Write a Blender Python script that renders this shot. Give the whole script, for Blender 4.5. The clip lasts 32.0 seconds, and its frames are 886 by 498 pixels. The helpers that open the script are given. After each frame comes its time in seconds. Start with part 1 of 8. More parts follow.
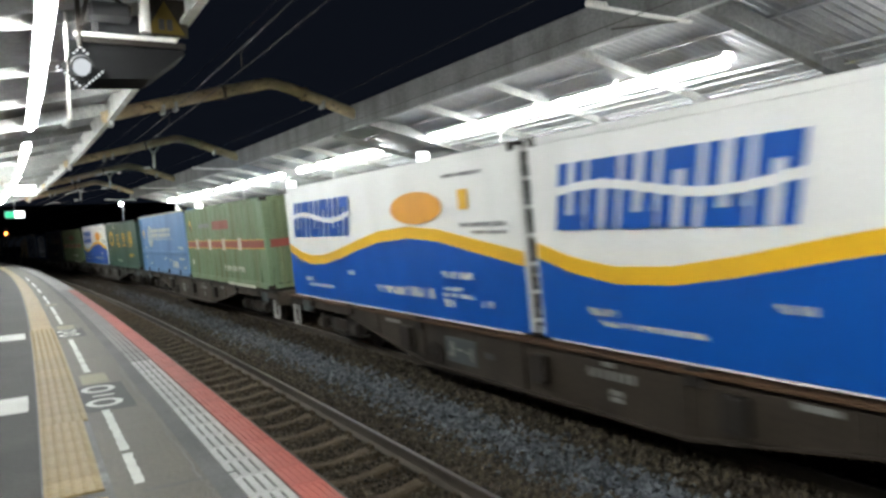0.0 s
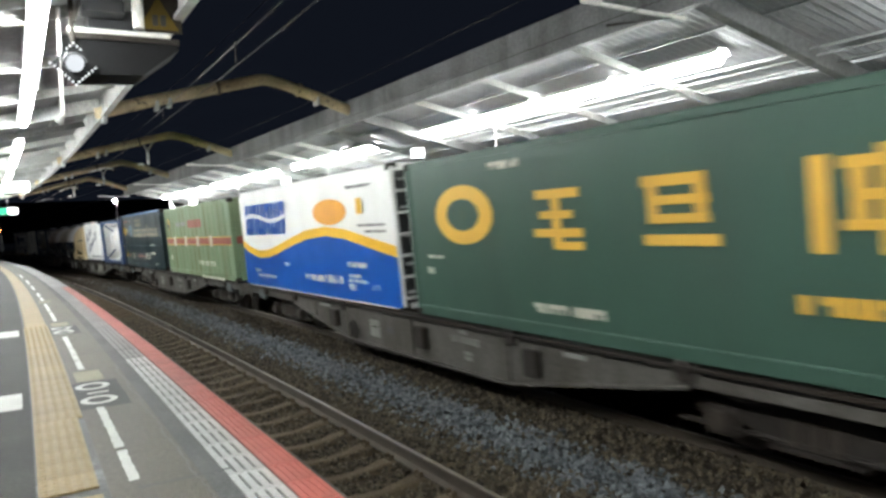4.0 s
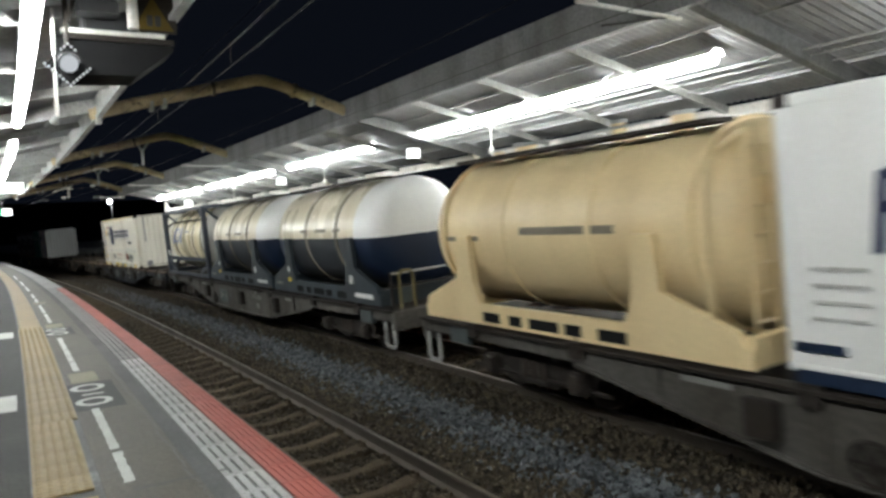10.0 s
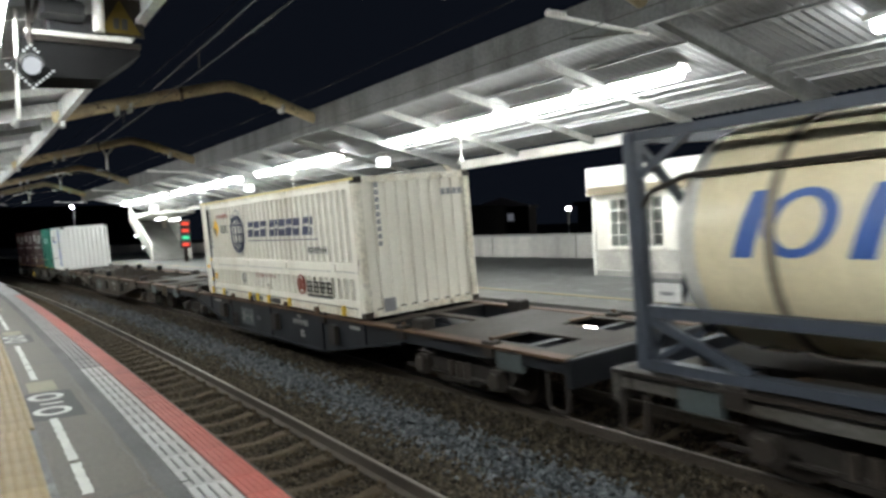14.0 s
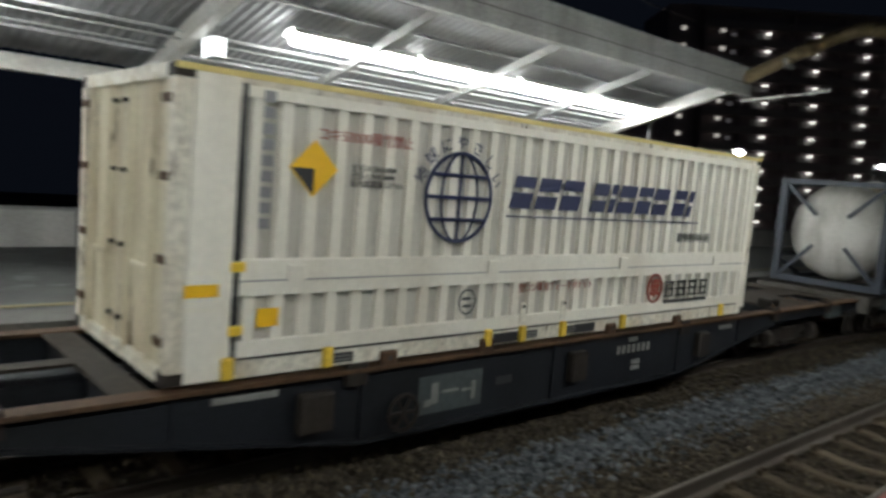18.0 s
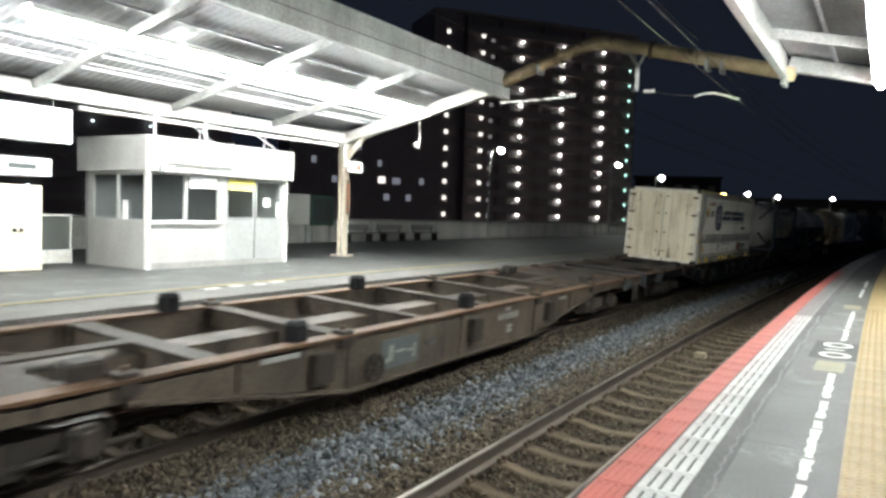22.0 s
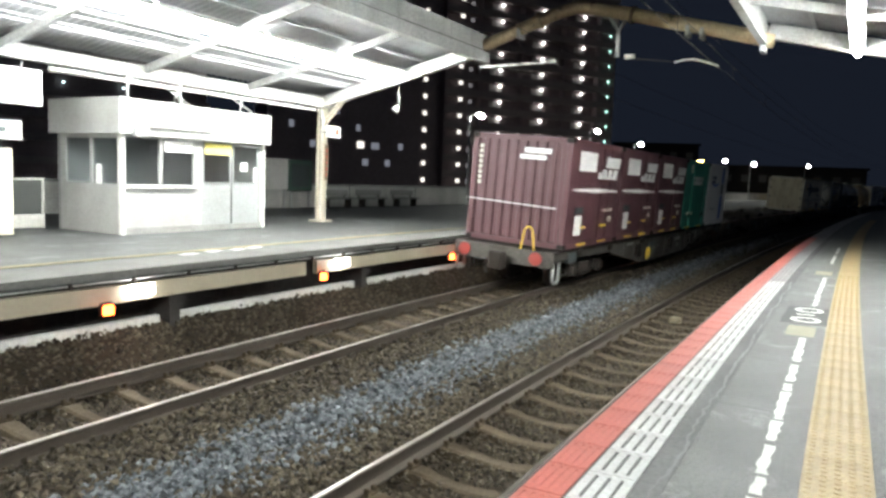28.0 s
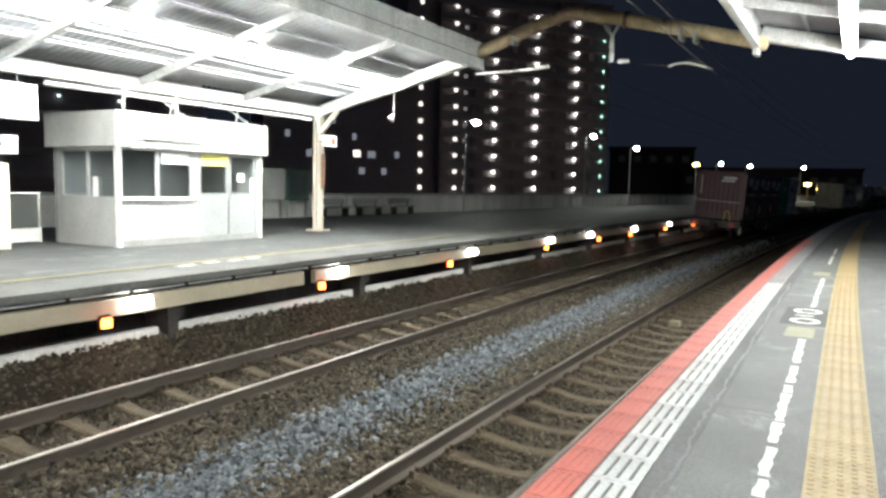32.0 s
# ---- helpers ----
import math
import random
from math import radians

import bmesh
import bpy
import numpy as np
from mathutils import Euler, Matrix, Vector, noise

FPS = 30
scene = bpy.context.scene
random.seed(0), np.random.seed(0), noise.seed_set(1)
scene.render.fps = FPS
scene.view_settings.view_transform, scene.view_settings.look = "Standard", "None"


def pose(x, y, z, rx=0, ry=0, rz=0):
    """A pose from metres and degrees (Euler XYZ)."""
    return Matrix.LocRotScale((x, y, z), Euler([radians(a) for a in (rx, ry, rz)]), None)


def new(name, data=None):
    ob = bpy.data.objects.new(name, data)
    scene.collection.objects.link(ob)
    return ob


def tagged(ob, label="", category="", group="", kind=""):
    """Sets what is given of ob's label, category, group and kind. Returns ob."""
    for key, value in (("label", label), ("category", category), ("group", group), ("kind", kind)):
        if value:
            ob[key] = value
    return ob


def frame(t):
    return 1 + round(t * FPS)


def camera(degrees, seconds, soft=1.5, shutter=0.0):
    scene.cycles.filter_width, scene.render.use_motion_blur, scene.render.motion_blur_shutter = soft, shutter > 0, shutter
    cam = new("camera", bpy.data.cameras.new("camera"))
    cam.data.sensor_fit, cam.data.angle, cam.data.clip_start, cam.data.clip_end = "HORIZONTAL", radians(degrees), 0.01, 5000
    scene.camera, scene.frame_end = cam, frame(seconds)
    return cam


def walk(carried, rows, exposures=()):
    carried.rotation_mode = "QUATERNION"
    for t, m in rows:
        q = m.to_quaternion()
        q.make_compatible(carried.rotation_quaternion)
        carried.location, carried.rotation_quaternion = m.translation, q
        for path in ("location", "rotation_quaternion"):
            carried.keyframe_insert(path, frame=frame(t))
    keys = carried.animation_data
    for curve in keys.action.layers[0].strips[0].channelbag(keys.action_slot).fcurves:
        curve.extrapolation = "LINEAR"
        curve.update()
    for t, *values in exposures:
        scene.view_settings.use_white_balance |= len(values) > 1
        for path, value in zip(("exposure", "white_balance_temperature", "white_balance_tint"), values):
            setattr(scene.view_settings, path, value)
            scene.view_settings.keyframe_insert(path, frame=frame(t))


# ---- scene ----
cam = camera(63.29, 32.0, soft=2.9, shutter=0.5)
PATH = [  # seconds, place in metres, yaw, pitch, roll in degrees
    (0.0, 0.0, 0.0, 1.385, -29.61, -2.1, 2.95), (0.5, 0.0, 0.0, 1.385, -29.71, -1.98, 2.94), (1.0, 0.0, 0.0, 1.385, -29.85, -2.19, 3.04),
    (1.5, 0.0, 0.0, 1.385, -29.84, -2.14, 2.96), (2.0, 0.0, 0.0, 1.385, -30.11, -2.14, 2.91), (2.5, 0.0, 0.0, 1.385, -30.07, -2.34, 2.87),
    (3.0, 0.0, 0.0, 1.385, -30.04, -2.4, 2.95), (3.5, 0.0, 0.0, 1.385, -29.99, -2.39, 3.03), (5.5, 0.0, 0.0, 1.385, -30.1, -2.5, 2.77),
    (6.0, 0.0, 0.0, 1.385, -29.98, -2.53, 2.91), (6.5, 0.0, 0.0, 1.385, -30.02, -2.53, 2.88), (7.0, 0.0, 0.0, 1.385, -30.03, -2.52, 2.92),
    (7.5, 0.0, 0.0, 1.385, -29.93, -2.64, 2.98), (8.0, 0.0, 0.0, 1.385, -30.01, -2.65, 3.01), (8.5, 0.0, 0.0, 1.385, -30.06, -2.55, 2.93),
    (9.0, 0.0, 0.0, 1.385, -30.08, -2.61, 3.05), (9.5, 0.0, 0.0, 1.385, -30.3, -2.5, 3.11), (10.0, 0.0, 0.0, 1.385, -30.35, -2.4, 3.11),
    (10.5, 0.0, 0.0, 1.385, -30.32, -2.2, 3.05), (11.0, 0.0, 0.0, 1.385, -31.09, -2.11, 2.94), (11.5, 0.0, 0.0, 1.385, -30.62, -1.84, 2.97),
    (12.0, 0.0, 0.0, 1.385, -30.61, -1.94, 3.1), (12.5, 0.0, 0.0, 1.385, -30.62, -1.7, 3.07), (13.0, 0.0, 0.0, 1.385, -30.88, -1.42, 2.98),
    (13.5, 0.0, 0.0, 1.385, -31.24, -1.27, 3.04), (14.0, 0.0, 0.0, 1.385, -32.8, -1.78, 2.49), (14.5, 0.002, 0.0, 1.384, -37.4, -1.97, 1.82),
    (16.5, 0.139, 0.0, 1.329, -79.58, -4.22, 1.28), (16.8, 0.16, 0.0, 1.32, -91.48, -4.02, 0.28), (17.1, 0.18, 0.0, 1.312, -104.87, -3.35, -0.27),
    (17.4, 0.193, 0.0, 1.307, -116.05, -3.4, -0.9), (17.7, 0.2, 0.0, 1.304, -125.2, -3.24, -1.9), (18.0, 0.201, 0.0, 1.304, -131.8, -3.25, -2.5),
    (18.3, 0.201, 0.0, 1.304, -138.1, -3.2, -2.2), (18.6, 0.201, 0.0, 1.304, -143.4, -3.0, -2.3), (19.0, 0.201, 0.0, 1.304, -146.93, -2.91, -2.82),
    (19.5, 0.201, 0.0, 1.304, -147.27, -2.84, -2.2), (20.0, 0.201, 0.0, 1.304, -147.45, -2.68, -2.0), (20.5, 0.201, 0.0, 1.304, -149.19, -2.83, -1.9),
    (21.0, 0.201, 0.0, 1.304, -149.66, -2.7, -1.84), (21.5, 0.201, 0.0, 1.304, -149.98, -2.62, -1.89), (22.0, 0.201, 0.0, 1.304, -149.48, -2.9, -1.8),
    (22.5, 0.201, 0.0, 1.304, -149.11, -3.18, -1.66), (23.0, 0.201, 0.0, 1.304, -149.24, -3.01, -1.57), (23.5, 0.201, 0.0, 1.304, -149.49, -3.05, -1.52),
    (24.0, 0.201, 0.0, 1.304, -149.49, -3.09, -1.46), (24.5, 0.201, 0.0, 1.304, -149.07, -3.31, -1.5), (25.0, 0.201, 0.0, 1.304, -149.06, -3.64, -1.75),
    (25.5, 0.201, 0.0, 1.304, -149.43, -4.44, -2.16), (27.5, 0.201, 0.0, 1.304, -150.24, -5.32, -1.88), (28.0, 0.201, 0.0, 1.304, -151.13, -5.57, -2.06),
    (28.5, 0.201, 0.0, 1.304, -151.14, -5.58, -1.98), (29.0, 0.201, 0.0, 1.304, -151.46, -5.24, -1.97), (29.5, 0.201, 0.0, 1.304, -151.15, -5.36, -1.85),
    (30.0, 0.201, 0.0, 1.304, -151.18, -5.49, -1.75), (30.5, 0.201, 0.0, 1.304, -151.28, -5.45, -1.55), (31.0, 0.201, 0.0, 1.304, -151.34, -5.5, -1.58),
    (31.5, 0.201, 0.0, 1.304, -151.44, -5.39, -1.41), (32.0, 0.201, 0.0, 1.304, -151.38, -4.99, -1.11),
]
EXPOSURES = [(0.0, 0.1), (1.0, 0.04), (1.5, 0.2), (2.0, 0.4), (3.0, 0.44), (5.5, 0.33), (6.2, 0.24), (7.0, 0.68), (8.0, 0.62), (9.0, 0.05), (10.0, -0.25), (11.0, 0.1), (12.0, 0.26), (13.0, 0.26), (14.0, 0.0), (16.5, -0.3), (17.5, -0.46), (18.3, -0.54), (19.0, -0.2), (20.0, 0.47), (21.0, 1.02), (22.0, 1.12), (23.0, 1.0), (24.0, 0.52), (25.0, 0.92), (25.5, 0.98), (27.5, 1.15), (32.0, 1.25)]
walk(cam, [(t, pose(x, y, z, 90 + p, r, w)) for t, x, y, z, w, p, r in PATH], EXPOSURES)

# ---- night sky ----
world = bpy.data.worlds.new("night")
scene.world = world
world.use_nodes = True
sky = world.node_tree.nodes["Background"]
sky.inputs[0].default_value = (0.18, 0.24, 0.4, 1)
sky.inputs[1].default_value = 0.021

TUBE_POWER = 190.0  # bare tubes; the canopy lamps are drawn thicker to hold their bloom

# ---- plan: s runs along the near platform's edge, o across it towards the tracks ----
EDGE, RAD_N, RAD_S = 1.311, 668.5, 592.4
RAIL_Z, CANT = -1.16, 3.2
TRACK_A, TRACK_B = 1.64, 5.68
FAR_EDGE, FAR_Z = 7.05, -0.04
FRAMES = [-16.1 + 11.65 * i for i in range(7)]


def at(s, o, z=0.0):
    """The point at s along and o across the curved line."""
    r = RAD_N if s >= 0 else RAD_S
    a = s / r
    return Vector((EDGE - r + (r + o) * math.cos(a), (r + o) * math.sin(a), z))


def placed(s, o, z=0.0, turn=0.0, tilt=0.0):
    """A pose there: local x points across, y along, z up."""
    r = RAD_N if s >= 0 else RAD_S
    p = at(s, o, z)
    return pose(p.x, p.y, p.z, 0, -tilt, math.degrees(s / r) + turn)


# ---- mesh kit ----
class Kit:
    """Collects vertices and faces of one mesh."""

    def __init__(self):
        self.v, self.f = [], []

    def add(self, vs, fs):
        n = len(self.v)
        self.v += [tuple(p) for p in vs]
        self.f += [tuple(i + n for i in q) for q in fs]
        return self

    def box(self, x0, x1, y0, y1, z0, z1):
        vs = [(x, y, z) for x in (x0, x1) for y in (y0, y1) for z in (z0, z1)]
        return self.add(vs, [(0, 1, 3, 2), (4, 6, 7, 5), (0, 4, 5, 1), (2, 3, 7, 6), (0, 2, 6, 4), (1, 5, 7, 3)])

    def chip(self, x0, x1, y0, y1, z0, z1, c=0.01):
        """A box with its upright corners and top edge chamfered."""
        c = min(c, (x1 - x0) / 3, (y1 - y0) / 3, (z1 - z0) / 3)
        ring = lambda d, z: [(x0 + c + d * 0 - (c - d), y0 + c, z), (x0 + c, y0 + d, z), (x1 - c, y0 + d, z), (x1 - d, y0 + c, z),
                             (x1 - d, y1 - c, z), (x1 - c, y1 - d, z), (x0 + c, y1 - d, z), (x0 + d, y1 - c, z)]
        a, b, t = ring(0, z0), ring(0, z1 - c), ring(c * 0.9, z1)
        vs = a + b + t
        fs = [(i, (i + 1) % 8, 8 + (i + 1) % 8, 8 + i) for i in range(8)] + [(8 + i, 8 + (i + 1) % 8, 16 + (i + 1) % 8, 16 + i) for i in range(8)]
        return self.add(vs, fs + [tuple(range(16, 24)), tuple(reversed(range(8)))])

    def bar(self, p, q, w, h, up=(0, 0, 1)):
        """A straight bar of width w and height h from p to q."""
        p, q = Vector(p), Vector(q)
        d = (q - p).normalized()
        x = d.cross(Vector(up))
        x = x.normalized() if x.length > 1e-6 else Vector((1, 0, 0))
        y = x.cross(d)
        vs = [e + x * i * w / 2 + y * j * h / 2 for e in (p, q) for i, j in ((-1, -1), (1, -1), (1, 1), (-1, 1))]
        return self.add(vs, [(3, 2, 1, 0), (4, 5, 6, 7)] + [(i, (i + 1) % 4, 4 + (i + 1) % 4, 4 + i) for i in range(4)])

    def rod(self, p, q, r, n=8, r2=None):
        p, q = Vector(p), Vector(q)
        d = (q - p).normalized()
        x = d.orthogonal().normalized()
        y = d.cross(x)
        r2 = r if r2 is None else r2
        vs = [e + (x * math.cos(a) + y * math.sin(a)) * k for e, k in ((p, r), (q, r2)) for a in (2 * math.pi * i / n for i in range(n))]
        return self.add(vs, [(i, (i + 1) % n, n + (i + 1) % n, n + i) for i in range(n)] + [tuple(reversed(range(n))), tuple(range(n, 2 * n))])

    def pipe(self, pts, r, n=8):
        """A bent tube through the points."""
        pts = [Vector(p) for p in pts]
        vs, m = [], len(pts)
        side = None
        for i, p in enumerate(pts):
            d = (pts[min(i + 1, m - 1)] - pts[max(i - 1, 0)]).normalized()
            side = d.orthogonal().normalized() if side is None else (side - d * side.dot(d)).normalized()
            y = d.cross(side)
            vs += [p + (side * math.cos(a) + y * math.sin(a)) * r for a in (2 * math.pi * k / n for k in range(n))]
        fs = [(i * n + k, i * n + (k + 1) % n, (i + 1) * n + (k + 1) % n, (i + 1) * n + k) for i in range(m - 1) for k in range(n)]
        return self.add(vs, fs + [tuple(reversed(range(n))), tuple(range((m - 1) * n, m * n))])

    def prism(self, pts, axis, a, b):
        """An outline of (u, v) pairs pushed from a to b along the axis 0, 1 or 2."""
        n = len(pts)
        put = {0: lambda u, v, w: (w, u, v), 1: lambda u, v, w: (u, w, v), 2: lambda u, v, w: (u, v, w)}[axis]
        vs = [put(u, v, w) for w in (a, b) for u, v in pts]
        return self.add(vs, [(i, (i + 1) % n, n + (i + 1) % n, n + i) for i in range(n)] + [tuple(reversed(range(n))), tuple(range(n, 2 * n))])

    def sweep(self, outline, stations, closed=True):
        """An outline of (o, z) pairs drawn along the curved line through the stations s."""
        n, m = len(outline), len(stations)
        vs = [at(s, o, z) for s in stations for o, z in outline]
        k = n if closed else n - 1
        fs = [(i * n + j, (i + 1) * n + j, (i + 1) * n + (j + 1) % n, i * n + (j + 1) % n) for i in range(m - 1) for j in range(k)]
        if closed:
            fs += [tuple(range(n)), tuple(reversed(range((m - 1) * n, m * n)))]
        return self.add(vs, fs)

    def lathe(self, profile, y0, n=24, cx=0.0, cz=0.0):
        """A body of revolution round an axis along y: (y, radius) pairs."""
        m = len(profile)
        vs = [(cx + r * math.cos(2 * math.pi * k / n), y0 + y, cz + r * math.sin(2 * math.pi * k / n)) for y, r in profile for k in range(n)]
        fs = [(i * n + k, i * n + (k + 1) % n, (i + 1) * n + (k + 1) % n, (i + 1) * n + k) for i in range(m - 1) for k in range(n)]
        return self.add(vs, fs + [tuple(reversed(range(n))), tuple(range((m - 1) * n, m * n))])

    def mesh(self, name, material, smooth=False):
        me = bpy.data.meshes.new(name)
        me.from_pydata(self.v, [], self.f)
        me.validate()
        bm = bmesh.new()
        bm.from_mesh(me)
        bmesh.ops.recalc_face_normals(bm, faces=bm.faces)
        bm.to_mesh(me)
        bm.free()
        if smooth:
            me.polygons.foreach_set("use_smooth", [True] * len(me.polygons))
        if material:
            me.materials.append(material)
        return me


def part(name, kit, material, parent=None, label="", smooth=False, bevel=0.0, m=None):
    """One mesh object; under a thing or part when a parent is given."""
    ob = new(name, kit if isinstance(kit, bpy.types.Mesh) else kit.mesh(name, material, smooth))
    if parent:
        ob.parent = parent
    if m is not None:
        ob.matrix_basis = m
    if bevel:
        mod = ob.modifiers.new("bevel", "BEVEL")
        mod.width, mod.segments, mod.limit_method = bevel, 2, "ANGLE"
    return tagged(ob, label)


def thing(name, m, label, category, group="", kind=""):
    ob = new(name)
    ob.matrix_basis = m
    ob.empty_display_size = 0.3
    return tagged(ob, label, category, group, kind)


def stations(a, b, step):
    n = max(1, round((b - a) / step))
    return [a + (b - a) * i / n for i in range(n + 1)]


# ---- materials ----
def paint(name, colour, rough=0.6, metal=0.0, dirt=(0.05, 0.04, 0.03), wear=0.25, grain=18.0, bump=0.15, big=1.1, streak=1.0, each=0.0, speck=None, spec=0.5, chips=None):
    """A surface with fine grain, broad stains and a little relief. streak > 1 draws the stains out downwards; each: how far pieces differ; chips: (threshold, scale, colour) of sharp rust spots."""
    speck = (0.15 if bump <= 0.05 else 0.4) if speck is None else speck
    m = bpy.data.materials.new(name)
    m.use_nodes = True
    nt = m.node_tree
    N, L = nt.nodes, nt.links
    b = N["Principled BSDF"]
    tc = N.new("ShaderNodeTexCoord")
    mp = N.new("ShaderNodeMapping")
    mp.inputs["Scale"].default_value = (1, 1, 1 / streak)
    L.new(tc.outputs["Object"], mp.inputs[0])
    n1, n2 = N.new("ShaderNodeTexNoise"), N.new("ShaderNodeTexNoise")
    n1.inputs["Scale"].default_value, n1.inputs["Detail"].default_value = big, 6
    n2.inputs["Scale"].default_value, n2.inputs["Detail"].default_value = grain, 4
    L.new(mp.outputs[0], n1.inputs[0])
    L.new(tc.outputs["Object"], n2.inputs[0])
    r1 = N.new("ShaderNodeMapRange")
    r1.inputs[1].default_value, r1.inputs[2].default_value, r1.inputs[4].default_value = 0.42, 0.75, wear
    L.new(n1.outputs[0], r1.inputs[0])
    mix = N.new("ShaderNodeMixRGB")
    mix.inputs[1].default_value, mix.inputs[2].default_value = (*colour, 1), (*dirt, 1)
    L.new(r1.outputs[0], mix.inputs[0])
    if chips:
        n3, r4 = N.new("ShaderNodeTexNoise"), N.new("ShaderNodeMapRange")
        n3.inputs["Scale"].default_value, n3.inputs["Detail"].default_value, n3.inputs["Roughness"].default_value = chips[1], 8, 0.65
        L.new(mp.outputs[0], n3.inputs[0])
        r4.inputs[1].default_value, r4.inputs[2].default_value, r4.inputs[4].default_value = chips[0], chips[0] + 0.07, 0.9
        L.new(n3.outputs[0], r4.inputs[0])
        rust = N.new("ShaderNodeMixRGB")
        rust.inputs[2].default_value = (*chips[2], 1)
        L.new(r4.outputs[0], rust.inputs[0])
        L.new(mix.outputs[0], rust.inputs[1])
        mix = rust
    r2 = N.new("ShaderNodeMapRange")
    r2.inputs[1].default_value, r2.inputs[2].default_value, r2.inputs[3].default_value, r2.inputs[4].default_value = 0.3, 0.7, 1 - wear * speck, 1 + wear * speck * 0.7
    L.new(n2.outputs[0], r2.inputs[0])
    hsv = N.new("ShaderNodeHueSaturation")
    L.new(mix.outputs[0], hsv.inputs["Color"])
    if each:
        oi = N.new("ShaderNodeObjectInfo")
        r3 = N.new("ShaderNodeMapRange")
        r3.inputs[3].default_value, r3.inputs[4].default_value = 1 - each, 1 + each
        L.new(oi.outputs["Random"], r3.inputs[0])
        mu = N.new("ShaderNodeMath")
        mu.operation = "MULTIPLY"
        L.new(r2.outputs[0], mu.inputs[0])
        L.new(r3.outputs[0], mu.inputs[1])
        L.new(mu.outputs[0], hsv.inputs["Value"])
    else:
        L.new(r2.outputs[0], hsv.inputs["Value"])
    L.new(hsv.outputs[0], b.inputs["Base Color"])
    rr = N.new("ShaderNodeMapRange")
    rr.inputs[3].default_value, rr.inputs[4].default_value = max(0.05, rough - 0.12), min(1, rough + 0.12)
    L.new(n1.outputs[0], rr.inputs[0])
    L.new(rr.outputs[0], b.inputs["Roughness"])
    b.inputs["Metallic"].default_value = metal
    b.inputs["Specular IOR Level"].default_value = spec
    if bump:
        bp = N.new("ShaderNodeBump")
        bp.inputs["Strength"].default_value, bp.inputs["Distance"].default_value = bump, 0.01
        L.new(n2.outputs[0], bp.inputs["Height"])
        L.new(bp.outputs[0], b.inputs["Normal"])
    return m


def glow(name, colour, strength):
    m = bpy.data.materials.new(name)
    m.use_nodes = True
    nt = m.node_tree
    nt.nodes.remove(nt.nodes["Principled BSDF"])
    e = nt.nodes.new("ShaderNodeEmission")
    e.inputs[0].default_value, e.inputs[1].default_value = (*colour, 1), strength
    nt.links.new(e.outputs[0], nt.nodes["Material Output"].inputs[0])
    return m


def stones(name, low, high, rough=0.85):
    """Loose stones: each island its own shade."""
    m = bpy.data.materials.new(name)
    m.use_nodes = True
    N, L = m.node_tree.nodes, m.node_tree.links
    b = N["Principled BSDF"]
    g = N.new("ShaderNodeNewGeometry")
    ramp = N.new("ShaderNodeValToRGB")
    ramp.color_ramp.elements[0].color, ramp.color_ramp.elements[1].color = (*low, 1), (*high, 1)
    L.new(g.outputs["Random Per Island"], ramp.inputs[0])
    L.new(ramp.outputs[0], b.inputs["Base Color"])
    b.inputs["Roughness"].default_value = rough
    b.inputs["Specular IOR Level"].default_value = 0.25
    return m


ASPHALT = paint("platform_asphalt", (0.042, 0.043, 0.041), 0.66, dirt=(0.1, 0.103, 0.1), wear=0.8, grain=75, bump=0.45, big=1.3, spec=0.3, speck=0.6, chips=(0.565, 1.7, (0.125, 0.128, 0.126)))
PALE_CONCRETE = paint("pale_concrete", (0.26, 0.26, 0.245), 0.85, dirt=(0.1, 0.095, 0.09), wear=0.5, grain=24)
DARK_CONCRETE = paint("dark_rough_concrete", (0.05, 0.046, 0.042), 0.9, dirt=(0.02, 0.018, 0.016), wear=0.5, spec=0.2)
RED_TILE = paint("red_edge_tile", (0.24, 0.06, 0.045), 0.6, dirt=(0.15, 0.058, 0.048), wear=0.4, grain=40, each=0.1, spec=0.3)
WHITE_TILE = paint("white_edge_tile", (0.28, 0.28, 0.275), 0.6, dirt=(0.16, 0.16, 0.157), wear=0.5, grain=40, each=0.1, spec=0.3)
GREY_TILE = paint("worn_grey_edge_tile", (0.16, 0.157, 0.157), 0.7, dirt=(0.07, 0.07, 0.069), wear=0.6, grain=40, each=0.12, spec=0.3)
FRESH_ASPHALT = paint("fresh_black_asphalt", (0.01, 0.01, 0.0105), 0.9, dirt=(0.02, 0.02, 0.02), wear=0.4, grain=60, spec=0.12)
DARK_PATCH = paint("dark_asphalt_patch", (0.028, 0.029, 0.028), 0.75, dirt=(0.05, 0.051, 0.05), wear=0.5, grain=70, spec=0.25)
COPING = paint("grey_coping_stone", (0.11, 0.108, 0.1), 0.85, dirt=(0.05, 0.048, 0.045), wear=0.5, grain=24, spec=0.25)
PALE_BAND = paint("worn_grey_band", (0.075, 0.076, 0.075), 0.8, dirt=(0.04, 0.04, 0.04), wear=0.6, grain=40, spec=0.2)
SLOT = paint("slot", (0.05, 0.05, 0.05), 0.9, wear=0.2)
YELLOW_TILE = paint("yellow_tactile_tile", (0.185, 0.138, 0.066), 0.6, dirt=(0.13, 0.095, 0.045), wear=0.6, grain=50, each=0.08, spec=0.2)
FAR_YELLOW = paint("worn_pale_yellow_line", (0.2, 0.165, 0.085), 0.7, dirt=(0.1, 0.095, 0.075), wear=0.8, grain=30, big=1.4, spec=0.2)
WHITE_PAINT = paint("white_road_paint", (0.42, 0.42, 0.4), 0.7, dirt=(0.2, 0.2, 0.19), wear=0.5, grain=70, spec=0.3)
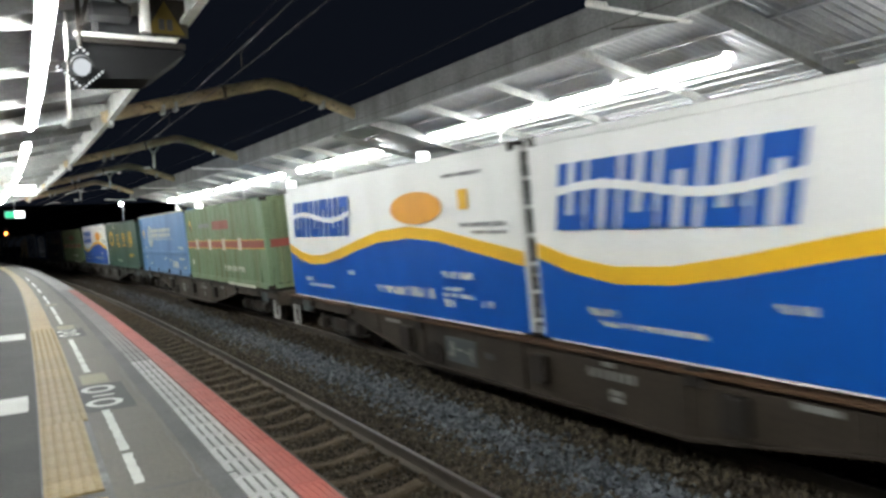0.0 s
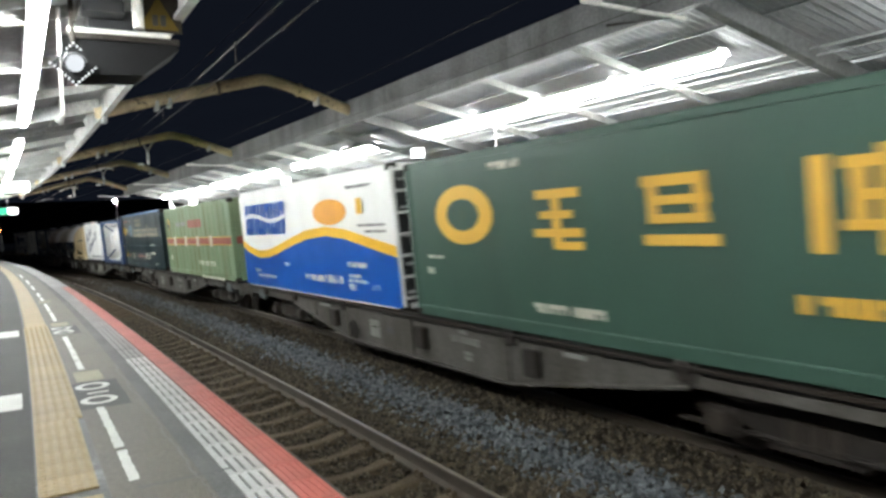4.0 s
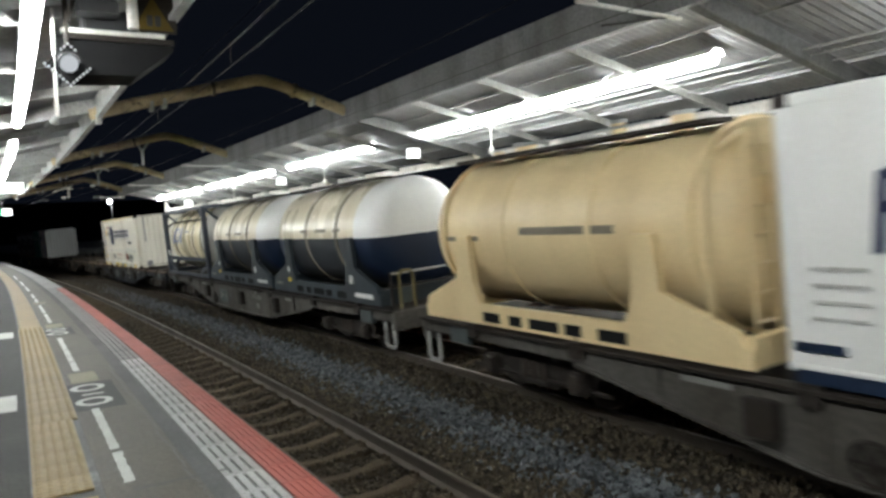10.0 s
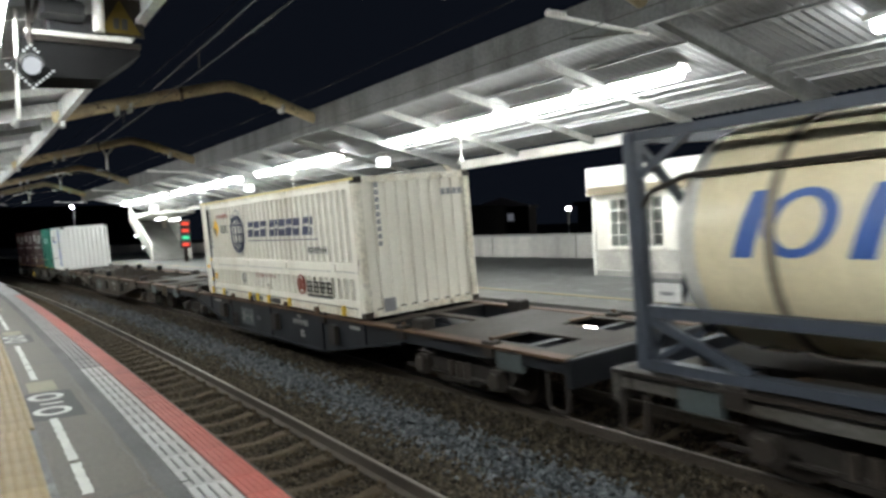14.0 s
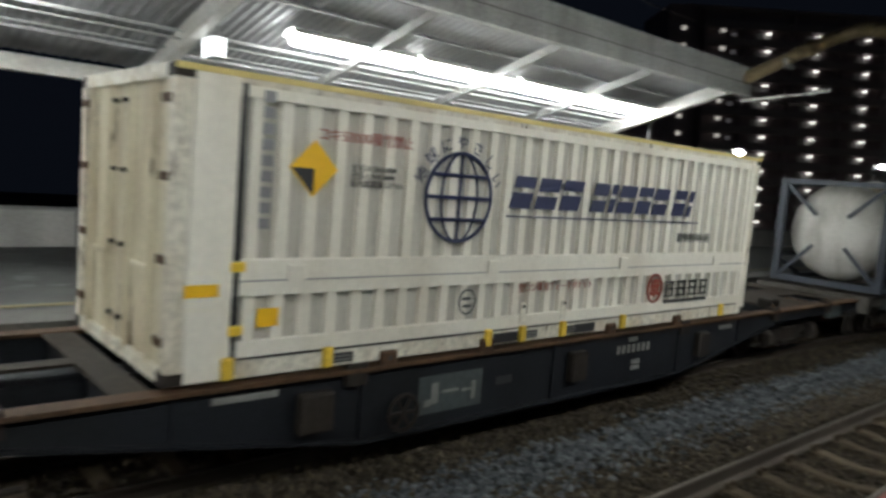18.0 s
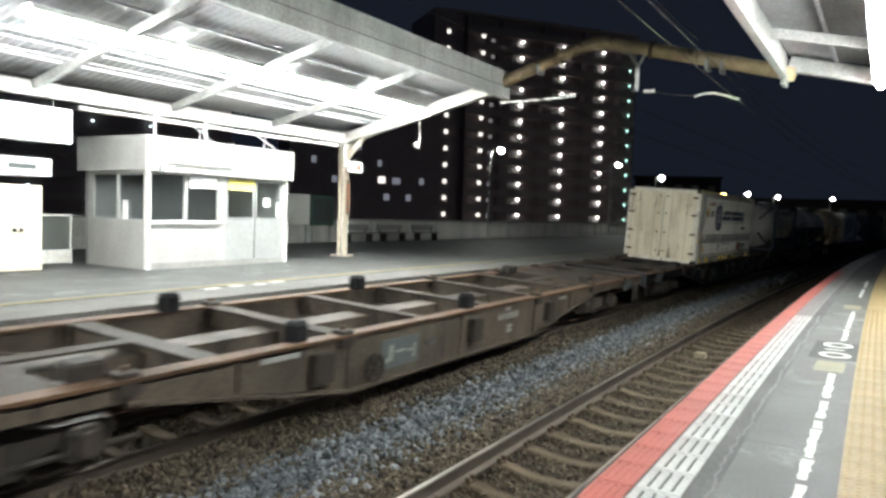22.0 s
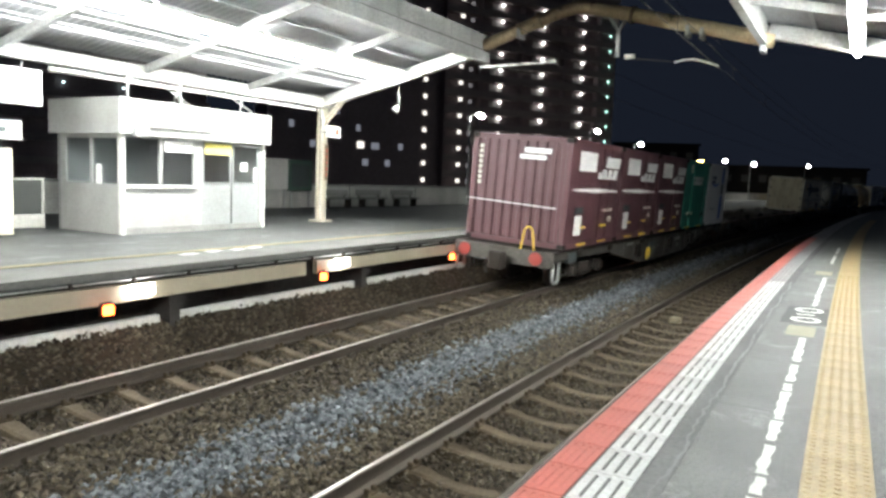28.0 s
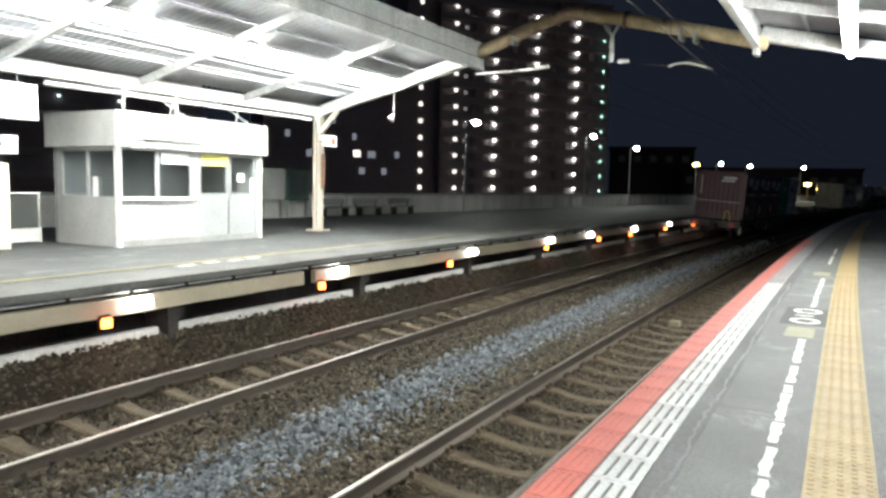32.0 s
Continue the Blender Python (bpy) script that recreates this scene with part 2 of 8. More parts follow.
FADED_PAINT = paint("faded_yellow_paint", (0.15, 0.135, 0.08), 0.7, dirt=(0.07, 0.066, 0.05), wear=0.6, grain=60)
RUST = paint("rusty_rail_steel", (0.052, 0.04, 0.029), 0.75, 0.2, dirt=(0.034, 0.025, 0.018), wear=0.5, grain=40)
RAILHEAD = paint("polished_railhead", (0.22, 0.2, 0.18), 0.4, 1.0, wear=0.05, grain=60, bump=0.0)
SLEEPER = paint("dusty_sleeper", (0.066, 0.05, 0.032), 0.9, dirt=(0.042, 0.031, 0.02), wear=0.7, grain=30, each=0.15, spec=0.15)
BALLAST = paint("brown_ballast_bed", (0.036, 0.0275, 0.019), 0.95, dirt=(0.023, 0.018, 0.0125), wear=0.7, grain=22, bump=1.0, spec=0.1)
STONE_BROWN = stones("brown_ballast_stones", (0.014, 0.011, 0.0072), (0.088, 0.07, 0.047))
STONE_GREY = stones("grey_ballast_stones", (0.018, 0.02, 0.022), (0.135, 0.148, 0.16), 0.58)
GALV = paint("galvanised_steel", (0.42, 0.43, 0.42), 0.5, 0.4, dirt=(0.2, 0.19, 0.17), wear=0.4)
CANOPY_STEEL = paint("grey_painted_canopy_steel", (0.4, 0.4, 0.385), 0.55, dirt=(0.16, 0.155, 0.14), wear=0.6, streak=5, big=1.8, chips=(0.66, 3.0, (0.14, 0.1, 0.07)))
WHITE_STEEL = paint("white_painted_steel", (0.66, 0.65, 0.61), 0.5, dirt=(0.32, 0.28, 0.22), wear=0.4, chips=(0.63, 5.0, (0.16, 0.08, 0.04)))
DARK_CANOPY_STEEL = paint("dark_streaked_canopy_steel", (0.17, 0.17, 0.168), 0.6, dirt=(0.06, 0.058, 0.052), wear=0.7, streak=5, big=1.8, chips=(0.64, 3.0, (0.06, 0.045, 0.035)))
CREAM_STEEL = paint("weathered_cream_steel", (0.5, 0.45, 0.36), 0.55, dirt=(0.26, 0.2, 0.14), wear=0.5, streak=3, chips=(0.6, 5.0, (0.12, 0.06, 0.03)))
ROOF_SHEET = paint("ribbed_roof_sheet", (0.35, 0.35, 0.36), 0.55, 0.1, dirt=(0.15, 0.14, 0.13), wear=0.4)
ARCH_PAINT = paint("ochre_painted_gantry", (0.46, 0.36, 0.22), 0.65, dirt=(0.15, 0.125, 0.09), wear=0.6, chips=(0.6, 4.0, (0.1, 0.075, 0.05)))
REFLECTOR = paint("white_enamel", (0.82, 0.82, 0.8), 0.4, wear=0.05, bump=0.02)
WIRE = paint("dark_copper_wire", (0.05, 0.045, 0.04), 0.5, 0.6, wear=0.2)
BLACK = paint("black_enamel", (0.022, 0.022, 0.024), 0.5, wear=0.2)
WHEEL_BROWN = paint("rusty_flange", (0.1, 0.075, 0.05), 0.7, 0.2, wear=0.4)
DARK_STEEL = paint("dark_dirty_steel", (0.026, 0.022, 0.019), 0.7, 0.2, dirt=(0.04, 0.027, 0.018), wear=0.5, spec=0.25)
FAR_TUBE = glow("far_tube_with_bloom", (0.955, 1.0, 0.98), 0.42 * TUBE_POWER)
NEAR_TUBE = glow("near_tube_with_bloom", (0.955, 1.0, 0.98), 0.72 * TUBE_POWER)

# ---- ground, platforms and tracks ----
LONG = [-230, -190, -160, -130, -110] + stations(-95, 95, 5) + [110, 130, 160, 190, 230]

ground = part("ground", Kit().add([(-900, -900, -1.62), (900, -900, -1.62), (900, 900, -1.62), (-900, 900, -1.62)], [(0, 1, 2, 3)]), BALLAST)
tagged(ground, "dark gravelly ground round the railway", "ground", kind="structure")

bed = part("ballast_bed", Kit().sweep([(-0.4, -1.44), (0.7, -1.43), (1.64, -1.43), (2.22, -1.4), (2.4, -1.3), (3.2, -1.27), (3.7, -1.25), (4.3, -1.33), (5.0, -1.38), (5.15, -1.41), (6.7, -1.39), (7.0, -1.33), (8.2, -1.3), (8.2, -1.7), (-0.4, -1.7)], LONG), BALLAST)
tagged(bed, "brown ballast bed under both tracks", "ballast", kind="structure")

platform = part("pavement_near_platform", Kit().sweep([(-0.42, -0.012), (-0.42, 0.0), (-9.0, 0.05), (-9.0, -1.7), (-0.12, -1.7), (-0.12, -0.2), (0.0, -0.2), (0.0, -0.012)], LONG), ASPHALT)
tagged(platform, "worn grey asphalt station platform with patched cracks", "platform", kind="structure")

far_platform = part("pavement_far_platform", Kit().sweep([(FAR_EDGE, FAR_Z - 0.1), (FAR_EDGE, FAR_Z), (17.8, FAR_Z), (17.8, -1.7), (FAR_EDGE + 0.75, -1.7), (FAR_EDGE + 0.75, FAR_Z - 0.1)], LONG), ASPHALT)
tagged(far_platform, "grey asphalt opposite platform", "platform", kind="structure")
coping = part("coping", Kit().sweep([(FAR_EDGE - 0.02, FAR_Z - 0.08), (FAR_EDGE - 0.02, FAR_Z + 0.006), (FAR_EDGE + 0.85, FAR_Z + 0.006), (FAR_EDGE + 0.85, FAR_Z - 0.08)], LONG), COPING, far_platform)
far_line = part("yellow_line", Kit().sweep([(8.16, FAR_Z + 0.004), (8.16, FAR_Z + 0.012), (8.34, FAR_Z + 0.012), (8.34, FAR_Z + 0.004)], LONG), FAR_YELLOW, far_platform)


SLEEPER_S, SLEEPER_STEP = -4.735, 0.669


def rail_outline(o, z, tilt=0.0):
    w = [(-0.072, -0.165), (-0.072, -0.152), (-0.012, -0.13), (-0.01, -0.052), (-0.034, -0.04), (-0.034, -0.004)]
    return [(o + a, z + b) for a, b in w + [(-a, b) for a, b in reversed(w)]]


def track(centre, label):
    base = thing("railway_track", Matrix.Identity(4), label, "track", kind="structure")
    for k, side in enumerate((-1, 1)):
        o, z = centre + side * 0.566, RAIL_Z + side * 0.566 * math.tan(radians(CANT))
        rail = part("rail", Kit().sweep(rail_outline(o, z), LONG), RUST, base, "rusty brown rail with a polished head")
        part("railhead", Kit().sweep([(o - 0.022, z - 0.004), (o - 0.018, z + 0.003), (o + 0.018, z + 0.003), (o + 0.022, z - 0.004)], LONG), RAILHEAD, rail)
    # waisted concrete sleepers, lower and narrower towards the middle
    kit = Kit()
    shape = ((-1.0, 0.1, -0.03), (-0.94, 0.112, 0.0), (-0.36, 0.105, 0.0), (-0.22, 0.09, -0.022), (0.0, 0.082, -0.036), (0.22, 0.09, -0.022), (0.36, 0.105, 0.0), (0.94, 0.112, 0.0), (1.0, 0.1, -0.03))
    vs = [v for x, w, z in shape for v in ((x, -w - 0.04, -0.2), (x, -w, z - 0.018), (x, -w + 0.025, z), (x, w - 0.025, z), (x, w, z - 0.018), (x, w + 0.04, -0.2))]
    kit.add(vs, [(6 * i + j, 6 * i + j + 1, 6 * i + j + 7, 6 * i + j + 6) for i in range(8) for j in range(5)] + [tuple(range(6)), tuple(range(53, 47, -1))])
    for x in (-0.566, 0.566):
        kit.chip(x - 0.13, x + 0.13, -0.075, 0.075, -0.01, 0.02, 0.01)
        for y in (-0.05, 0.05):
            kit.chip(x + 0.07, x + 0.12, y - 0.02, y + 0.02, 0.02, 0.06, 0.008)
            kit.chip(x - 0.12, x - 0.07, y - 0.02, y + 0.02, 0.02, 0.06, 0.008)
    me = kit.mesh("sleeper", SLEEPER)
    for s in [SLEEPER_S + SLEEPER_STEP * k for k in range(-105, 120)]:
        part("sleeper", me, None, base, m=placed(s, centre, RAIL_Z - 0.168, random.uniform(-1, 1), CANT))
    return base


track(TRACK_A, "empty railway track with rusty rails on concrete sleepers")
track(TRACK_B, "second railway track beside the opposite platform")


def bed_height(o):
    return np.interp(o, [-0.4, 0.7, 1.64, 2.22, 2.4, 3.2, 3.7, 4.3, 5.0, 5.15, 6.6, 6.95, 7.2, 7.4], [-1.42, -1.41, -1.4, -1.37, -1.28, -1.27, -1.25, -1.33, -1.36, -1.39, -1.35, -1.1, -0.97, -0.9])


def scatter(name, s, o, z, size, material, label, rng):
    """Ballast stones, six-sided lumps, in one mesh."""
    count = len(s)
    base = np.array([(1, 0, 0), (-1, 0, 0), (0, 1, 0), (0, -1, 0), (0, 0, 1), (0, 0, -1)], float)
    tri = np.array([(0, 2, 4), (2, 1, 4), (1, 3, 4), (3, 0, 4), (2, 0, 5), (1, 2, 5), (3, 1, 5), (0, 3, 5)])
    r = np.where(s >= 0, RAD_N, RAD_S)
    p = np.stack([EDGE - r + (r + o) * np.cos(s / r), (r + o) * np.sin(s / r), z], 1)
    q = base[None] * rng.uniform(0.55, 1.3, (count, 6, 1)) * rng.uniform(*size, (count, 1, 1)) * np.array([1, 1, 0.75])
    e = np.linalg.qr(rng.normal(size=(count, 3, 3)))[0]
    vs = np.einsum("nij,nkj->nki", e, q) + p[:, None]
    fs = tri[None] + 6 * np.arange(count)[:, None, None]
    me = bpy.data.meshes.new(name)
    me.from_pydata(vs.reshape(-1, 3).tolist(), [], fs.reshape(-1, 3).tolist())
    me.materials.append(material)
    return tagged(new(name, me), label, "ballast", kind="stuff")


rng = np.random.default_rng(1)
so, oo = np.clip(rng.normal(0, 15, 21000), -60, 60), np.clip(rng.normal(3.42, 0.27, 21000), 2.75, 4.2)
scatter("grey_ballast", so, oo, bed_height(oo) + 0.05 * rng.random(21000), (0.022, 0.058), STONE_GREY, "heap of pale grey ballast stones between the tracks", rng)
rng = np.random.default_rng(2)
zones = ((0.0, 2.9), (2.6, 3.3), (3.6, 5.0), (3.9, 6.6), (2.2, 3.1), (6.5, 7.4))
pick = rng.integers(0, 6, 62000)
so = np.clip(rng.normal(0, 13, 62000), -60, 60)
oo = np.array(zones)[pick, 0] + rng.random(62000) * (np.array(zones)[pick, 1] - np.array(zones)[pick, 0])
keep = ~(((oo > 0.62) & (oo < 2.27)) | ((oo > 5.08) & (oo < 6.28))) | (rng.random(62000) < 0.12)
so, oo = so[keep], oo[keep]
scatter("brown_ballast", so, oo, bed_height(oo) + 0.04 * rng.random(len(oo)) + np.where((oo > 4.9) & (oo < 6.4), 0.02, 0), (0.02, 0.05), STONE_BROWN, "dusty brown ballast stones over the sleepers", rng)
# the cribs between the sleepers are filled flush, uneven, a few stones lying on the sleepers
rng = np.random.default_rng(3)
crib = rng.integers(-34, 46, 60000)
so = SLEEPER_S + SLEEPER_STEP * (crib + 0.5) + rng.uniform(-0.225, 0.225, 60000)
oo = np.where(rng.random(60000) < 0.6, TRACK_A, TRACK_B) + rng.uniform(-1.05, 1.05, 60000)
zz = RAIL_Z - 0.2 - 0.02 * np.exp(-((oo - np.where(oo < 3.6, TRACK_A, TRACK_B)) / 0.3) ** 2) + (oo - np.where(oo < 3.6, TRACK_A, TRACK_B)) * math.tan(radians(CANT)) + 0.03 * rng.random(60000)
scatter("crib_ballast", so, oo, zz, (0.014, 0.034), STONE_BROWN, "dusty brown ballast stones packed between the sleepers", rng)

# ---- canopies: frames every 11.65 m, cantilevered over each platform's edge ----


def canopy(far):
    """One platform roof. far: over the opposite platform, else its mirror over the near one."""
    k = 1 if far else -1
    eave, post, name = (7.05, 12.15, "opposite") if far else (0.72, -4.5, "near")
    o = lambda d: eave + k * d  # metres in from the eave
    base = thing("platform_canopy", Matrix.Identity(4), f"grey steel canopy with a ribbed sheet roof over the {name} platform", "canopy", kind="structure")
    end = FRAMES[0] - 0.25
    run = [end] + stations(-14, 55, 2.5)
    depth = abs(post - eave)
    slope = lambda d: 4.62 - 1.12 * d / depth
    # ribbed sheet
    vs = []
    step = 0.17
    ss = stations(end, 55, step / 2)
    for i, s in enumerate(ss):
        dz = 0.016 if i % 2 else -0.016
        vs += [at(s, o(0.05), slope(0) + 0.12 + dz), at(s, o(depth + 0.35), slope(depth) + 0.1 + dz)]
    fs = [(2 * i, 2 * i + 1, 2 * i + 3, 2 * i + 2) for i in range(len(ss) - 1)]
    part("roof_sheet", Kit().add(vs, fs), ROOF_SHEET, base, "ribbed grey roof sheet")
    part("roof_cover", Kit().sweep([(o(0.02), slope(0) + 0.16), (o(0.02), slope(0) + 0.2), (o(depth + 0.4), slope(depth) + 0.18), (o(depth + 0.4), slope(depth) + 0.14)], run), CANOPY_STEEL, base)
    # fascia boards of about two metres; those past the middle of the platform are darker
    edges = stations(end, 55, 1.94)
    for a, b in zip(edges, edges[1:]):
        steel = DARK_CANOPY_STEEL if far and a > 1.5 else CANOPY_STEEL
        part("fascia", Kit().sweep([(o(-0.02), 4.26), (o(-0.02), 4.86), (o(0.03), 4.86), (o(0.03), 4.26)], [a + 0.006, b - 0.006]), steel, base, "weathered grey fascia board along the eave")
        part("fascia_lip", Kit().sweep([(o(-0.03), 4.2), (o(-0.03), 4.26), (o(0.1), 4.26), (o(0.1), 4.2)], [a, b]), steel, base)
    for d in (0.9, 1.75, 3.4, 4.3):
        part("purlin", Kit().sweep([(o(d), slope(d) + 0.04), (o(d), slope(d) + 0.09), (o(d + 0.06), slope(d) + 0.09), (o(d + 0.06), slope(d) + 0.04)], run), ROOF_SHEET, base)
    part("back_beam", Kit().sweep([(o(depth - 0.1), 3.2), (o(depth - 0.1), 3.46), (o(depth + 0.12), 3.46), (o(depth + 0.12), 3.2)], run), WHITE_STEEL, base, "white painted beam along the posts")
    # slanting struts from the back beam to the eave
    bay = 11.65
    for i, f in enumerate(FRAMES):
        for q in ((0.25, 0.5, 0.75) if i < 6 else ()):
            s = f + bay * q
            kit = Kit()
            kit.bar(at(s, o(depth - 0.15), slope(depth) - 0.12), at(s, o(0.15), slope(0) - 0.16), 0.09, 0.16)
            part("rafter", kit, CANOPY_STEEL, base)
        kit = Kit()
        kit.bar(at(f, o(depth), slope(depth) - 0.18), at(f, o(0.1), slope(0) - 0.12), 0.2, 0.3)
        part("main_rafter", kit, CANOPY_STEEL if not far else WHITE_STEEL if f < 0 else DARK_CANOPY_STEEL, base, "heavy tapered rafter", bevel=0.02)
        kit = Kit()
        kit.box(-0.11, 0.11, -0.012, 0.012, 0, 3.35 - FAR_Z).box(-0.11, -0.095, -0.1, 0.1, 0, 3.35 - FAR_Z).box(0.095, 0.11, -0.1, 0.1, 0, 3.35 - FAR_Z)
        kit.chip(-0.24, 0.24, -0.24, 0.24, 0, 0.05).bar((-k * 0.05, 0, 2.75), (-k * 0.75, 0, 3.45), 0.1, 0.12)
        part("post", kit, CREAM_STEEL, base, "cream painted steel post on a footplate", m=placed(f, post, FAR_Z if far else 0.03))
    # lamps: a run of tubes in each bay, thickened to stand for bloom
    for f, n in ((-16.25, 4), (-2.55, 3), (8.35, 4), (21.95, 3), (31.7, 4), (44.0, 4)):
        for j in range(n):
            a = f + j * 2.62
            b = a + 2.56
            d = 2.42 if far else 1.7
            lamp = thing("tube_lamp", placed((a + b) / 2, o(d), 3.98), "bright white fluorescent tube lamp under the platform canopy", "lamp", f"tube lamps over the {name} platform")
            h = (b - a) / 2
            wide = 0.2 if far else 0.1
            # radius well beyond a bare tube's: the bloom is built into the shape
            r = 0.12 if far else 0.058
            part("tube", Kit().lathe([(-h + 0.03, 0.3 * r), (-h + 0.08, r), (h - 0.08, r), (h - 0.03, 0.3 * r)], 0, 14, 0, -0.02 if far else 0.0), FAR_TUBE if far else NEAR_TUBE, lamp, "glowing white tube, thickened to hold its bloom", smooth=True)
            # reflector is assumed; it broadens the bright band and shields the roof
            part("reflector", Kit().prism([(-wide, 0.02), (-0.5 * wide, 0.125), (0.5 * wide, 0.125), (wide, 0.02), (wide + 0.012, 0.022), (0.55 * wide, 0.138), (-0.55 * wide, 0.138), (-wide - 0.012, 0.022)], 1, -h, h), REFLECTOR, lamp, "white enamelled reflector, assumed above the tube")
            for y in (-h * 0.7, h * 0.7):
                part("hanger", Kit().rod((0, y, 0.12), (0, y, slope(d) - 3.93), 0.012, 6), GALV, lamp)
    for d, z in ((2.9, -0.15), (3.1, -0.19), (3.7, -0.1)):
        part("conduit", Kit().pipe([at(s, o(d), slope(d) + z) for s in run], 0.016, 6), GALV, base, "thin grey cable conduit under the roof")
    return base


canopy(True)
canopy(False)

# ---- overhead gantries and wires ----
for f in FRAMES:
    g = thing("overhead_gantry", placed(f, 0), "ochre painted tubular gantry arching over both tracks", "gantry", "overhead gantries")
    part("arch_tube", Kit().pipe([(7.2, 0, 4.55), (6.8, 0, 4.69), (5.98, 0, 4.975), (5.2, 0, 5.225), (4.75, 0, 5.325), (4.55, 0, 5.325), (4.2, 0, 5.24), (3.82, 0, 5.15), (3.3, 0, 5.02), (2.74, 0, 4.88), (1.85, 0, 4.66), (0.94, 0, 4.42), (0.5, 0, 4.3)], 0.15, 14), ARCH_PAINT, g, smooth=True)
    for x, z in ((7.12, 4.58), (0.7, 4.36)):
        part("end_plate", Kit().chip(x - 0.05, x + 0.05, -0.2, 0.2, z - 0.28, z + 0.3, 0.02), GALV, g)
    for x, z, k in ((3.4, 5.045, 0.25), (5.6, 5.1, -0.32)):
        part("collar", Kit().rod((x - 0.035, 0, z - 0.035 * k), (x + 0.035, 0, z + 0.035 * k), 0.195, 16), WHEEL_BROWN if x < 4 else ARCH_PAINT, g, "bolted pipe flange")
    for x, z in ((2.2, 4.6), (1.9, 4.52), (6.1, 4.8)):
        part("clamp", Kit().chip(x - 0.04, x + 0.04, -0.17, 0.17, z - 0.1, z + 0.12, 0.02), GALV, g)
    if abs(f - 18.85) < 0.1:
        continue
    kit = Kit().bar((4.05, 0, 5.2), (3.72, 0, 4.72), 0.06, 0.06).bar((3.45, 0, 5.15), (3.7, 0, 4.72), 0.06, 0.06).bar((3.71, 0, 4.75), (3.71, 0, 4.15), 0.08, 0.08)
    part("drop_bracket", kit, GALV, g, "pale forked bracket under the arch")
    for k, (x0, x1) in enumerate(((3.68, 2.3), (5.0, 6.9))):
        arm = part("steady_arm", Kit().pipe([(2.45, 0, 3.97), (2.25, 0, 4.02), (2.05, 0, 4.02), (1.8, 0, 3.95), (1.54, 0, 3.86)] if k == 0 else [(5.17, 0, 4.13), (6.3, 0, 4.1), (7.15, 0, 4.09)], 0.02 if k == 0 else 0.03, 6), WHITE_STEEL, g)
        part("stay_wire", Kit().rod((3.68, 0, 4.15), (2.45, 0, 3.98), 0.008, 5) if k == 0 else Kit().rod((5.6, 0, 3.85), (7.1, 0, 4.12), 0.014, 5), WIRE, g)
        ins = Kit()
        for j in range(5):
            ins.rod((x0 + (x1 - x0) * (0.1 + 0.035 * j), 0, 4.15), (x0 + (x1 - x0) * (0.12 + 0.035 * j), 0, 4.15), 0.05, 10)
        part("insulator", ins, WHITE_STEEL, arm)
wires = thing("overhead_wires", Matrix.Identity(4), "thin dark overhead line wires above the tracks", "wires", kind="structure")
for o, z in ((1.64, 4.19), (1.66, 3.88), (5.68, 3.95), (5.68, 4.75), (3.0, 5.75)):
    part("wire", Kit().pipe([at(s, o + 0.06 * math.sin(s / 16), z + (0.0 if z < 4 else 0.05 * math.cos(s / 5.8))) for s in stations(-120, 130, 5)], 0.007, 5), WIRE, wires)
for s in stations(-60, 70, 5.8):
    part("dropper", Kit().rod(at(s, 1.65, 3.88), at(s, 1.65, 4.2), 0.006, 5), WIRE, wires)

# ---- the freight train: things are built at rail level, x across, y towards its tail ----
TRAVEL = [(0, 129.9), (1, 120.35), (2, 110.85), (3.5, 96.75), (5.5, 78.3), (7.2, 63.1), (8.2, 54.85), (9, 48.45), (10, 41.2), (11, 34.65), (11.8, 29.45), (12.6, 24.4), (13.8, 17.12),
          (14.5, 12.9), (16.5, 1.65), (17.1, -1.69), (18, -6.75), (18.6, -10.14), (19, -12.5), (20.5, -21.1), (22, -29.8), (23, -35.7), (24, -41.32), (25, -47.25), (27.6, -62.1), (28, -64.42), (29, -70.4), (30, -76.6), (31, -82.8), (32, -89.0)]
OFFSETS = [-122.0 + 20.4 * i for i in range(5)] + [-20.0, 0.0, 19.98, 39.95]
DECK = 1.0
moving = []


def rolling(ob, offset):
    """Marks a thing that rides with the train, its middle offset metres behind the sixth wagon's middle."""
    moving.append((ob, offset))
    return ob


KOKI_GREY = paint("grey_wagon_paint", (0.085, 0.08, 0.071), 0.65, dirt=(0.034, 0.027, 0.019), spec=0.25, wear=0.9, streak=3, speck=0.35, big=1.6, chips=(0.61, 2.6, (0.025, 0.02, 0.015)))
KOKI_BLUE = paint("blue_grey_wagon_paint", (0.011, 0.0125, 0.016), 0.6, dirt=(0.005, 0.0045, 0.004), spec=0.25, wear=0.6, streak=2, speck=0.25)
KOKI_BROWN = paint("brown_wagon_paint", (0.036, 0.027, 0.019), 0.65, dirt=(0.012, 0.01, 0.008), spec=0.3, wear=0.6, streak=2)
KOKI_UMBER = paint("umber_wagon_paint", (0.066, 0.053, 0.039), 0.65, dirt=(0.02, 0.016, 0.012), spec=0.25, wear=0.9, streak=3, speck=0.35, big=1.6, chips=(0.58, 2.6, (0.018, 0.014, 0.011)))
DECK_PAINT = paint("worn_deck_plate", (0.03, 0.024, 0.018), 0.75, dirt=(0.03, 0.019, 0.011), spec=0.25, wear=0.7, grain=12)
EDGE_RUST = paint("rust_worn_sill", (0.085, 0.048, 0.026), 0.7, dirt=(0.018, 0.013, 0.01), spec=0.25, wear=0.6)
WHEEL = paint("brown_wheel_steel", (0.036, 0.027, 0.021), 0.65, 0.2, wear=0.4)
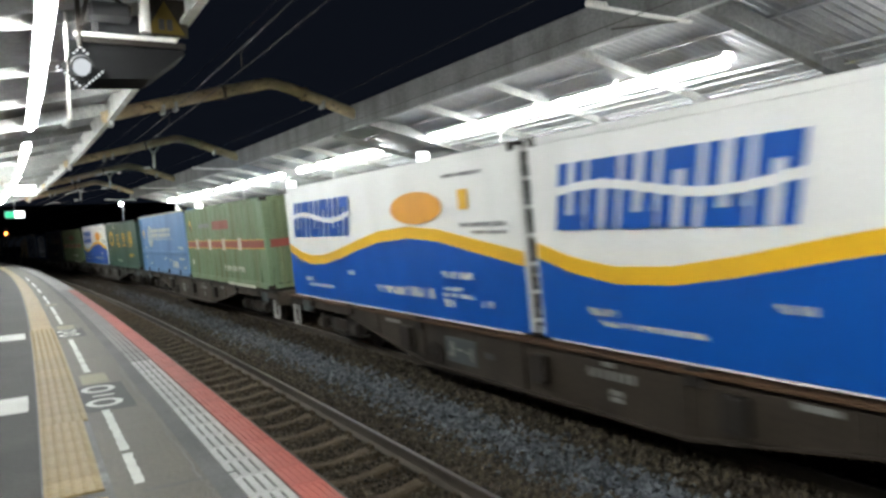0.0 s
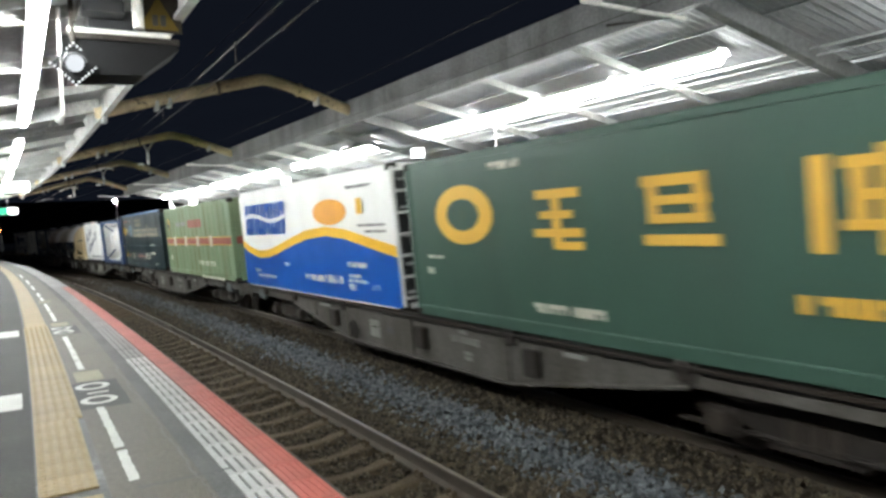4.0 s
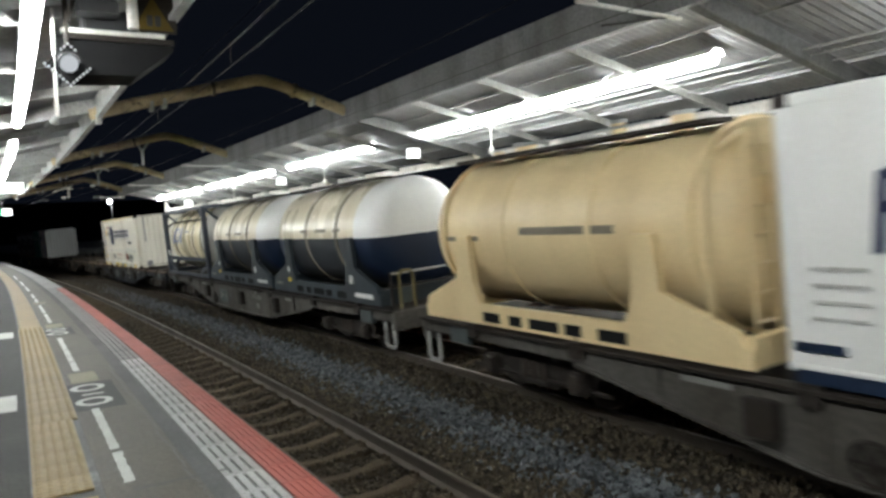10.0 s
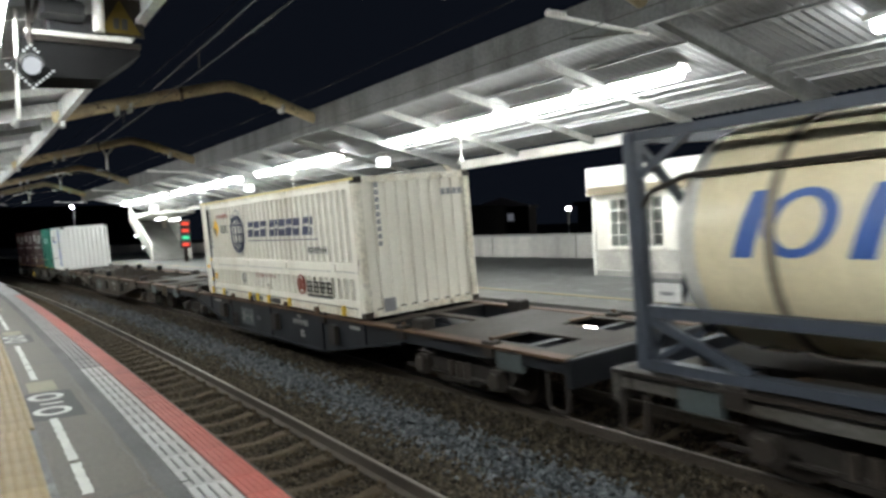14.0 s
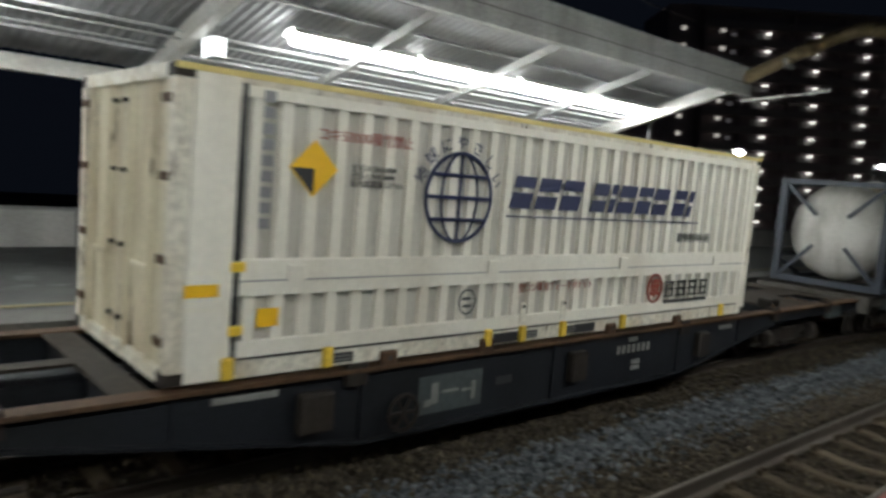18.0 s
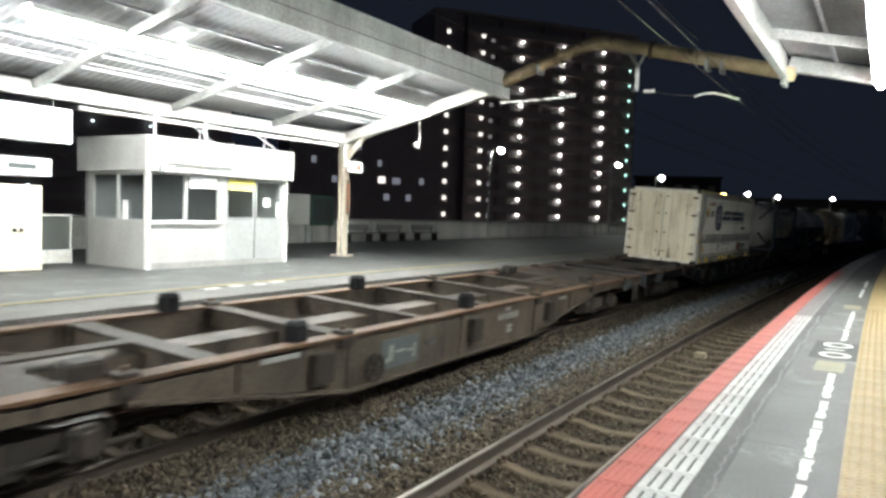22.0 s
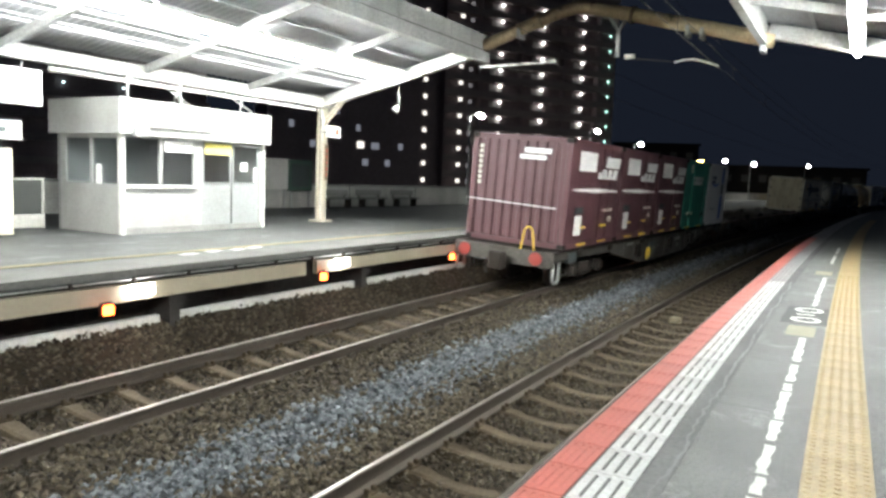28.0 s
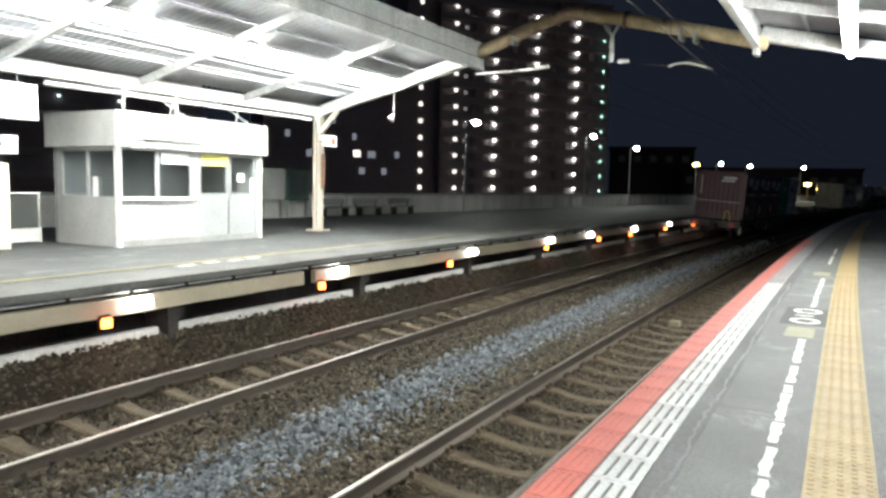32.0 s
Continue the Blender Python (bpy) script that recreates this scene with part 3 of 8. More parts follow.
PLATE_GREY = paint("pale_plate", (0.2, 0.2, 0.185), 0.6, wear=0.4)
PLATE_TEAL = paint("faded_teal_plate", (0.05, 0.063, 0.064), 0.6, wear=0.5)
SAFETY_YELLOW = paint("safety_yellow", (0.75, 0.5, 0.05), 0.5, wear=0.3)
BRAKE_YELLOW = paint("dull_yellow_steel", (0.13, 0.11, 0.045), 0.6, dirt=(0.07, 0.06, 0.035), wear=0.5)
STEP_WHITE = paint("white_step_paint", (0.7, 0.7, 0.68), 0.5, wear=0.3)
STEP_GREY = paint("scuffed_grey_step_paint", (0.38, 0.38, 0.36), 0.6, wear=0.4)
RED_DISC = paint("red_disc_paint", (0.3, 0.04, 0.03), 0.5, wear=0.2)


def wagon(index, body, tail=False):
    w = thing("container_flat_wagon", Matrix.Identity(4), {KOKI_GREY: "dusty grey", KOKI_BLUE: "dark blue-grey"}.get(body, "dark brown") + " steel container flat wagon on two bogies", "wagon", "wagons of the freight train")
    L = 9.7
    for k in (-1, 1):
        x = 1.2 * k
        outline = [(-L, DECK), (-L, DECK - 0.2), (-5.9, DECK - 0.22), (-2.8, DECK - 0.72), (2.8, DECK - 0.72), (5.9, DECK - 0.22), (L, DECK - 0.2), (L, DECK)]
        part("side_sill", Kit().prism(outline, 0, x - 0.03, x + 0.03), body, w, "fish-bellied side sill")
        part("top_flange", Kit().box(x - 0.1, x + 0.09, -L, L, DECK - 0.035, DECK + 0.004), EDGE_RUST if index in (0, 6, 7) else DARK_STEEL, w, "rust-worn top flange" if index in (0, 6, 7) else "")
        part("bottom_flange", Kit().box(x - 0.09, x + 0.09, -2.8, 2.8, DECK - 0.75, DECK - 0.72), body, w)
        for s in (-1, 1):
            part("sloped_flange", Kit().bar((x, s * 2.8, DECK - 0.735), (x, s * 5.9, DECK - 0.235), 0.18, 0.03), body, w)
        for y, low in ((-4.6, 0.42), (-2.8, 0.72), (0.0, 0.72), (2.8, 0.72), (4.6, 0.42)):
            part("stiffener", Kit().box(x + 0.03 * k - 0.03, x + 0.03 * k + 0.03, y - 0.025, y + 0.025, DECK - low, DECK - 0.036), body, w)
        for y in (-8.2, -5.9, -2.9, 2.9, 5.9, 8.2):
            lock = part("twist_lock", Kit().chip(x - 0.09, x + 0.1, y - 0.12, y + 0.12, DECK - 0.16, DECK + 0.05, 0.02), DARK_STEEL, w)
            part("lock_pin", Kit().rod((x, y, DECK + 0.05), (x, y, DECK + 0.1), 0.035, 8), EDGE_RUST, lock)
        for y, l in ((-3.4, 0.3), (-0.4, 0.3), (3.35, 0.35)):
            part("valve_box", Kit().chip(min(x + k * 0.03, x + k * 0.15), max(x + k * 0.03, x + k * 0.15), y - l / 2, y + l / 2, DECK - 0.52, DECK - 0.16, 0.02), DARK_STEEL, w)
        if 0 < index < 5:
            plate = part("label_plate", Kit().chip(x + k * 0.034 - 0.006, x + k * 0.034 + 0.006, 1.3, 1.72, DECK - 0.56, DECK - 0.24, 0.004), PLATE_GREY, w, "small pale label plate")
            part("mark", Kit().box(x + k * 0.043 - 0.003, x + k * 0.043 + 0.003, 1.38, 1.6, DECK - 0.38, DECK - 0.35), DARK_STEEL, plate)
        else:
            plate = part("emblem_plate", Kit().box(x + k * 0.034 - 0.004, x + k * 0.034 + 0.004, 1.2, 2.1, DECK - 0.6, DECK - 0.2), PLATE_TEAL, w, "faded teal plate with pale marks")
            for y0, y1, z0, z1 in ((1.84, 1.93, 0.5, 0.28), (1.93, 2.02, 0.52, 0.45), (1.55, 1.78, 0.4, 0.37), (1.3, 1.5, 0.42, 0.39), (1.3, 1.36, 0.52, 0.32)):
                part("mark", Kit().box(x + k * 0.04 - 0.003, x + k * 0.04 + 0.003, y0, y1, DECK - z0, DECK - z1), PLATE_GREY, plate)
        for j in range(7):
            y = -1.3 - 0.115 * j
            part("marking", Kit().box(x + k * 0.034 - 0.004, x + k * 0.034 + 0.004, y - 0.07, y, DECK - 0.31, DECK - 0.2), PLATE_GREY, w)
        for y, l, z in ((-1.65, 0.2, 0.1), (-1.75, 0.2, 0.42), (-1.75, 0.2, 0.5), (-4.2, 0.4, 0.12), (4.0, 0.6, 0.1)):
            part("marking", Kit().box(x + k * 0.034 - 0.004, x + k * 0.034 + 0.004, y - l / 2, y + l / 2, DECK - z - 0.06, DECK - z), PLATE_GREY, w)
        part("sill_hole", Kit().box(x + k * 0.034 - 0.003, x + k * 0.034 + 0.003, 0.72, 0.98, DECK - 0.42, DECK - 0.33), BLACK, w)
        wheel = part("hand_wheel", Kit().pipe([(0.18 * math.cos(2 * math.pi * j / 20), 0, 0.18 * math.sin(2 * math.pi * j / 20)) for j in range(21)], 0.022, 6), SAFETY_YELLOW if tail else DARK_STEEL, w, "yellow spoked brake wheel" if tail else "", m=pose(x + 0.12 * k, 2.35, DECK - 0.5, 0, 0, 90))
        for a in (0, 60, 120):
            u, v = 0.18 * math.cos(radians(a)), 0.18 * math.sin(radians(a))
            part("spoke", Kit().bar((-u, 0, -v), (u, 0, v), 0.03, 0.02, (0, 1, 0)), SAFETY_YELLOW if tail else DARK_STEEL, wheel)
    for y in [-8.6, -6.45, -4.9, -2.9, -1.0, 1.0, 2.9, 4.9, 6.45, 8.6]:
        part("cross_member", Kit().box(-1.15, 1.15, y - 0.07, y + 0.07, DECK - 0.3, DECK - 0.035), body, w)
    for y0, y1 in ((-L, -6.4), (6.4, L)):
        part("centre_sill", Kit().box(-0.2, 0.2, y0, y1, DECK - 0.4, DECK - 0.036), body, w)
    part("centre_sill", Kit().box(-0.2, 0.2, -6.4, 6.4, DECK - 0.62, DECK - 0.12), body, w)
    part("air_reservoir", Kit().rod((0.62, 0.7, DECK - 0.5), (0.62, 2.2, DECK - 0.5), 0.2, 14), DARK_STEEL, w)
    part("brake_pipe", Kit().rod((-0.5, -9.2, DECK - 0.4), (-0.5, 9.2, DECK - 0.4), 0.03, 6), DARK_STEEL, w)
    for k in (-1, 1):
        for x0, x1, y0, y1 in ((-1.09, 1.09, 9.02, 9.64), (-0.32, 0.32, 7.96, 9.02), (-1.09, -0.96, 7.96, 9.02), (0.96, 1.09, 7.96, 9.02), (-1.09, 1.09, 6.4, 7.96),
                               (-1.09, 1.09, 4.75, 5.05), (-0.1, 0.1, 5.05, 6.4), (-1.09, 1.09, 2.75, 3.05), (-1.09, 1.09, 0.88, 1.12)):
            part("deck_plate", Kit().box(x0, x1, min(k * y0, k * y1), max(k * y0, k * y1), DECK - 0.03, DECK - 0.004), DECK_PAINT, w, "worn deck plate")
        for x in (-0.75, 0.75):
            part("rusty_lip", Kit().box(x - 0.22, x + 0.22, min(k * 7.9, k * 7.97), max(k * 7.9, k * 7.97), DECK - 0.004, DECK + 0.02), EDGE_RUST, w)
        part("guide_block", Kit().chip(-1.12, -0.86, min(k * 6.0, k * 6.35), max(k * 6.0, k * 6.35), DECK, DECK + 0.16, 0.03), DARK_STEEL, w)
        part("guide_block", Kit().chip(0.86, 1.12, min(k * 6.0, k * 6.35), max(k * 6.0, k * 6.35), DECK, DECK + 0.16, 0.03), DARK_STEEL, w)
        for x in (-1.12, 1.12):
            part("guide_stand", Kit().chip(x - 0.1, x + 0.1, (3.52 if k > 0 else -0.45), (3.8 if k > 0 else -0.15), DECK, DECK + 0.24, 0.05), FRESH_ASPHALT, w) if index == 7 else None
        part("end_beam", Kit().chip(-1.25, 1.25, k * L - 0.06, k * L + 0.06, DECK - 0.36, DECK - 0.01, 0.02), body, w)
        cp = part("coupler", Kit().box(-0.1, 0.1, min(k * L, k * 10.1), max(k * L, k * 10.1), DECK - 0.42, DECK - 0.18), DARK_STEEL, w)
        part("coupler_head", Kit().chip(-0.17, 0.17, k * 10.0 - 0.15, k * 10.0 + 0.15, DECK - 0.48, DECK - 0.1, 0.04), DARK_STEEL, cp)
        part("air_hose", Kit().pipe([(0.4, k * L, DECK - 0.3), (0.42, k * 9.75, DECK - 0.55), (0.2, k * 10.05, DECK - 0.62)], 0.03, 6), BLACK, w)
        for x in (-1.22, 1.22):
            part("step_iron", Kit().pipe([(x, k * 9.64, DECK - 0.24), (x, k * 9.64, DECK - 0.64), (x, k * 9.59, DECK - 0.69), (x, k * 9.35, DECK - 0.69), (x, k * 9.3, DECK - 0.64), (x, k * 9.3, DECK - 0.24)], 0.034, 8), STEP_GREY if (index, k) in ((0, 1), (1, -1), (4, 1), (5, -1), (8, 1)) else DARK_STEEL, w, "step iron")
            part("corner_plate", Kit().box(x - 0.04, x + 0.04, k * 8.6 - 0.25, k * 8.6 + 0.25, DECK - 0.3, DECK - 0.06), PLATE_TEAL, w)
        if index == 5 and k == -1:
            part("brake_stand", Kit().pipe([(-1.0, -9.6, DECK - 0.02), (-1.0, -9.6, DECK + 0.62), (-0.93, -9.6, DECK + 0.7), (-0.76, -9.6, DECK + 0.7), (-0.7, -9.6, DECK + 0.62), (-0.7, -9.6, DECK - 0.02)], 0.03, 8), BRAKE_YELLOW, w, "dull yellow hand brake stand")
            for z in (0.42, 0.66):
                part("end_rail", Kit().rod((-1.16, -9.58, DECK + z), (1.16, -9.58, DECK + z), 0.022, 6), STEP_GREY if z > 0.5 else DARK_STEEL, w)
            for x in (-1.16, 1.16):
                part("rail_post", Kit().rod((x, -9.58, DECK - 0.02), (x, -9.58, DECK + 0.68), 0.022, 6), DARK_STEEL, w)
        if tail and k == 1:
            part("grab_rail", Kit().pipe([(-0.74, 9.67, DECK - 0.05), (-0.66, 9.67, DECK + 0.42), (-0.6, 9.67, DECK + 0.5), (-0.52, 9.67, DECK + 0.5), (-0.46, 9.67, DECK + 0.42), (-0.4, 9.67, DECK - 0.05)], 0.022, 6), SAFETY_YELLOW, w, "yellow grab rail")
        # bogie
        y0 = 7.1 * k
        side = [(-1.3, 0.5), (-1.2, 0.6), (-0.72, 0.6), (-0.42, 0.68), (0.42, 0.68), (0.72, 0.6), (1.2, 0.6), (1.3, 0.5), (1.2, 0.38), (0.68, 0.42), (0.42, 0.24), (-0.42, 0.24), (-0.68, 0.42), (-1.2, 0.38)]
        bg = part("bogie", Kit().chip(-0.98, 0.98, -0.2, 0.2, 0.5, 0.72, 0.04), DARK_STEEL, w, "two-axle bogie", m=pose(0, y0, 0))
        for x in (-0.92, 0.92):
            part("side_frame", Kit().prism(side, 0, x - 0.06, x + 0.06), DARK_STEEL, bg)
            for yy in (-0.2, 0.0, 0.2):
                part("spring", Kit().rod((x * 1.09, yy, 0.34), (x * 1.09, yy, 0.58), 0.06, 8), WHEEL, bg)
            part("spring_plank", Kit().box(x * 1.09 - 0.08, x * 1.09 + 0.08, -0.32, 0.32, 0.29, 0.34), DARK_STEEL, bg)
        for yy in (-0.95, 0.95):
            part("axle", Kit().rod((-0.9, yy, 0.43), (0.9, yy, 0.43), 0.07, 8), WHEEL, bg)
            for x in (-0.56, 0.56):
                part("wheel", Kit().rod((x - 0.065, yy, 0.43), (x + 0.065, yy, 0.43), 0.43, 24).rod((x - 0.09, yy, 0.43), (x - 0.065, yy, 0.43), 0.3, 16).rod((x + 0.065, yy, 0.43), (x + 0.09, yy, 0.43), 0.3, 16), WHEEL, bg)
            for x in (-1.02, 1.02):
                box = part("axle_box", Kit().chip(x - 0.09, x + 0.09, yy - 0.16, yy + 0.16, 0.3, 0.58, 0.05), DARK_STEEL, bg)
                part("bearing_cap", Kit().rod((x, yy, 0.44), (x * 1.12, yy, 0.44), 0.11, 12), WHEEL, box)
            part("brake_block", Kit().chip(-0.66, -0.5, yy * 0.48 - 0.06, yy * 0.48 + 0.06, 0.3, 0.62, 0.02), DARK_STEEL, bg)
        part("brake_rod", Kit().rod((-1.0, -1.5, 0.35), (-1.0, 1.5, 0.35), 0.03, 6), DARK_STEEL, bg)
    if tail:
        for x in (-0.85, 0.95):
            disc = part("tail_disc", Kit().rod((x, L + 0.1, DECK - 0.18), (x, L + 0.13, DECK - 0.18), 0.15, 20), RED_DISC, w, "round red tail disc")
            part("disc_bracket", Kit().bar((x, L, DECK - 0.1), (x, L + 0.12, DECK - 0.1), 0.04, 0.04), DARK_STEEL, disc)
    return rolling(w, OFFSETS[index])


SMOKE = paint("door_bar_steel", (0.45, 0.44, 0.41), 0.5, 0.2, wear=0.4)


def container(name, label, offset, length, height, colour, ribs=0.32, depth=0.035, end_colour=None, post_colour=None, side="ribbed", recess=None, doors=True, first_rib=None):
    """A closed freight container: posts, rails, ribbed walls, roof and doors."""
    c = thing(name, Matrix.Identity(4), label, "container", "containers on the freight train")
    h, w, z0 = length / 2, 1.225, DECK + 0.05
    z1 = z0 + height
    pc = post_colour or colour
    for k in (-1, 1):
        x = k * w
        if side == "ribbed":
            n = max(4, round((length - 0.28) / ribs))
            p, start = (length - 0.28) / n, -h + 0.14
            pts = []
            if first_rib is not None:
                n, p, start, pts = int((h - 0.14 - first_rib) / ribs), ribs, first_rib, [(x, start)]
            for i in range(n):
                a = start + i * p
                pts += [(x, a), (x, a + p * 0.38), (x - k * depth, a + p * 0.43)]
                for q in (0.6, 0.78) if recess else ():
                    pts += [(x - k * depth, a + p * (q - 0.03)), (x - k * (depth - 0.006), a + p * q), (x - k * depth, a + p * (q + 0.03))]
                pts.append((x - k * depth, a + p * 0.95))
            pts.append((x, h - 0.14))
            vs = [(a, b, z) for z in (z0 + 0.16, z1 - 0.1) for a, b in pts]
            m = len(pts)
            kit = Kit().add(vs, [(i, i + 1, m + i + 1, m + i) for i in range(m - 1)])
            wall = part("side_wall", kit, colour, c, "ribbed side wall")
            # recessed faces take a second material with their shade in its colour
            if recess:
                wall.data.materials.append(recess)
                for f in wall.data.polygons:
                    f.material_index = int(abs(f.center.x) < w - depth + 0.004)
        else:
            kit = Kit().box(min(x, x - k * 0.05), max(x, x - k * 0.05), -h + 0.14, h - 0.14, z0 + 0.16, z1 - 0.1)
            part("side_wall", kit, colour, c, "smooth side wall")
        part("top_rail", Kit().chip(min(x - k * 0.05, x + k * 0.02), max(x - k * 0.05, x + k * 0.02), -h, h, z1 - 0.1, z1, 0.015), pc, c)
        part("bottom_rail", Kit().chip(min(x - k * 0.05, x + k * 0.02), max(x - k * 0.05, x + k * 0.02), -h, h, z0, z0 + 0.16, 0.015), pc, c)
        for y in (-h, h):
            s = 1 if y > 0 else -1
            part("corner_post", Kit().chip(min(x - k * 0.13, x + k * 0.015), max(x - k * 0.13, x + k * 0.015), min(y, y - s * 0.14), max(y, y - s * 0.14), z0, z1, 0.02), pc, c)
            for zz in (z0, z1 - 0.11):
                part("corner_casting", Kit().chip(min(x - k * 0.16, x + k * 0.022), max(x - k * 0.16, x + k * 0.022), min(y + s * 0.008, y - s * 0.17), max(y + s * 0.008, y - s * 0.17), zz, zz + 0.115, 0.02), DARK_STEEL if pc is not WHITE_STEEL else pc, c)
    part("roof_panel", Kit().box(-w + 0.03, w - 0.03, -h + 0.05, h - 0.05, z1 - 0.06, z1 - 0.02), colour, c)
    part("floor_frame", Kit().box(-w + 0.06, w - 0.06, -h + 0.05, h - 0.05, z0 + 0.02, z0 + 0.14), DARK_STEEL, c)
    ec = end_colour or colour
    def corrugated(a, b, y, s, n, deep=0.04):
        pts, p = [], (b - a) / n
        for i in range(n):
            q = a + i * p
            pts += [(q, y), (q + p * 0.4, y), (q + p * 0.5, y - s * deep), (q + p * 0.9, y - s * deep)]
        pts.append((b, y))
        m = len(pts)
        return Kit().add([(u, v, z) for z in (z0 + 0.1, z1 - 0.1) for u, v in pts], [(i, i + 1, m + i + 1, m + i) for i in range(m - 1)])

    part("end_wall", corrugated(-w + 0.14, w - 0.14, -h + 0.03, -1, 9), colour if recess else ec, c, "ribbed end wall")
    if not doors:
        part("end_wall", corrugated(-w + 0.14, w - 0.14, h - 0.03, 1, 9), ec, c, "ribbed end wall")
    for a, b in ((-w + 0.14, -0.012), (0.012, w - 0.14)) if doors else ():
        door = part("end_door", corrugated(a, b, h - 0.03, 1, 4, 0.014 if recess else 0.04), ec, c, "ribbed end door")
        for zz in (0.3, 0.95, 1.6, 2.2) if recess else ():
            u = a if a < -0.5 else b
            part("hinge", Kit().chip(u - 0.09, u + 0.09, h - 0.01, h + 0.015, z0 + zz, z0 + zz + 0.07, 0.006), EDGE_RUST, door)
            part("rod_guide", Kit().chip(-0.16 if a < -0.5 else 0.1, -0.1 if a < -0.5 else 0.16, h - 0.01, h + 0.03, z0 + zz + 0.02, z0 + zz + 0.06, 0.006), DARK_STEEL, door)
        for u in (a + (b - a) * 0.25, a + (b - a) * 0.75):
            rod = part("lock_rod", Kit().rod((u, h, z0 + 0.08), (u, h, z1 - 0.07), 0.018, 6), ec, door)
        part("lock_handle", Kit().chip(a + (b - a) * 0.25, a + (b - a) * 0.62, h, h + 0.03, z0 + 0.85, z0 + 0.9, 0.01), ec, door)
    for s in (-1, 1):
        y0, y1 = sorted((s * (h - 0.07), s * (h + 0.004)))
        part("door_sill", Kit().box(-w + 0.14, w - 0.14, y0, y1, z0, z0 + 0.12), pc, c)
        part("door_header", Kit().box(-w + 0.14, w - 0.14, y0, y1, z1 - 0.12, z1), pc, c)
    return rolling(c, offset)


def panel(parent, name, material, y0, y1, z0, z1, label="", proud=0.028, side=-1, lean=0.0):
    """A flat painted shape on a container's wall. y grows towards the tail, z from the container's floor."""
    x = side * (1.225 + proud)
    z = DECK + 0.05
    q = lean * (z1 - z0)
    outline = [(y0, z + z0), (y1, z + z0), (y1 - q, z + z1), (y0 - q, z + z1)]
    if name == "marking" and y1 - y0 > 2.2 * (z1 - z0):
        rng, kit, y, high = random.Random(int(1000 * y0) + int(7000 * z0)), Kit(), y1, z1 - z0
        while y > y0 + 0.3 * high:
            wide = high * rng.uniform(0.5, 0.95)
            low = max(y0, y - wide)
            kit.box(x - 0.003, x + 0.003, low, y, z + z0 + high * rng.choice((0.0, 0.55)), z + z1 - high * rng.choice((0.0, 0.0, 0.5)) + 0.002)
            kit.box(x - 0.0035, x + 0.0035, low, low + 0.3 * wide, z + z0, z + z1)
            y = low - high * rng.choice((0.15, 0.15, 0.2, 0.6))
        return tagged(part(name, kit, material, parent, label), kind="stuff")
    return part(name, Kit().prism(outline, 0, x - 0.003, x + 0.003), material, parent, label)


L31, C31 = 9.41, 4.95
WHITE_BODY = paint("white_container_paint", (0.8, 0.8, 0.78), 0.45, dirt=(0.42, 0.4, 0.36), wear=0.25, streak=3, bump=0.03)
CREAM_BODY = paint("cream_container_paint", (0.745, 0.715, 0.625), 0.5, dirt=(0.36, 0.29, 0.2), wear=0.4, streak=4, bump=0.05, chips=(0.68, 6.0, (0.13, 0.07, 0.035)))
# darker cream for rib recesses: shade put into the colour, plus grime streaks
CREAM_RECESS_SHADE = paint("dusty_cream_paint_with_recess_shade", (0.52, 0.5, 0.44), 0.6, dirt=(0.3, 0.27, 0.21), wear=0.5, streak=6, bump=0.05, big=2.5)
CREAM_RUST = paint("rust_stained_cream_paint", (0.64, 0.585, 0.43), 0.55, dirt=(0.3, 0.205, 0.1), wear=0.6, streak=4, bump=0.05, big=2.8, chips=(0.6, 4.5, (0.09, 0.048, 0.025)))
CREAM_POST = paint("rust_bitten_cream_paint", (0.66, 0.63, 0.53), 0.55, dirt=(0.34, 0.25, 0.15), wear=0.6, streak=3, bump=0.08, big=3.6, chips=(0.59, 6.0, (0.09, 0.05, 0.028)))
SKY_BLUE = paint("mid_blue_container_paint", (0.115, 0.225, 0.41), 0.45, dirt=(0.07, 0.13, 0.23), wear=0.5, streak=3, bump=0.03)
ROYAL_BLUE = paint("royal_blue_paint", (0.005, 0.085, 0.4), 0.35, dirt=(0.004, 0.05, 0.24), wear=0.2, bump=0.02)
SUN_YELLOW = paint("sun_yellow_paint", (0.8, 0.46, 0.02), 0.4, dirt=(0.6, 0.35, 0.03), wear=0.2, bump=0.02)
LIGHT_GREEN = paint("faded_green_container_paint", (0.168, 0.245, 0.14), 0.55, dirt=(0.13, 0.128, 0.046), wear=0.85, streak=9, big=1.8, bump=0.05, chips=(0.66, 5.0, (0.1, 0.07, 0.03)))
DARK_GREEN = paint("dark_green_container_paint", (0.042, 0.085, 0.064), 0.4, dirt=(0.03, 0.05, 0.04), wear=0.3, streak=3, bump=0.03)
NIGHT_GREEN = paint("blue_black_container_paint", (0.014, 0.028, 0.034), 0.35, dirt=(0.012, 0.018, 0.02), wear=0.3, streak=3, bump=0.03)
TEAL_GREEN = paint("teal_green_container_paint", (0.026, 0.2, 0.145), 0.5, dirt=(0.03, 0.14, 0.1), wear=0.45, streak=3, bump=0.03, chips=(0.67, 5.0, (0.06, 0.07, 0.045)))
PLUM = paint("plum_container_paint", (0.094, 0.039, 0.044), 0.5, dirt=(0.06, 0.03, 0.033), wear=0.45, streak=3, bump=0.03, chips=(0.67, 5.0, (0.05, 0.03, 0.025)))
NAVY = paint("navy_paint", (0.008, 0.018, 0.044), 0.45, dirt=(0.006, 0.011, 0.022), wear=0.3, bump=0.03)
TAN = paint("tan_tank_paint", (0.77, 0.61, 0.35), 0.42, dirt=(0.42, 0.28, 0.13), wear=0.35, streak=3, bump=0.03)
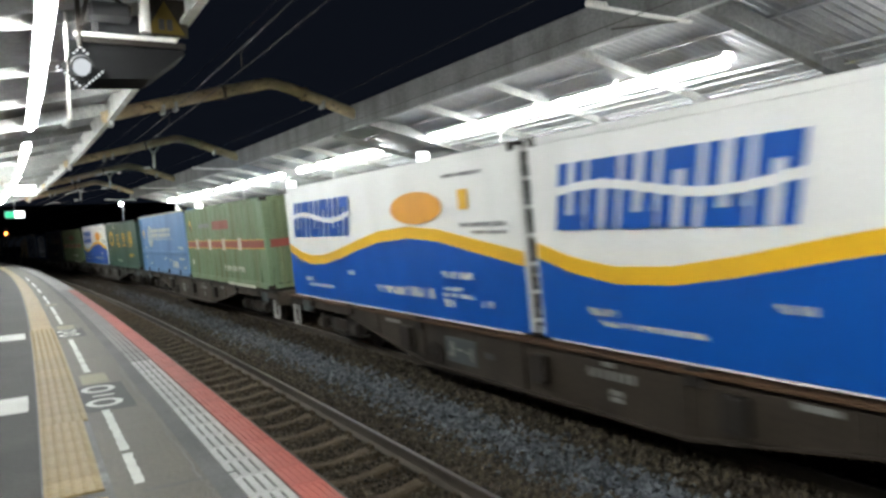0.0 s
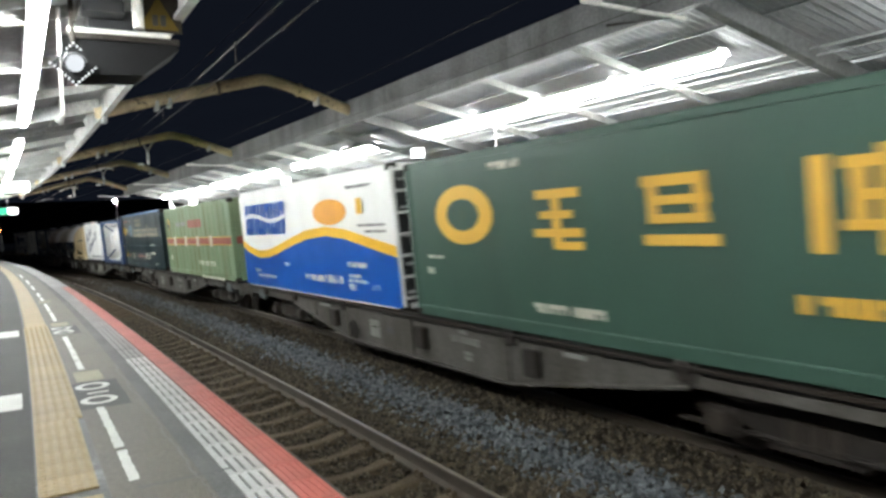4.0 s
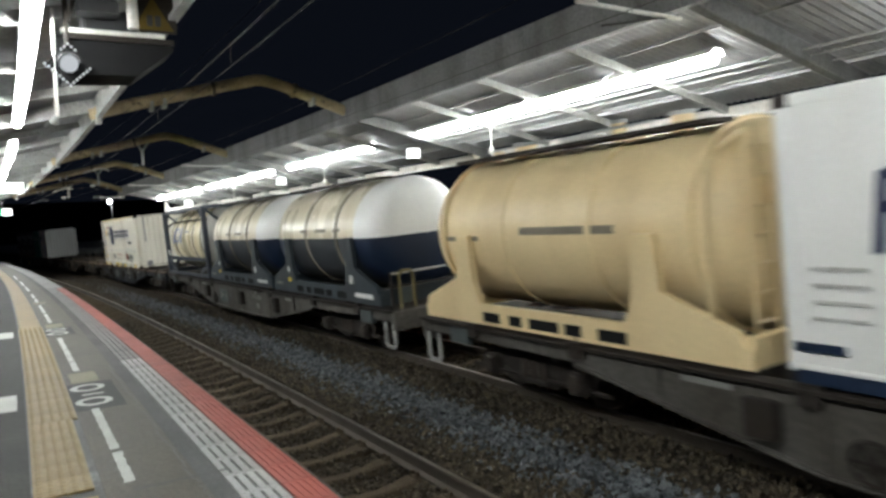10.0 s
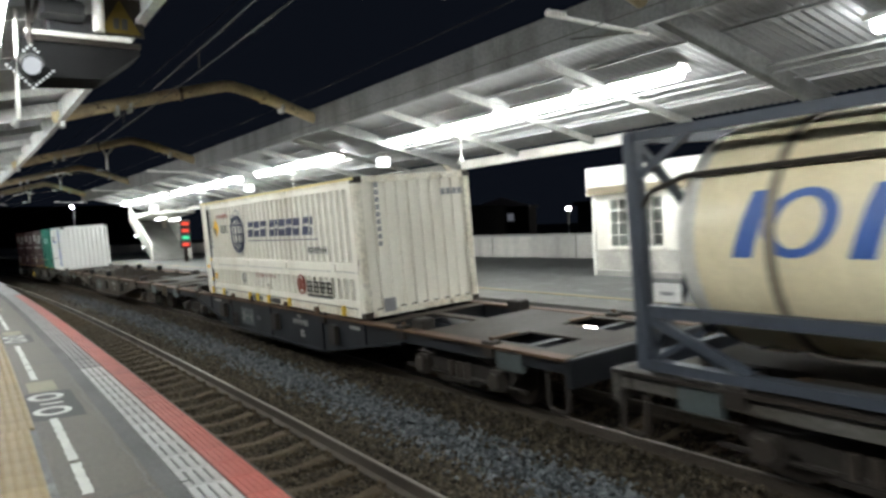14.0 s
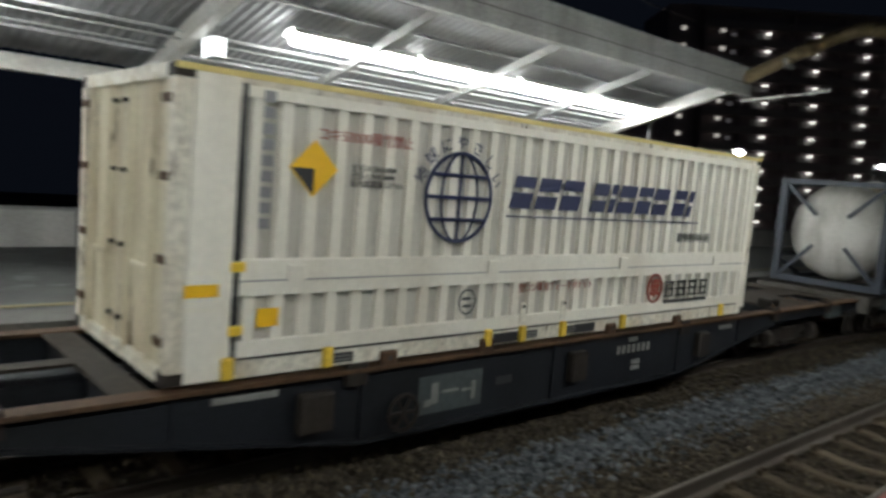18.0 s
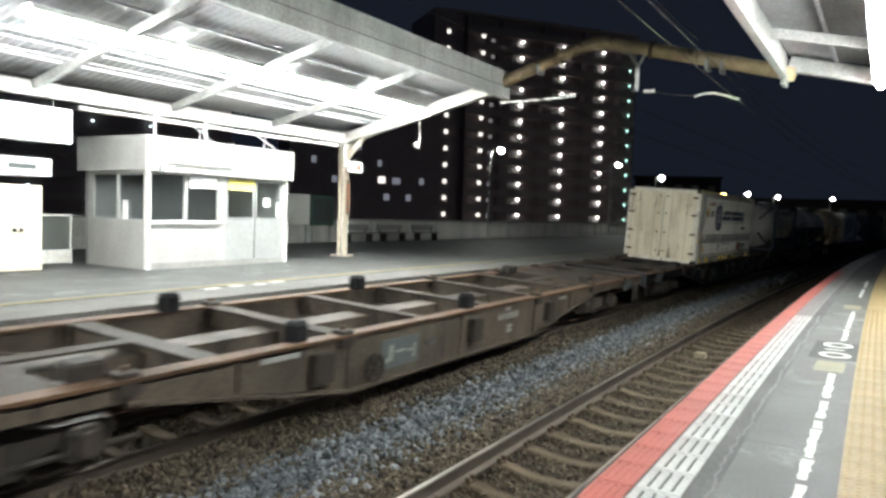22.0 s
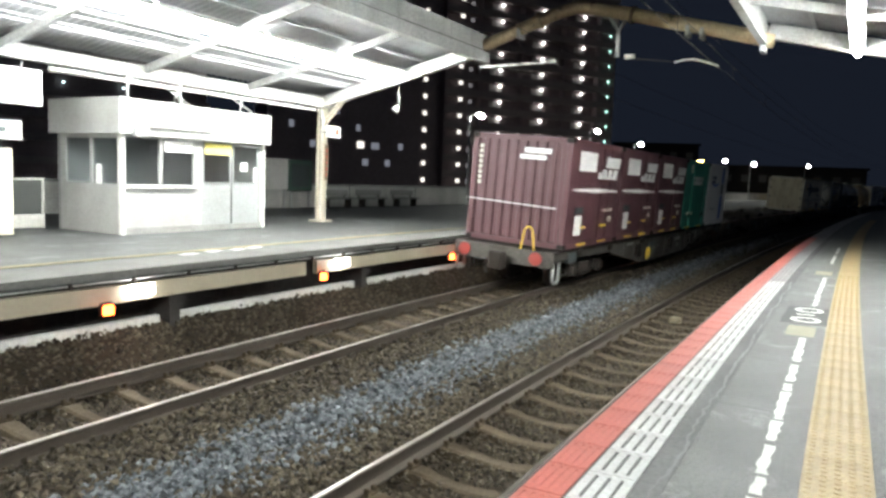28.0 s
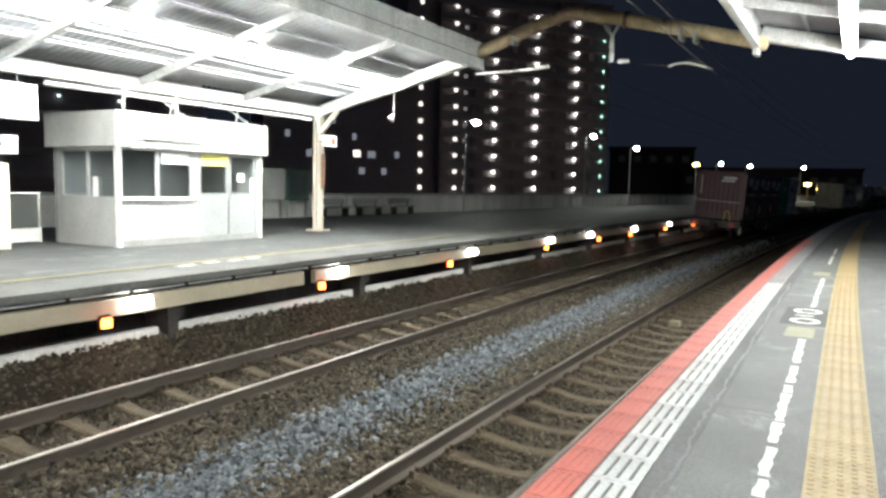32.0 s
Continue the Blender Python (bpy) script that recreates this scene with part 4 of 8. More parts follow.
TANK_CREAM = paint("cream_tank_paint", (0.71, 0.635, 0.44), 0.28, dirt=(0.48, 0.36, 0.17), wear=0.4, streak=3, bump=0.03)
PALE_TANK = paint("pale_cream_tank_paint", (0.71, 0.65, 0.51), 0.28, dirt=(0.5, 0.41, 0.26), wear=0.4, streak=3, bump=0.03)
TANK_RING = paint("dusty_tank_hoop", (0.22, 0.19, 0.14), 0.6, wear=0.4)
LOWER_SLATE = paint("slate_tank_lower_side", (0.036, 0.041, 0.047), 0.5, dirt=(0.024, 0.023, 0.023), wear=0.5, bump=0.03)
SADDLE = paint("dark_teal_saddle", (0.022, 0.032, 0.04), 0.55, dirt=(0.02, 0.018, 0.016), wear=0.5)
MAROON = paint("maroon_stripe_paint", (0.28, 0.06, 0.04), 0.5, dirt=(0.18, 0.05, 0.03), wear=0.3, bump=0.03)
PALE_YELLOW = paint("pale_yellow_edge", (0.62, 0.5, 0.18), 0.5, wear=0.3, bump=0.02)
ORANGE = paint("orange_paint", (0.75, 0.33, 0.03), 0.45, wear=0.2, bump=0.02)
INK = paint("dark_blue_lettering", (0.014, 0.02, 0.068), 0.5, wear=0.15, bump=0.02)
GREYTEXT = paint("grey_lettering", (0.22, 0.22, 0.23), 0.6, wear=0.2, bump=0.02)
CREAMTEXT = paint("pale_lettering", (0.6, 0.58, 0.48), 0.55, wear=0.25, bump=0.02)
FADED_TEXT = paint("faded_cream_lettering", (0.34, 0.31, 0.23), 0.6, dirt=(0.12, 0.12, 0.1), wear=0.5, bump=0.02)
GOLD = paint("gold_lettering", (0.72, 0.42, 0.06), 0.5, wear=0.2, bump=0.02)
FADED_RED = paint("faded_red_and_white_strip", (0.36, 0.17, 0.14), 0.6, dirt=(0.42, 0.38, 0.34), wear=0.9, big=7.0, bump=0.02)
FADED_BLUE = paint("faded_pale_blue_print", (0.2, 0.3, 0.36), 0.6, dirt=(0.08, 0.13, 0.16), wear=0.8, big=5.0, bump=0.02)
FRAME_BLUE = paint("blue_tank_frame", (0.016, 0.045, 0.135), 0.5, dirt=(0.012, 0.03, 0.07), wear=0.3)
FRAME_GREY = paint("slate_tank_frame", (0.038, 0.046, 0.062), 0.55, dirt=(0.026, 0.026, 0.03), wear=0.4)

for i, body in enumerate((KOKI_BROWN, KOKI_UMBER, KOKI_GREY, KOKI_GREY, KOKI_GREY, KOKI_GREY, KOKI_BLUE, KOKI_UMBER, KOKI_GREY)):
    wagon(i, body, tail=i == 8)


def along(index, middle):
    return OFFSETS[index] + middle


def wave_container(offset):
    c = container("wave_container", "white container with a blue base and a yellow wave", offset, L31, 2.58, WHITE_BODY, side="smooth")
    h = L31 / 2 - 0.02
    H = 2.58
    for y in (-L31 / 2 - 0.012, L31 / 2 + 0.012):
        for x in (-1.2, -0.92):
            part("ladder_rail", Kit().chip(x - 0.035, x + 0.035, y - 0.03, y + 0.03, DECK + 0.1, DECK + H, 0.01), WHITE_BODY, c)
        for j in range(7):
            part("ladder_rung", Kit().box(-1.16, -0.96, y - 0.02, y + 0.02, DECK + 0.22 + 0.38 * j, DECK + 0.27 + 0.38 * j), WHITE_BODY, c)
        part("ladder_recess", Kit().box(-1.165, -0.955, y - 0.012, y - 0.004, DECK + 0.15, DECK + H - 0.05), BLACK, c)
    us = [i * 0.2 for i in range(48)]
    crest = lambda u: H * float(np.interp(u, [0, 0.7, 1.4, 2.2, 3.0, 3.9, 5.0, 6.2, 7.2, 8.2, 9.4], [0.446, 0.375, 0.34, 0.35, 0.395, 0.46, 0.53, 0.555, 0.53, 0.47, 0.4]))
    for side in (-1, 1):
        x = side * 1.249
        z = DECK + 0.05
        low = [(h - u, z + crest(u) - 0.1) for u in us]
        top = [(h - u, z + crest(u) + 0.1) for u in us]
        part("blue_base", Kit().prism([(h, z + 0.03), *low, (h - us[-1], z + 0.03)], 0, x - 0.004, x + 0.004), ROYAL_BLUE, c, "royal blue lower half")
        part("yellow_wave", Kit().prism(low + top[::-1], 0, x - 0.006, x + 0.006), SUN_YELLOW, c, "yellow wave band")
        n = 6
        for i in range(n):
            y0 = h - 0.42 - i * 0.55
            panel(c, "logo_letter", ROYAL_BLUE, y0 - 0.17, y0, 1.4, 2.2, "blue slanted block of the logo", 0.03, side, 0.2)
            panel(c, "logo_letter", ROYAL_BLUE, y0 - 0.46, y0 - 0.3, 1.4, 2.2, "", 0.03, side, 0.2)
            panel(c, "logo_letter", ROYAL_BLUE, y0 - 0.5, y0 - 0.12, 1.98 if i % 2 else 1.4, 2.2 if i % 2 else 1.58, "", 0.031, side, 0.2)
        ws = [(h - 0.42 - 0.1 * j, z + 1.78 + 0.09 * math.sin(j / 34 * 2 * math.pi + 0.3)) for j in range(35)]
        part("logo_wave", Kit().prism(ws + [(a, b + 0.1) for a, b in reversed(ws)], 0, x - 0.013, x + 0.013), WHITE_BODY, c)
        oval = [(h - 6.5 + 0.88 * math.cos(a), z + 1.83 + 0.27 * math.sin(a)) for a in (2 * math.pi * j / 28 for j in range(28))]
        part("orange_oval", Kit().prism(oval, 0, x - 0.005, x + 0.005), ORANGE, c, "orange oval badge")
        panel(c, "badge_mark", SUN_YELLOW, h - 8.15, h - 7.9, 1.75, 2.05, "", 0.03, side)
        for y, l, zz in ((7.5, 1.1, 2.25), (7.9, 1.2, 1.5), (8.2, 0.9, 1.38)):
            panel(c, "marking", GREYTEXT, h - y - l, h - y, zz, zz + 0.05, "", 0.032, side)
        for y, l, zz, hh in ((4.75, 1.15, 0.34, 0.13), (5.95, 0.95, 0.34, 0.16), (7.2, 0.6, 0.5, 0.06), (7.2, 0.9, 0.4, 0.06), (7.2, 0.35, 0.24, 0.12), (0.9, 0.5, 0.4, 0.08), (1.1, 1.5, 0.28, 0.06), (7.2, 0.9, 0.7, 0.1), (8.3, 0.3, 0.3, 0.1), (3.4, 0.35, 0.62, 0.08)):
            panel(c, "marking", CREAMTEXT, h - y - l, h - y, zz, zz + hh, "", 0.032, side)
    for k in range(5):
        panel_z = DECK + 0.35 + 0.5 * k
        part("end_rung", Kit().rod((-1.1, -L31 / 2 - 0.03, panel_z), (-0.62, -L31 / 2 - 0.03, panel_z), 0.025, 6), GALV, c)
    return c


def stripe_green(offset):
    c = container("green_container", "faded light green ribbed container with a maroon stripe", offset, L31, 2.52, LIGHT_GREEN, 0.62, 0.03)
    h = L31 / 2
    for side in (-1, 1):
        panel(c, "stripe", MAROON, -h + 0.1, h - 0.1, 1.13, 1.35, "maroon stripe", 0.012, side)
        for z in (1.105, 1.345):
            panel(c, "stripe_edge", SUN_YELLOW, -h + 0.1, h - 0.1, z, z + 0.02, "", 0.013, side)
        for y in (-2.26, -0.46, 1.32, 3.12):
            panel(c, "stripe_plate", CREAMTEXT, y - 0.17, y + 0.17, 1.05, 1.42, "pale plate on the stripe", 0.018, side)
        for i in range(5):
            panel(c, "maroon_letter", MAROON, 0.42 - i * 0.4, 0.78 - i * 0.4, 1.72, 2.0, "", 0.014, side)
        for i in range(4):
            panel(c, "grey_letter", GREYTEXT, 1.2 + i * 0.4, 1.45 + i * 0.4, 1.8, 1.96, "", 0.014, side)
        part("hazard_diamond", Kit().prism([(4.0, DECK + 1.72), (4.22, DECK + 1.95), (4.0, DECK + 2.18), (3.78, DECK + 1.95)], 0, side * 1.24 - 0.004, side * 1.24 + 0.004), SUN_YELLOW, c)
        part("hazard_black", Kit().prism([(4.21, DECK + 1.96), (4.0, DECK + 1.74), (3.79, DECK + 1.96), (3.88, DECK + 2.04), (4.0, DECK + 1.93), (4.12, DECK + 2.04)], 0, side * 1.246 - 0.003, side * 1.246 + 0.003), BLACK, c)
        panel(c, "marking", CREAMTEXT, -2.5, -0.3, 0.4, 0.56, "pale lettering bar", 0.016, side)
        panel(c, "marking", CREAMTEXT, 3.9, 4.15, 0.5, 0.68, "", 0.016, side)
    for side in (-1, 1):
        part("end_stripe", Kit().box(-1.1, 1.1, min(side * (h - 0.02), side * (h - 0.032)), max(side * (h - 0.02), side * (h - 0.032)), DECK + 1.18, DECK + 1.4), MAROON, c, "maroon stripe carried round the end")
    part("bottom_trim", Kit().box(-1.262, -1.252, -3.4, -0.6, DECK + 0.02, DECK + 0.1), CREAMTEXT, c)
    return c


wave_container(along(0, -C31 - 0.22))
wave_container(along(0, C31 - 0.48))
stripe_green(along(1, -C31 + 0.35))
wave_container(along(2, C31))
stripe_green(along(3, -C31))


def text(parent, words, material, y, z, size, side=-1, shear=0.0, proud=0.03, spread=1.0, turn=0.0, label=""):
    """Lettering on a container's platform side; y is where the first letter stands."""
    cu = bpy.data.curves.new("lettering", "FONT")
    cu.body, cu.size, cu.shear, cu.extrude, cu.space_character, cu.offset = words, size, shear, 0.002, spread, 0.007 * size
    cu.resolution_u = 3
    tmp = bpy.data.objects.new("tmp", cu)
    scene.collection.objects.link(tmp)
    me = bpy.data.meshes.new_from_object(tmp)
    bpy.data.objects.remove(tmp)
    me.materials.clear()
    me.materials.append(material)
    m = pose(side * (1.225 + proud), y, DECK + 0.05 + z) @ Matrix.Rotation(radians(-90), 4, "Z") @ Matrix.Rotation(radians(90), 4, "X") @ Matrix.Rotation(radians(turn), 4, "Z")
    ob = new("lettering", me)
    ob.parent, ob.matrix_basis = parent, m
    return tagged(ob, label)


def globe(c, y, z, r, material, side=-1):
    """A ring with three bars and meridians, as strokes."""
    x = side * 1.236
    zz = DECK + 0.05 + z
    draw = lambda kit: part("emblem_bar", kit, material, c)
    ring = lambda f: [(x, y + r * f * math.cos(a), zz + r * math.sin(a)) for a in (2 * math.pi * j / 36 for j in range(37))]
    part("emblem_ring", Kit().pipe(ring(1.0), 0.022, 6), material, c, "round globe emblem of thin bars")
    part("emblem_ring", Kit().pipe(ring(0.55), 0.014, 6), material, c)
    draw(Kit().rod((x, y, zz - r), (x, y, zz + r), 0.016, 6))
    for d in (-0.5, 0.0, 0.5):
        e = r * math.sqrt(1 - d * d)
        draw(Kit().rod((x, y - e, zz + d * r), (x, y + e, zz + d * r), 0.02, 6))


def slanted_word(c, widths, gaps, y, z, height, material, side=-1, lean=0.28, proud=0.03):
    """A brand word drawn as plain slanted blocks, two stacked for each letter's place."""
    for k, (w, g) in enumerate(zip(widths, gaps)):
        cut = (0.42, 0.56) if k % 2 else (0.5, 0.64)
        panel(c, "logo_block", material, y - w, y, z, z + cut[0] * height, "", proud, side, lean)
        q = lean * cut[1] * height
        panel(c, "logo_block", material, y - w - q, y - q, z + cut[1] * height, z + height, "", proud, side, lean)
        y -= w + g


def eco_blue(offset):
    c = container("blue_container", "mid blue smooth-sided container with a yellow top edge", offset, L31, 2.58, SKY_BLUE, side="smooth", end_colour=SKY_BLUE)
    h = L31 / 2
    part("yellow_edge", Kit().box(-1.256, -1.246, -h, h, DECK + 2.575, DECK + 2.615), PALE_YELLOW, c)
    globe(c, 2.3, 1.62, 0.46, CREAMTEXT)
    slanted_word(c, [0.3, 0.3, 0.32, 0.25, 0.1, 0.32, 0.28, 0.3, 0.25, 0.1], [0.08, 0.08, 0.28, 0.07, 0.07, 0.07, 0.07, 0.2, 0.07, 0], 1.6, 1.56, 0.38, CREAMTEXT)
    panel(c, "underline", CREAMTEXT, -2.3, 1.65, 1.46, 1.49, "", 0.03)
    for y, l, z, hh in ((-3.7, 0.8, 1.05, 0.09), (-3.7, 0.8, 0.62, 0.09), (-0.6, 0.5, 0.6, 0.1), (-1.6, 0.5, 0.55, 0.08), (-2.5, 0.35, 0.3, 0.26), (-2.85, 0.22, 0.3, 0.26), (-2.1, 0.22, 0.3, 0.26), (3.6, 0.4, 1.05, 0.08), (3.6, 0.4, 0.6, 0.08), (2.6, 0.4, 0.35, 0.07), (-4.1, 0.5, 0.28, 0.07)):
        panel(c, "marking", CREAMTEXT, y - l / 2, y + l / 2, z, z + hh, "", 0.03)
    part("ledge", Kit().chip(-1.29, -1.22, -h + 0.15, h - 0.15, DECK + 0.95, DECK + 1.02, 0.02), SKY_BLUE, c)
    for i in range(14):
        y = -h + 0.5 + i * (2 * h - 1.0) / 13
        part("ledge_slot", Kit().box(-1.256, -1.248, y - 0.22, y + 0.22, DECK + 0.86, DECK + 0.885), NAVY, c)
    for y in (-3.2, -1.1, 1.1, 3.2):
        part("lash_hook", Kit().chip(-1.285, -1.24, y - 0.06, y + 0.06, DECK + 0.08, DECK + 0.26, 0.012), DARK_STEEL, c)
    part("hazard_diamond", Kit().prism([(3.75, DECK + 1.6), (3.95, DECK + 1.82), (3.75, DECK + 2.04), (3.55, DECK + 1.82)], 0, -1.254, -1.248), SUN_YELLOW, c, "yellow hazard diamond")
    for y in (4.1, 4.3):
        part("door_post", Kit().chip(-1.262, -1.22, y - 0.03, y + 0.03, DECK + 0.1, DECK + 2.5, 0.008), SKY_BLUE, c)
    return c


def kuro_green(offset):
    c = container("dark_green_container", "dark green smooth container with gold characters", offset, L31, 2.5, DARK_GREEN, side="smooth")
    ring = [(3.0 + 0.78 * math.cos(a), DECK + 1.66 + 0.44 * math.sin(a)) for a in (2 * math.pi * j / 24 for j in range(24))]
    part("gold_badge", Kit().prism(ring, 0, -1.25, -1.244), GOLD, c, "round gold badge")
    part("badge_hole", Kit().prism([(3.0 + 0.45 * math.cos(a), DECK + 1.66 + 0.24 * math.sin(a)) for a in (2 * math.pi * j / 12 for j in range(12))], 0, -1.254, -1.248), DARK_GREEN, c)
    for y, strokes in ((1.25, ((0, 0.6, 0.66, 0.78), (0.05, 0.5, 0.4, 0.5), (0.22, 0.34, 0.0, 0.7), (-0.05, 0.62, 0.16, 0.27), (0.3, 0.62, 0.0, 0.1))),
                       (-0.55, ((0.0, 0.6, 0.7, 0.82), (0.05, 0.62, 0.5, 0.6), (0.05, 0.62, 0.3, 0.4), (0.05, 0.15, 0.3, 0.8), (0.0, 0.7, 0.06, 0.18), (0.5, 0.6, 0.3, 0.8))),
                       (-2.4, ((0.0, 0.12, 0.0, 0.85), (0.2, 0.75, 0.72, 0.82), (0.25, 0.35, 0.2, 0.72), (0.62, 0.72, 0.2, 0.72), (0.25, 0.7, 0.45, 0.54), (0.2, 0.75, 0.2, 0.29), (0.42, 0.54, 0.0, 0.9)))):
        for a, b, z0, z1 in strokes:
            panel(c, "gold_stroke", GOLD, y - b * 1.35, y - a * 1.35, 1.12 + z0 * 0.95, 1.12 + z1 * 0.95, "", 0.022)
    for y, l, z, hh, mt in ((0.8, 1.3, 0.3, 0.12, CREAMTEXT), (3.9, 0.5, 0.95, 0.05, CREAMTEXT), (1.9, 0.7, 2.2, 0.1, CREAMTEXT), (-2.9, 1.3, 0.6, 0.16, GOLD), (4.1, 0.2, 0.7, 0.1, CREAMTEXT)):
        panel(c, "marking", mt, y - l / 2, y + l / 2, z, z + hh, "", 0.022)
    return c


def shuttle(offset):
    c = container("blue_black_container", "blue-black smooth container with faded cream lettering", offset, L31, 2.58, NIGHT_GREEN, side="smooth")
    h = L31 / 2
    part("pale_edge", Kit().box(-1.256, -1.246, -h, h - 0.38, DECK + 2.57, DECK + 2.62), SKY_BLUE, c)
    part("tail_post", Kit().chip(-1.275, -1.2, h - 0.36, h - 0.02, DECK + 0.06, DECK + 2.6, 0.02), NAVY, c, "dark upright post at the tail end")
    part("yellow_catch", Kit().chip(-1.3, -1.27, h - 0.3, h - 0.12, DECK + 1.0, DECK + 1.07, 0.01), SAFETY_YELLOW, c, "yellow catch")
    slanted_word(c, [0.28, 0.24, 0.24, 0.22, 0.2], [0.06] * 5, 0.95, 1.96, 0.36, FADED_TEXT)
    slanted_word(c, [0.3, 0.19, 0.21, 0.21, 0.21], [0.045] * 5, 1.62, 1.46, 0.38, FADED_TEXT)
    slanted_word(c, [0.29, 0.24, 0.22, 0.19, 0.19, 0.12, 0.22], [0.045] * 7, 0.2, 1.46, 0.38, FADED_TEXT)
    panel(c, "logo_block", FADED_TEXT, -1.86, -1.68, 1.48, 2.0, "", 0.03)
    slanted_word(c, [0.36, 0.2, 0.4, 0.4, 0.3], [0.08] * 5, -1.9, 1.46, 0.38, FADED_TEXT)
    for k in range(6):
        panel(c, "dim_mark", PLATE_TEAL, -4.0, -3.82, 1.5 + 0.16 * k, 1.6 + 0.16 * k, "", 0.025)
    blob = [(2.27 + (0.37 + 0.07 * math.sin(5 * a)) * math.cos(a), DECK + 1.86 + (0.29 + 0.05 * math.sin(3 * a + 1)) * math.sin(a)) for a in (2 * math.pi * j / 30 for j in range(30))]
    part("pale_badge", Kit().prism(blob, 0, -1.258, -1.25), FADED_BLUE, c, "pale blue ragged badge")
    arrow = [(3.94, 1.66), (3.94, 1.94), (3.86, 1.94), (3.86, 2.02), (3.68, 1.8), (3.86, 1.58), (3.86, 1.66)]
    part("hazard_mark", Kit().prism([(a, DECK + b) for a, b in arrow], 0, -1.258, -1.25), SUN_YELLOW, c, "yellow arrow mark")
    for y, l, z, hh in ((3.42, 1.0, 2.2, 0.12), (3.28, 0.55, 0.5, 0.09), (0.2, 1.8, 0.5, 0.1), (3.7, 0.34, 1.18, 0.05)):
        panel(c, "faded_bar", FADED_RED, y - l / 2, y + l / 2, z, z + hh, "faded red and white bar", 0.025)
    for z in (0.48, 0.66):
        panel(c, "yellow_mark", SUN_YELLOW, 4.0, 4.14, z, z + 0.1, "", 0.025)
    for y, l, z, hh in ((3.3, 0.4, 1.72, 0.05), (3.3, 0.4, 1.84, 0.05), (2.3, 0.5, 2.24, 0.04), (-1.35, 1.1, 0.42, 0.28), (-2.6, 1.0, 1.05, 0.06), (-2.5, 0.9, 0.65, 0.1), (2.12, 0.26, 0.4, 0.28), (-3.1, 0.8, 0.2, 0.06)):
        panel(c, "marking", CREAMTEXT, y - l / 2, y + l / 2, z, z + hh, "", 0.025)
    part("ledge", Kit().chip(-1.28, -1.22, -h + 0.15, h - 0.15, DECK + 1.05, DECK + 1.1, 0.02), NIGHT_GREEN, c)
    return c


eco_blue(along(1, C31))
kuro_green(along(2, -C31))
shuttle(along(3, C31 + 0.28))


MID_BLUE = paint("mid_blue_lettering", (0.05, 0.11, 0.33), 0.45, wear=0.2, bump=0.02)


def on_shell(y, up, radius, lift=0.006):
    """A point on a tank's platform side: up is the arc above its middle."""
    a = up / radius
    r = radius + lift
    return (-r * math.cos(a), y, DECK + 0.05 + 1.27 + r * math.sin(a))


def shell_patch(c, name, low, high, radius, material, label=""):
    n = 8
    vs = [on_shell(p[0] + (q[0] - p[0]) * i / n, p[1] + (q[1] - p[1]) * i / n, radius) for i in range(n + 1) for p, q in zip(low, high)]
    return part(name, Kit().add(vs, [(2 * i, 2 * i + 1, 2 * i + 3, 2 * i + 2) for i in range(n)]), material, c, label)


def shell_ring(c, name, y, up, ry, rz, wide, radius, material, label=""):
    n, vs = 32, []
    for i in range(n):
        a = 2 * math.pi * i / n
        for k in (1.0, 1 - wide / ry):
            u = rz * (k if k == 1.0 else 1 - wide * 0.6 / rz) * math.sin(a)
            vs.append(on_shell(y + ry * k * math.cos(a) - 0.25 * u, up + u, radius))
    return part(name, Kit().add(vs, [(2 * i, 2 * i + 1, (2 * i + 3) % (2 * n), (2 * i + 2) % (2 * n)) for i in range(n)]), material, c, label)


